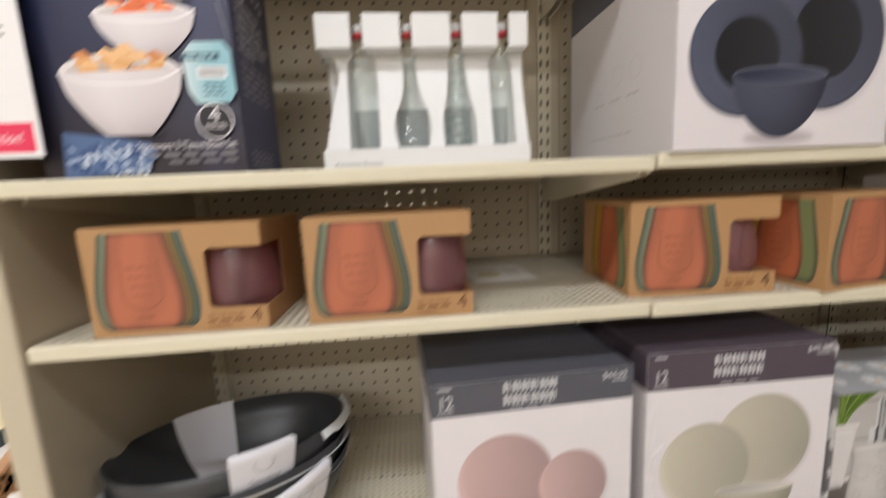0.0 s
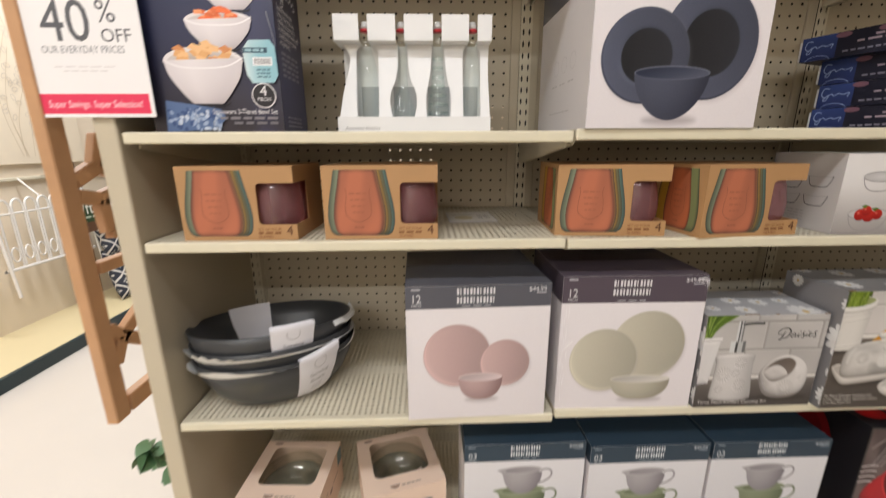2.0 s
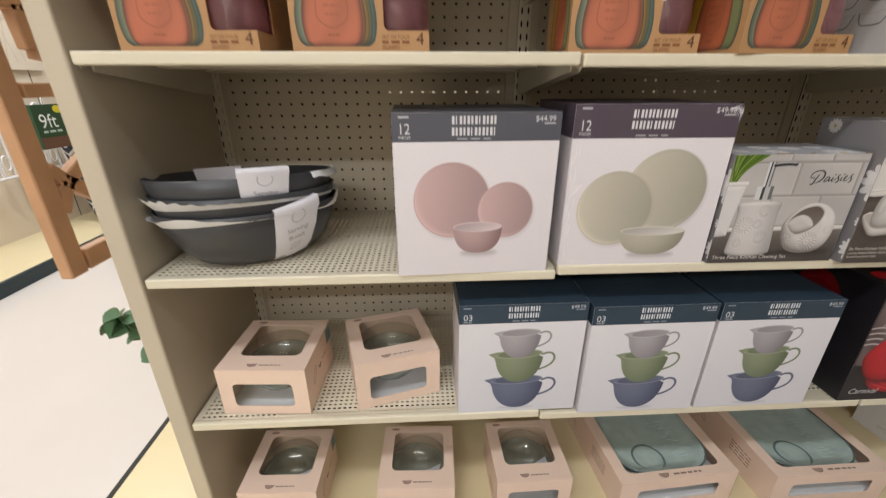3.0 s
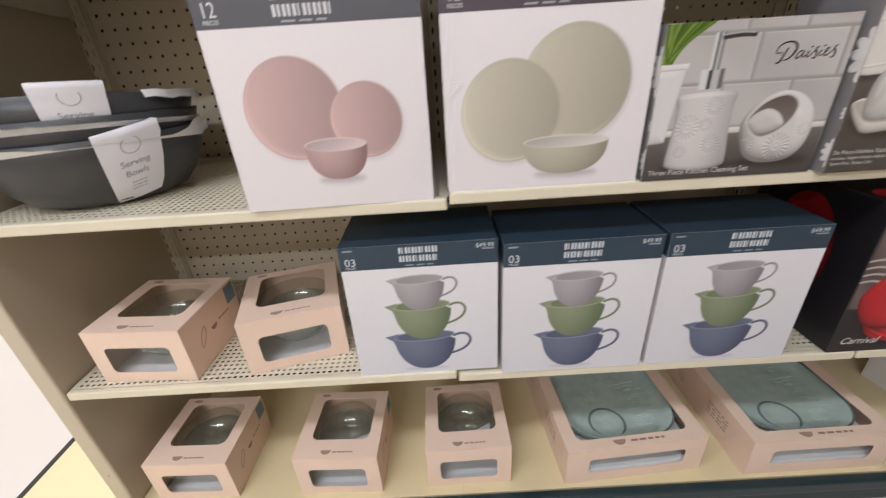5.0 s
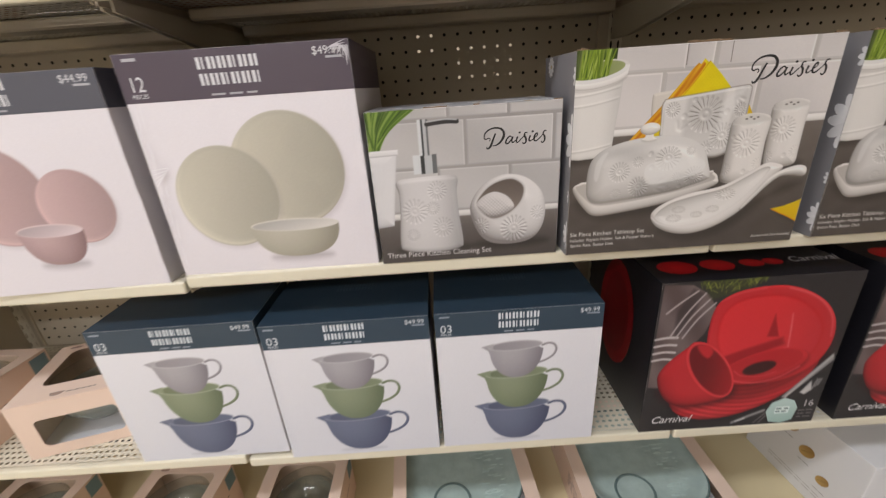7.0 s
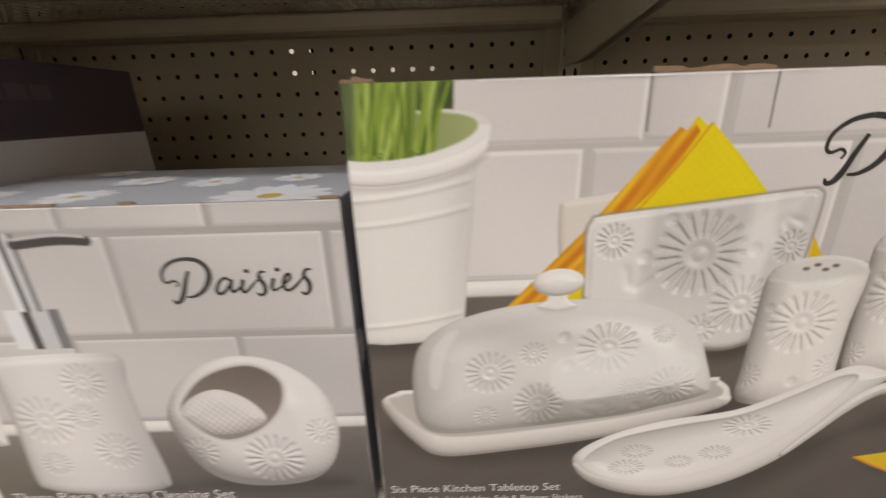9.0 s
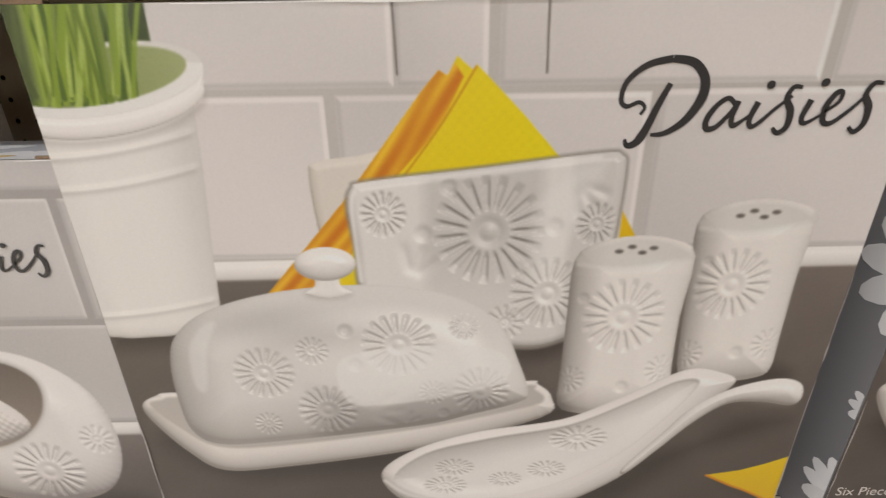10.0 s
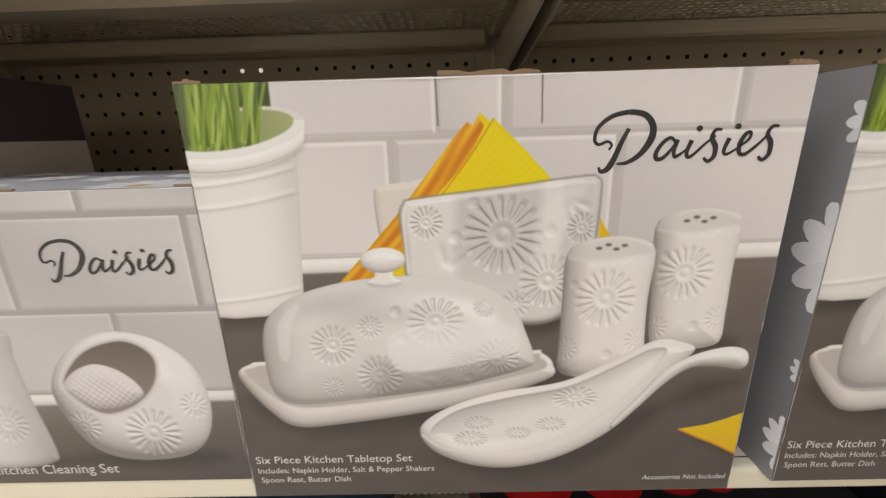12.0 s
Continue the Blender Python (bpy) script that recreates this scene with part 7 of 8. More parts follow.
def window_box(name, label, w, d, h, m, group, top_win, front_win, deep):
    c = thing(name, label, "box", m, group)
    t = 0.0014
    v, f = window_panel(w, h, front_win, 0.010)
    obj("front_panel", v, f, PINK_CARD, c)
    v, f = window_panel(w, d - 0.0006, top_win, 0.016)
    obj("lid", [(x, 0.0006 + z, h + 0.0004 - y) for x, y, z in v], f, PINK_CARD, c, "lid with a clear window")
    for x in (0, w - t):
        part("side_panel", block((x, t, 0), (x + t, d - t, h - t)), PINK_CARD, c)
        part("lining", block((x + (t if x == 0 else -0.0006), t, 0.001), (x + (t + 0.0006 if x == 0 else 0), d - t, h - t - 0.001)), INNER, c)
    part("back_panel", block((0, d - t, 0), (w, d, h - t)), PINK_CARD, c)
    part("lining", block((t, d - t - 0.0008, 0.001), (w - t, d - t - 0.0001, h - t - 0.001)), INNER, c)
    part("floor_panel", block((t, t, 0), (w - t, d - t, t), 0), BASE_CARD, c)
    a0, b0, a1, b1 = top_win
    fm = obj("window_film", [(a0 - 0.004, b0 - 0.004, h - 0.0022), (a1 + 0.004, b0 - 0.004, h - 0.0022), (a1 + 0.004, b1 + 0.004, h - 0.0022), (a0 - 0.004, b1 + 0.004, h - 0.0022)], [(0, 1, 2, 3)], FILM, c, "clear plastic window")
    fm.visible_shadow = False
    a0, b0, a1, b1 = front_win
    fm = obj("window_film", [(a0 - 0.004, 0.0022, b0 - 0.004), (a1 + 0.004, 0.0022, b0 - 0.004), (a1 + 0.004, 0.0022, b1 + 0.004), (a0 - 0.004, 0.0022, b1 + 0.004)], [(0, 1, 2, 3)], FILM, c, "clear plastic window")
    fm.visible_shadow = False
    part("lock_tab", block((w * 0.42, -0.0008, h - 0.004), (w * 0.60, 0.0006, h + 0.0008), 0.0003), PINK_CARD, c)
    worn_edge(c, w, h, round(w * 1000), (158, 112, 84), 0.7)
    # print: a half bowl and unreadable words
    a = Art()
    strip = top_win[1] / w
    y0, q0 = strip * 0.22, min(0.055, strip * 0.50)
    ink = (146, 122, 110)
    low = min(1.0, h / d / 0.61)
    a.poly([(0.38 + q0 * 1.1 * math.cos(radians(q)), y0 + q0 + q0 * math.sin(radians(q))) for q in range(180, 361, 15)], ink)
    for k in range(5):
        a.stroke([(0.38 + q0 * (0.4 * k - 0.8), y0 + q0 * 0.95), (0.38 + q0 * (0.2 * k - 0.4), y0 + q0 * 0.25)], 0.004, (198, 160, 140), 0)
    a.put("printed_emblem", c, (0, 0, h + 0.0004), FX, FY, w, INK_MATT)
    a = Art()
    a.bars(0.46, y0 + q0 * 0.4, 0.24, min(0.018, q0 * 0.4), 5, ink, 6)
    a.put("printed_words", c, (0, 0, h + 0.0004), FX, FY, w, INK_MATT)
    a = Art()
    a.oval(0.16, d / w - 0.055, 0.06, 0.022, (170, 140, 126), 0, 24, 1)
    a.put("printed_stamp", c, (0, 0, h + 0.0004), FX, FY, w, INK_MATT)
    a = Art()
    a.ring(0.28, 0.33 * low, 0.11 * low, 0.035 * low, 0.010 * low, ink, 60, 24)
    a.put("printed_stamp", c, (w, 0, 0), FY, FZ, d, INK_MATT)
    a = Art()
    a.poly([(0.48 + 0.055 * low * math.cos(radians(q)), 0.34 * low + 0.055 * low * math.sin(radians(q))) for q in range(180, 361, 20)], ink)
    a.put("printed_emblem", c, (w, 0, 0), FY, FZ, d, INK_MATT)
    a = Art()
    a.bars(0.58, 0.33 * low, 0.2 * low, 0.02 * low, 4, ink, 2)
    a.put("printed_words", c, (w, 0, 0), FY, FZ, d, INK_MATT)
    a = Art()
    a.rect(0.80, h / d - 0.24 * low, 0.98, h / d - 0.03, (120, 146, 154))
    a.put("printed_label", c, (w, 0, 0), FY, FZ, d, INK_MATT, "blue-grey printed label")
    a = Art()
    for k in range(4):
        a.bars(0.55, 0.22 - 0.03 * k, 0.22, 0.010, 4, ink, 2 + k)
    a.put("printed_words", c, (0, d, 0), (0, -1, 0), FZ, d, INK_MATT)
    a = Art()
    a.ring(0.2, 0.28 * low, 0.11 * low, 0.035 * low, 0.010 * low, ink, -50, 24)
    a.put("printed_stamp", c, (0, d, 0), (0, -1, 0), FZ, d, INK_MATT)
    return c


def bowl_window_box(m):
    w, d, h = .191, .19, .119
    c = window_box("glass_bowl_gift_box", "pale pink windowed box with clear glass bowls inside", w, d, h, m, "boxed glass bowls", (0.030, 0.048, w - 0.026, d - 0.022), (0.030, 0.022, w - 0.032, 0.082), True)
    for k in range(2):
        prof = [(0, 0.0), (0.030, 0.0), (0.050, 0.010), (0.069, 0.034), (0.077, 0.062), (0.0745, 0.0628)]
        part("glass_bowl", lathe(prof, 40, None, (w / 2, d / 2 + 0.004, 0.010 + 0.030 * k)), (SEEDED_GLASS, BOWL_GLASS)[k], c, "clear green-tinted glass bowl", True)
    part("inner_tray", block((0.004, 0.004, 0.0016), (w - 0.004, d - 0.004, 0.008), 0.002), BASE_CARD, c, "white inner tray")
    vs = [(w * 0.52, 0.052, 0.088), (w * 0.80, 0.075, 0.086), (w * 0.82, 0.105, 0.072), (w * 0.58, 0.078, 0.076)]
    obj("paper_slip", vs, [(0, 1, 2, 3)], PAPER, c, "white paper slip")
    return c


wb = bowl_window_box(pose(-.384, .503, S2L, 0, 0, -3))
for m in (pose(-.090, .497, S2L, 0, 0, 15.5), pose(-.402, .488, DECK + 0.0006, 0, 0, -1.5), pose(-.064, .483, DECK + 0.0006, 0, 0, -2), pose(.234, .482, DECK + 0.0006, 0, 0, 1)):
    copy_thing(wb, m)


def tray_box(m):
    w, d, h = .320, .33, .107
    c = window_box("glass_tray_gift_box", "pale pink windowed box with a teal glass dish", w, d, h, m, "boxed glass trays", (0.030, 0.0255, w - 0.032, d - 0.03), (0.052, 0.030, w - 0.045, 0.074), True)
    bm = bmesh.new()
    n = 64
    def loop(s, z):
        out = []
        for k in range(n):
            a1 = 2 * math.pi * k / n
            q = (abs(math.cos(a1)) ** 3.0 + abs(math.sin(a1)) ** 3.0) ** (-1 / 3.0)
            out.append(bm.verts.new((w / 2 + s * q * math.cos(a1), d / 2 + s * q * math.sin(a1), z + 0.0012 * noise.noise((k * 0.7, s * 40, 3)))))
        return out
    loops = [loop(s, z) for s, z in ((0.06, 0.072), (0.10, 0.072), (0.125, 0.076), (0.140, 0.094), (0.137, 0.095), (0.122, 0.080), (0.10, 0.0755), (0.06, 0.0755))]
    for p, q in zip(loops, loops[1:]):
        for k in range(n):
            bm.faces.new((p[k], p[(k + 1) % n], q[(k + 1) % n], q[k]))
    bm.faces.new(loops[0]), bm.faces.new(loops[-1])
    part("glass_dish", bm, TRAY_GLASS, c, "teal textured glass dish", True)
    rim = []
    for k in range(n + 1):
        a1 = 2 * math.pi * k / n
        q = (abs(math.cos(a1)) ** 3.0 + abs(math.sin(a1)) ** 3.0) ** (-1 / 3.0)
        rim.append((w / 2 + 0.1395 * q * math.cos(a1), d / 2 + 0.1395 * q * math.sin(a1), 0.0945))
    tube("rim_edge", rim, 0.0022, DISH_EDGE, c)
    # reeded marks pressed along one edge
    rng = random.Random(8)
    reeds = bmesh.new()
    for k in range(46):
        x, y = w / 2 + rng.uniform(0.045, 0.105), rng.uniform(0.07, d - 0.07)
        half = rng.uniform(0.004, 0.012)
        block((x - half, y - 0.0008, 0.0752), (x + half, y + 0.0008, 0.0772), 0.0006, reeds)
    tagged(part("reeded_marks", reeds, TRAY_GLASS, c, "raised marks in the glass"), kind="stuff")
    ring = bmesh.new()
    for k in range(36):
        a1 = 2 * math.pi * k / 36
        for r, z in ((0.038, 0.0765), (0.041, 0.0785), (0.044, 0.0765)):
            ring.verts.new((w * 0.41 + r * math.cos(a1), 0.088 + r * math.sin(a1), z))
    ring.verts.ensure_lookup_table()
    for k in range(36):
        j = (k + 1) % 36
        for q in range(2):
            ring.faces.new((ring.verts[3 * k + q], ring.verts[3 * j + q], ring.verts[3 * j + q + 1], ring.verts[3 * k + q + 1]))
    part("foot_ring", ring, DISH_EDGE, c, "darker ring in the glass", True)
    part("inner_tray", block((0.004, 0.004, 0.0016), (w - 0.004, d - 0.004, 0.030), 0.004), BASE_CARD, c, "white inner tray")
    part("support", block((0.02, 0.05, 0.030), (w - 0.02, d - 0.02, 0.070), 0.006), BASE_CARD, c, "white inner tray")
    return c


tb = tray_box(pose(.546, .470, DECK + 0.0006, 0, 0, 3.8))
copy_thing(tb, pose(.952, .470, DECK + 0.0006, 0, 0, 0.6))

# -- white box with gold leaves on the base deck --
w, d, h = .30, .26, .205
lb = carton("leaf_bowl_box", "white box printed with three gold leaf shapes", w, d, h, pose(1.498, .482, DECK + 0.0006, 0, 0, 4), WHITE_CARD)
a = Art()
for k, (u, v, r) in enumerate(((0.36, 0.57, 0.085), (0.55, 0.44, 0.075), (0.73, 0.30, 0.06))):
    a.oval(u, v, r, r * 0.72, lambda q, x, y: mixc((196, 160, 96), (158, 122, 66), 0.4 + 0.5 * x), 40, 28)
    a.stroke([(u - r * 0.6, v - r * 0.4), (u + r * 0.6, v + r * 0.4)], 0.004, (138, 104, 54), 0)
    a.bars(u - 0.05, v - 0.12, 0.1, 0.008, 2, (176, 172, 170), k)
for k in range(2):
    a.bars(0.25, 0.13 - 0.03 * k, 0.5, 0.008, 6, (190, 186, 184), k)
face(a, lb, "printed_side", "left", w, d, h)

# -- paper sale sign at the end panel --
w, h = .177, .275
sg = thing("sale_sign", "white paper sale sign with a red stripe", "sign", pose(-.5525, .466, 1.4105))
part("paper", block((0, 0, 0), (w, 0.0012, h)), PAPER, sg)
part("holder", block((w * 0.45, 0.0012, 0.10), (w * 0.60, 0.006, 0.20)), CREAM, sg, "cream sign holder")
a = Art()
a.rect(0.0, 0.0, 1, h / w, (236, 232, 232))
a.rect(0.005, 0.03, 0.965, 0.20, (226, 58, 92))
a.text(0.485, 0.085, 0.085, "Super Savings. Super Selection!", (244, 216, 222), 0.1, "CENTER", 0.78)
grey = (92, 92, 96)
a.text(0.15, 0.63, 0.47, "40", grey, squeeze=0.92)
a.text(0.635, 0.78, 0.25, "%", grey)
a.text(0.645, 0.625, 0.150, "OFF", grey)
a.text(0.12, 0.535, 0.084, "OUR EVERYDAY PRICES", (128, 128, 132), squeeze=0.80)
for k in range(2):
    a.bars(0.2 + 0.07 * k, 0.42 - 0.035 * k, 0.52 - 0.14 * k, 0.008, 5, (212, 206, 206), 3)
a.put("printed_front", sg, (0, 0, 0), FX, FZ, w, INK_MATT)

# -- leaflet left on the shelf --
lf = thing("leaflet", "small clear and white leaflet lying flat on the shelf", "leaflet", pose(.108, .634, S4 + 0.0012, 0, 0, 2))
part("sheet", block((0, 0, 0), (.108, .135, .0008)), PAPER, lf)
a = Art()
a.rect(0.02, 0.02, 0.98, 1.22, (228, 224, 216))
a.oval(0.34, 0.50, 0.20, 0.20, (206, 194, 158), 0, 24, 1)
a.rect(0.12, 0.78, 0.56, 0.90, (206, 202, 192))
for k in range(5):
    a.bars(0.65, 0.8 - 0.1 * k, 0.25, 0.03, 2, (150, 148, 146), k)
a.put("printed_front", lf, (0, 0, 0.0008), FX, FY, .108, INK_MATT)

# ---- round the end of the shelving ----
lattice = thing("lattice_frame", "orange-brown wooden lattice frame hung on the shelving end", "wall decor", pose(-.572, .462, .838))
FW, FH, ft = .42, 1.15, .022


def bar(p, q, w, name="slat"):
    """A flat wooden bar from p to q in the frame's own plane (depth, height)."""
    dy, dz = q[0] - p[0], q[1] - p[1]
    n = math.hypot(dy, dz)
    bm = block((0.002 if name == "slat" else 0, -w / 2, 0), (ft - (0.002 if name == "slat" else 0), w / 2, n), 0.002)
    ob = part(name, bm, WOOD, lattice)
    ob.matrix_local = Matrix.Translation((0, p[0], p[1])) @ Euler((math.atan2(-dy, dz), 0, 0)).to_matrix().to_4x4()


bar((0.018, 0), (0.018, FH), 0.036, "stile")
bar((FW - 0.021, 0), (FW - 0.021, FH), 0.036, "stile")
bar((0.042, 0.02), (FW - 0.042, 0.02), 0.038, "rail")
bar((0.042, 0.307), (FW - 0.042, 0.307), 0.022, "rail")
bar((0.042, FH - 0.02), (FW - 0.042, FH - 0.02), 0.038, "rail")
KNOT_LOW = (((0.036, 0.186), (0.064, 0.159)), ((0.064, 0.159), (0.133, 0.196)), ((0.064, 0.159), (0.133, 0.115)), ((0.064, 0.159), (0.036, 0.112)))
KNOT_HIGH = (((0.036, 0.442), (0.086, 0.431)), ((0.086, 0.431), (0.091, 0.367)), ((0.091, 0.367), (0.133, 0.361)), ((0.086, 0.431), (0.133, 0.442)), ((0.111, 0.549), (0.090, 0.491)), ((0.090, 0.491), (0.036, 0.468)), ((0.090, 0.491), (0.133, 0.478)))
for across in (0.0, 0.115, 0.230):
    for p, q in KNOT_LOW + KNOT_HIGH:
        bar((p[0] + across, p[1]), (q[0] + across, q[1]), 0.026)
    for p, q in KNOT_HIGH:
        bar((p[0] + across, p[1] + 0.27), (q[0] + across, q[1] + 0.27), 0.026)

# leafy plant whose sprig shows past the end panel
LEAF = material("waxy_green_leaf", (0.10, 0.19, 0.09), 0.4, vary=0.4, scale=25)
POT = material("grey_plastic_pot", (0.25, 0.25, 0.24), 0.5)
plant = thing("potted_plant", "small green leafy plant in a grey pot", "plant", pose(-.62, .80, 0.0))
part("pot", lathe([(0, 0), (0.07, 0), (0.09, 0.16), (0.083, 0.16), (0.07, 0.13), (0, 0.13)], 28), POT, plant)
stem = bpy.data.curves.new("stem", "CURVE")
stem.dimensions, stem.bevel_depth = "3D", 0.004
sp = stem.splines.new("POLY")
path = [(0, 0, 0.13), (0.0, -0.06, 0.38), (0.02, -0.16, 0.60), (0.045, -0.24, 0.69), (0.055, -0.265, 0.71)]
sp.points.add(len(path) - 1)
for p, q in zip(sp.points, path):
    p.co = (*q, 1)
stem.materials.append(LEAF)
so = new("stem", stem)
so.parent = plant
rng = random.Random(12)
for k in range(26):
    i = rng.randint(2, 4)
    base = Vector(path[i]).lerp(Vector(path[i - 1]), rng.random() * 0.9)
    ln, wd = rng.uniform(0.035, 0.055), rng.uniform(0.016, 0.022)
    vs, fs = [], []
    for j in range(6):
        s = j / 5
        half = wd * math.sin(math.pi * min(0.98, s * 0.95 + 0.04)) ** 0.8
        for e in (-1, 0, 1):
            vs.append((e * half, s * ln, -0.006 * s * s + 0.003 * abs(e)))
    for j in range(5):
        for e in range(2):
            p = 3 * j + e
            fs.append((p, p + 1, p + 4, p + 3))
    lo = obj("leaf", vs, fs, LEAF, plant, "", True)
    lo.matrix_local = Matrix.Translation(base) @ Euler((rng.uniform(-1.2, 0.6), rng.uniform(-0.8, 0.8), rng.uniform(0.4, 2.9) + (3.14 if k % 3 == 0 else 0))).to_matrix().to_4x4()

# ---- far display along the side wall ----
far = thing("far_display", "cream wall display with a dark green plinth", "display", kind="structure")
part("kick_plate", block((-2.42, -1.0, 0), (-2.39, 5.9, 0.085), 0.003), KICK, far, "dark green plinth")
part("deck", block((-2.95, -1.0, 0.0), (-2.42, 5.9, 0.083), 0), bpy.data.materials["yellow_cream_deck_paint"], far, "cream deck")
part("back_wall", block((-3.05, -1.0, 0), (-2.95, 5.9, 2.6)), WALL, far, "cream wall panel")
part("rail", block((-2.95, -0.9, 1.135), (-2.92, 5.8, 1.16), 0.004), CREAM, far, "cream rail")
for yy in (2.2, 3.3, 4.4):
    part("panel_joint", block((-2.9505, yy, 0.09), (-2.9485, yy + 0.006, 2.5)), DARK, far)

canvas = thing("botanical_print", "cream canvas print with faint grey flower stems", "picture", pose(-2.945, 2.30, 1.25, 0, 0, 90))
part("canvas", block((0, -0.0, 0), (1.1, 0.025, 1.2), 0.003), material("cream_canvas", (0.76, 0.66, 0.52), 0.7, vary=0.04), canvas).matrix_local = pose(0, -0.026, 0)
a = Art()
rng = random.Random(5)
for k in range(16):
    u = rng.uniform(0.1, 0.9)
    q = rng.uniform(0.4, 0.95)
    a.stroke([(u, 0.05), (u + rng.uniform(-0.08, 0.08), q * 0.5), (u + rng.uniform(-0.15, 0.15), q)], 0.004, (206, 190, 166), 10)
    for j in range(5):
        a.ring(u + rng.uniform(-0.12, 0.12), rng.uniform(0.2, 0.95), 0.02, 0.012, 0.004, (204, 192, 178), rng.uniform(0, 180), 12)
a.put("printed_front", canvas, (0, -0.026, 0), FX, FZ, 1.1, INK_MATT)

# rack of clear and white shaped frames on hooks
ACRYL = material("frosted_white_acrylic", (0.78, 0.74, 0.70), 0.25, vary=0.05)
rack = thing("acrylic_rack", "white frosted acrylic scroll rack hung at the wall", "rack", pose(-2.80, 2.42, 0.53))


for k in range(7):
    y = 0.05 + 0.095 * k
    pts = [(0, y, 0.02), (0, y, 0.44)] + [(0, y + 0.04 - 0.04 * math.cos(radians(q)), 0.44 + 0.055 * math.sin(radians(q))) for q in range(0, 181, 20)] + [(0, y + 0.08, 0.02)]
    tube("loop", pts, 0.008, ACRYL, rack)
    tube("scroll", [(0.004, y + 0.04 + 0.028 * math.cos(radians(q)), 0.12 + 0.05 * math.sin(radians(q))) for q in range(0, 361, 30)], 0.006, ACRYL, rack)
tube("cross_bar", [(0, 0.0, 0.02), (0, 0.73, 0.02)], 0.012, ACRYL, rack)
tube("cross_bar", [(0, 0.0, 0.40), (0, 0.73, 0.40)], 0.008, ACRYL, rack)
for y in (0.0, 0.73):
    tube("leg", [(0, y, 0.52), (0.05, y, -0.16)], 0.011, ACRYL, rack)
tube("hanger", [(-0.12, 0.36, 0.62), (0, 0.36, 0.50)], 0.006, ACRYL, rack)


def diamond_cloth(name, ground, line):
    m = material(name, ground, 0.8)
    t = m.node_tree
    b = t.nodes["Principled BSDF"]
    co, sep = t.nodes.new("ShaderNodeTexCoord"), t.nodes.new("ShaderNodeSeparateXYZ")
    t.links.new(co.outputs["Object"], sep.inputs[0])

    def math_node(op, a0, b0):
        n0 = t.nodes.new("ShaderNodeMath")
        n0.operation = op
        for i, q in enumerate((a0, b0)):
            if isinstance(q, (int, float)):
                n0.inputs[i].default_value = q
            else:
                t.links.new(q, n0.inputs[i])
        return n0.outputs[0]
    fs = []
    for op in ("ADD", "SUBTRACT"):
        s0 = math_node(op, math_node("MULTIPLY", sep.outputs["Y"], 9.0), math_node("MULTIPLY", sep.outputs["Z"], 7.0))
        fs.append(math_node("ABSOLUTE", math_node("SUBTRACT", math_node("FRACT", s0, 0), 0.5), 0))
    near = math_node("MINIMUM", fs[0], fs[1])
    far0 = math_node("MAXIMUM", fs[0], fs[1])
    lines = math_node("MAXIMUM", math_node("LESS_THAN", near, 0.07), math_node("MULTIPLY", math_node("GREATER_THAN", math_node("MINIMUM", fs[0], fs[1]), 0.33), math_node("LESS_THAN", far0, 0.46)))
    mix = t.nodes.new("ShaderNodeMix")
    mix.data_type = "RGBA"
    mix.inputs["A"].default_value, mix.inputs["B"].default_value = (*ground, 1), (*line, 1)
    t.links.new(lines, mix.inputs["Factor"])
    t.links.new(mix.outputs["Result"], b.inputs["Base Color"])
    return m


CLOTH = diamond_cloth("navy_diamond_cloth", (0.03, 0.035, 0.055), (0.62, 0.60, 0.58))


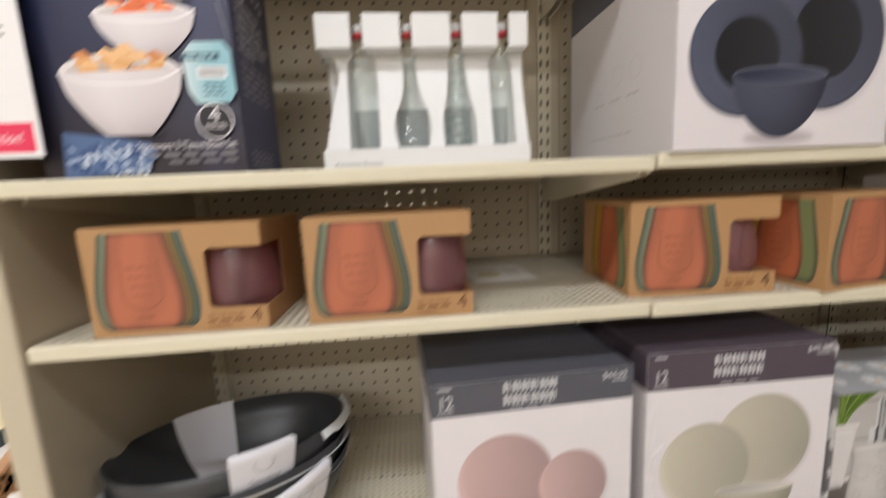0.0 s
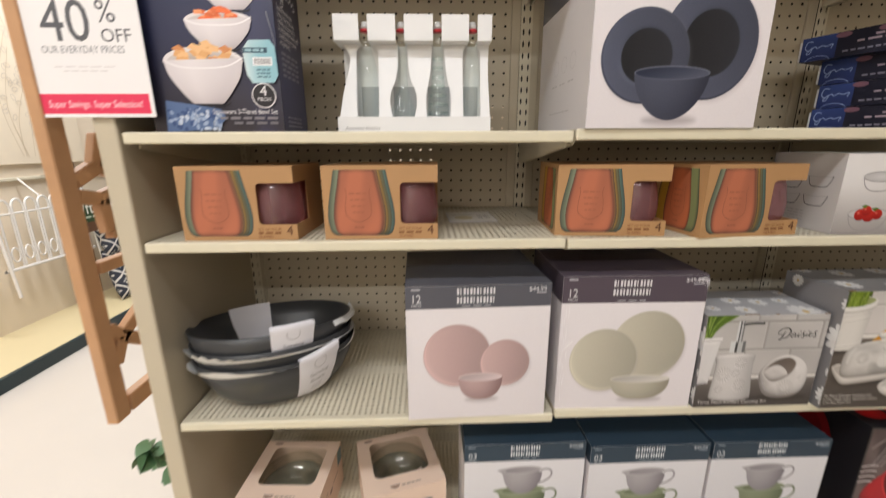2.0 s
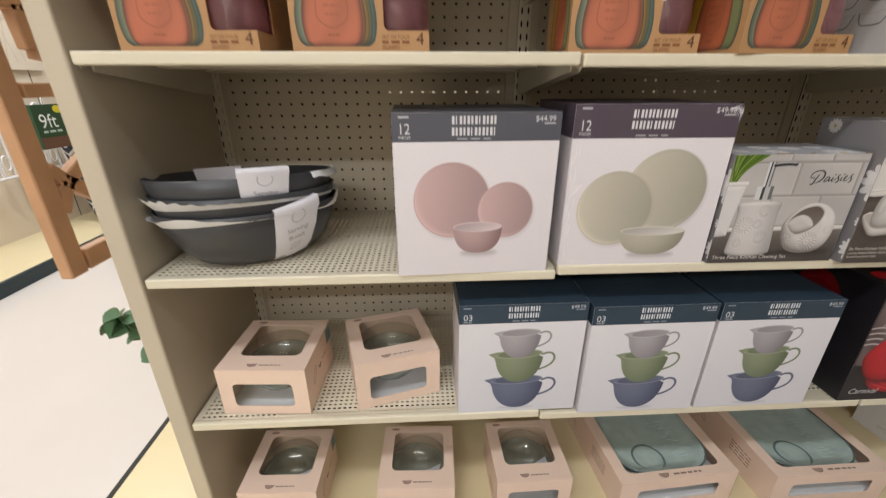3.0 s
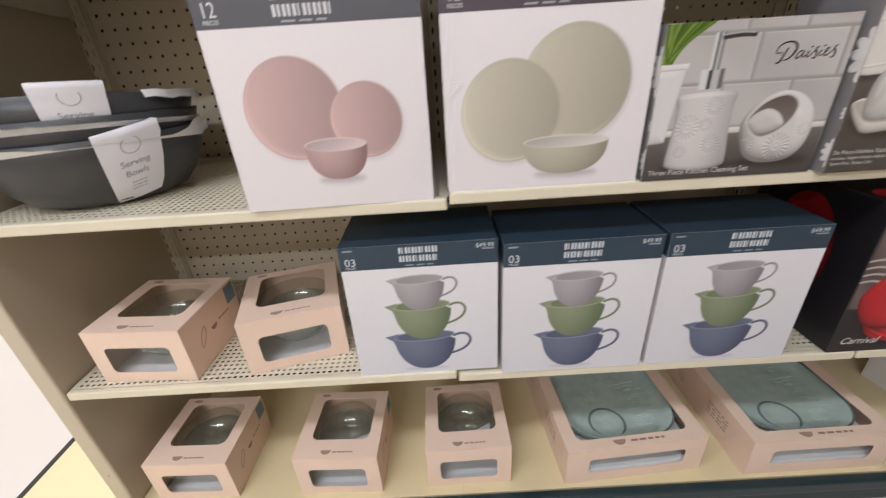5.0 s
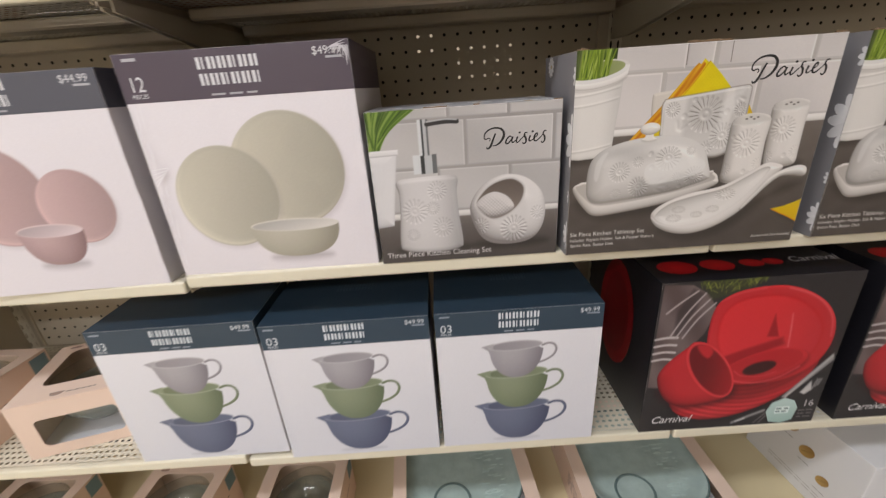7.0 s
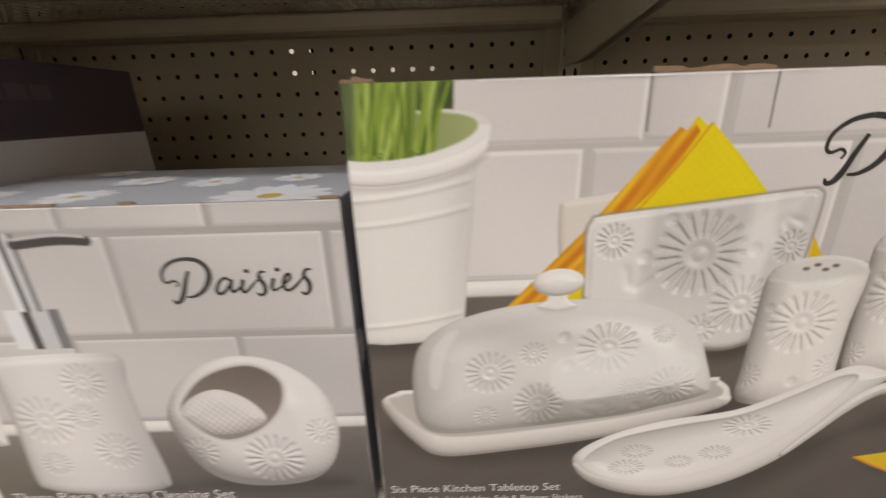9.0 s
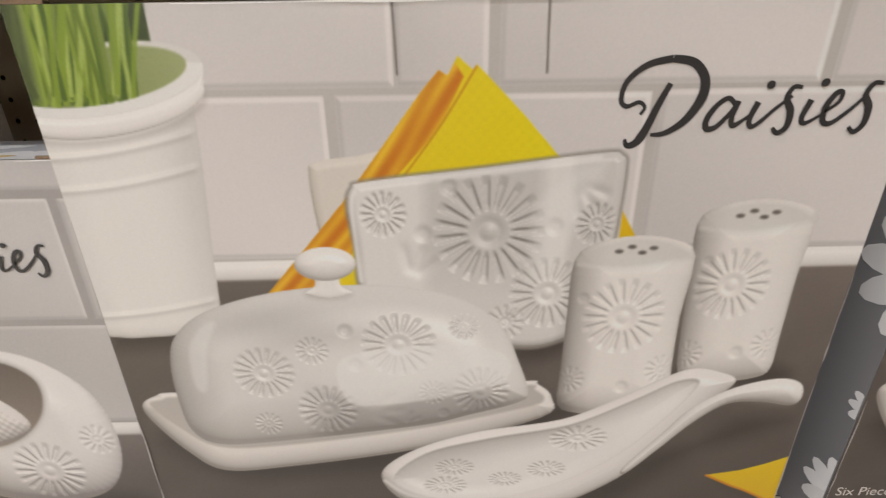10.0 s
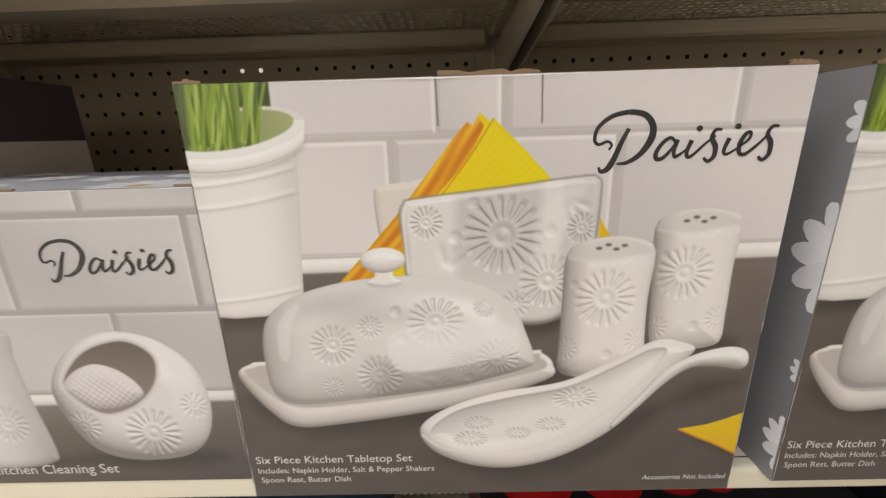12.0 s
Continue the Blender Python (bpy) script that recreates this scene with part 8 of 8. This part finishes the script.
def cushion(m, s, mat, label):
    bm = bmesh.new()
    n = 14
    grid = {}
    for side in (1, -1):
        for i in range(n + 1):
            for j in range(n + 1):
                u, v = i / n * 2 - 1, j / n * 2 - 1
                puff = (max(0, 1 - u ** 4) * max(0, 1 - v ** 4)) ** 0.6
                grid[side, i, j] = bm.verts.new((side * 0.08 * puff, u * s * (1 - 0.05 * (1 - v * v)), v * s * (1 - 0.05 * (1 - u * u))))
        for i in range(n):
            for j in range(n):
                bm.faces.new((grid[side, i, j], grid[side, i + 1, j], grid[side, i + 1, j + 1], grid[side, i, j + 1]))
    bmesh.ops.remove_doubles(bm, verts=bm.verts, dist=0.0005)
    c = thing("cushion", label, "cushion", m, "patterned cushions")
    part("cover", bm, mat, c, "", True)
    return c


DARKCLOTH = material("dark_grey_cloth", (0.04, 0.045, 0.045), 0.9)
cushion(pose(-2.66, 3.30, 0.083 + 0.22, 0, -12, 0), 0.225, CLOTH, "navy cushion with white diamond lattice")
cushion(pose(-2.70, 3.30, 0.083 + 0.62, 0, -12, 0), 0.225, CLOTH, "navy cushion with white diamond lattice")
cushion(pose(-2.52, 3.72, 0.083 + 0.21, 0, -14, 0), 0.215, DARKCLOTH, "dark grey plain cushion")
cushion(pose(-2.70, 3.72, 0.083 + 0.66, 0, -12, 0), 0.24, CLOTH, "navy cushion with white diamond lattice")
cushion(pose(-2.72, 4.25, 0.083 + 0.25, 0, -12, 0), 0.24, CLOTH, "navy cushion with white diamond lattice")
cushion(pose(-2.74, 4.25, 0.083 + 0.72, 0, -12, 0), 0.24, DARKCLOTH, "dark grey plain cushion")

pk = carton("hose_packet", "green packet hanging from the display rail", .26, .03, .30, pose(-2.62, 2.83, 0.72, 0, 0, 90), material("dark_green_packet", (0.02, 0.07, 0.03), 0.4), "packet")
a = Art()
a.rect(0, 0, 1, 1.15, (38, 66, 40))
a.rect(0, 0, 1, 0.30, (96, 66, 48))
a.oval(0.8, 1.02, 0.14, 0.10, (206, 190, 40), 0, 24, 1)
a.text(0.12, 0.55, 0.52, "9ft", (226, 228, 222))
a.bars(0.15, 0.42, 0.6, 0.06, 3, (176, 190, 176), 3)
face(a, pk, "printed_front", "front", .26, .03, .30)
tube("hook", [(0.13, 0.015, 0.30), (0.13, 0.015, 0.36), (0.13, 0.20, 0.44), (0.13, 0.30, 0.44)], 0.003, WIRE, pk)
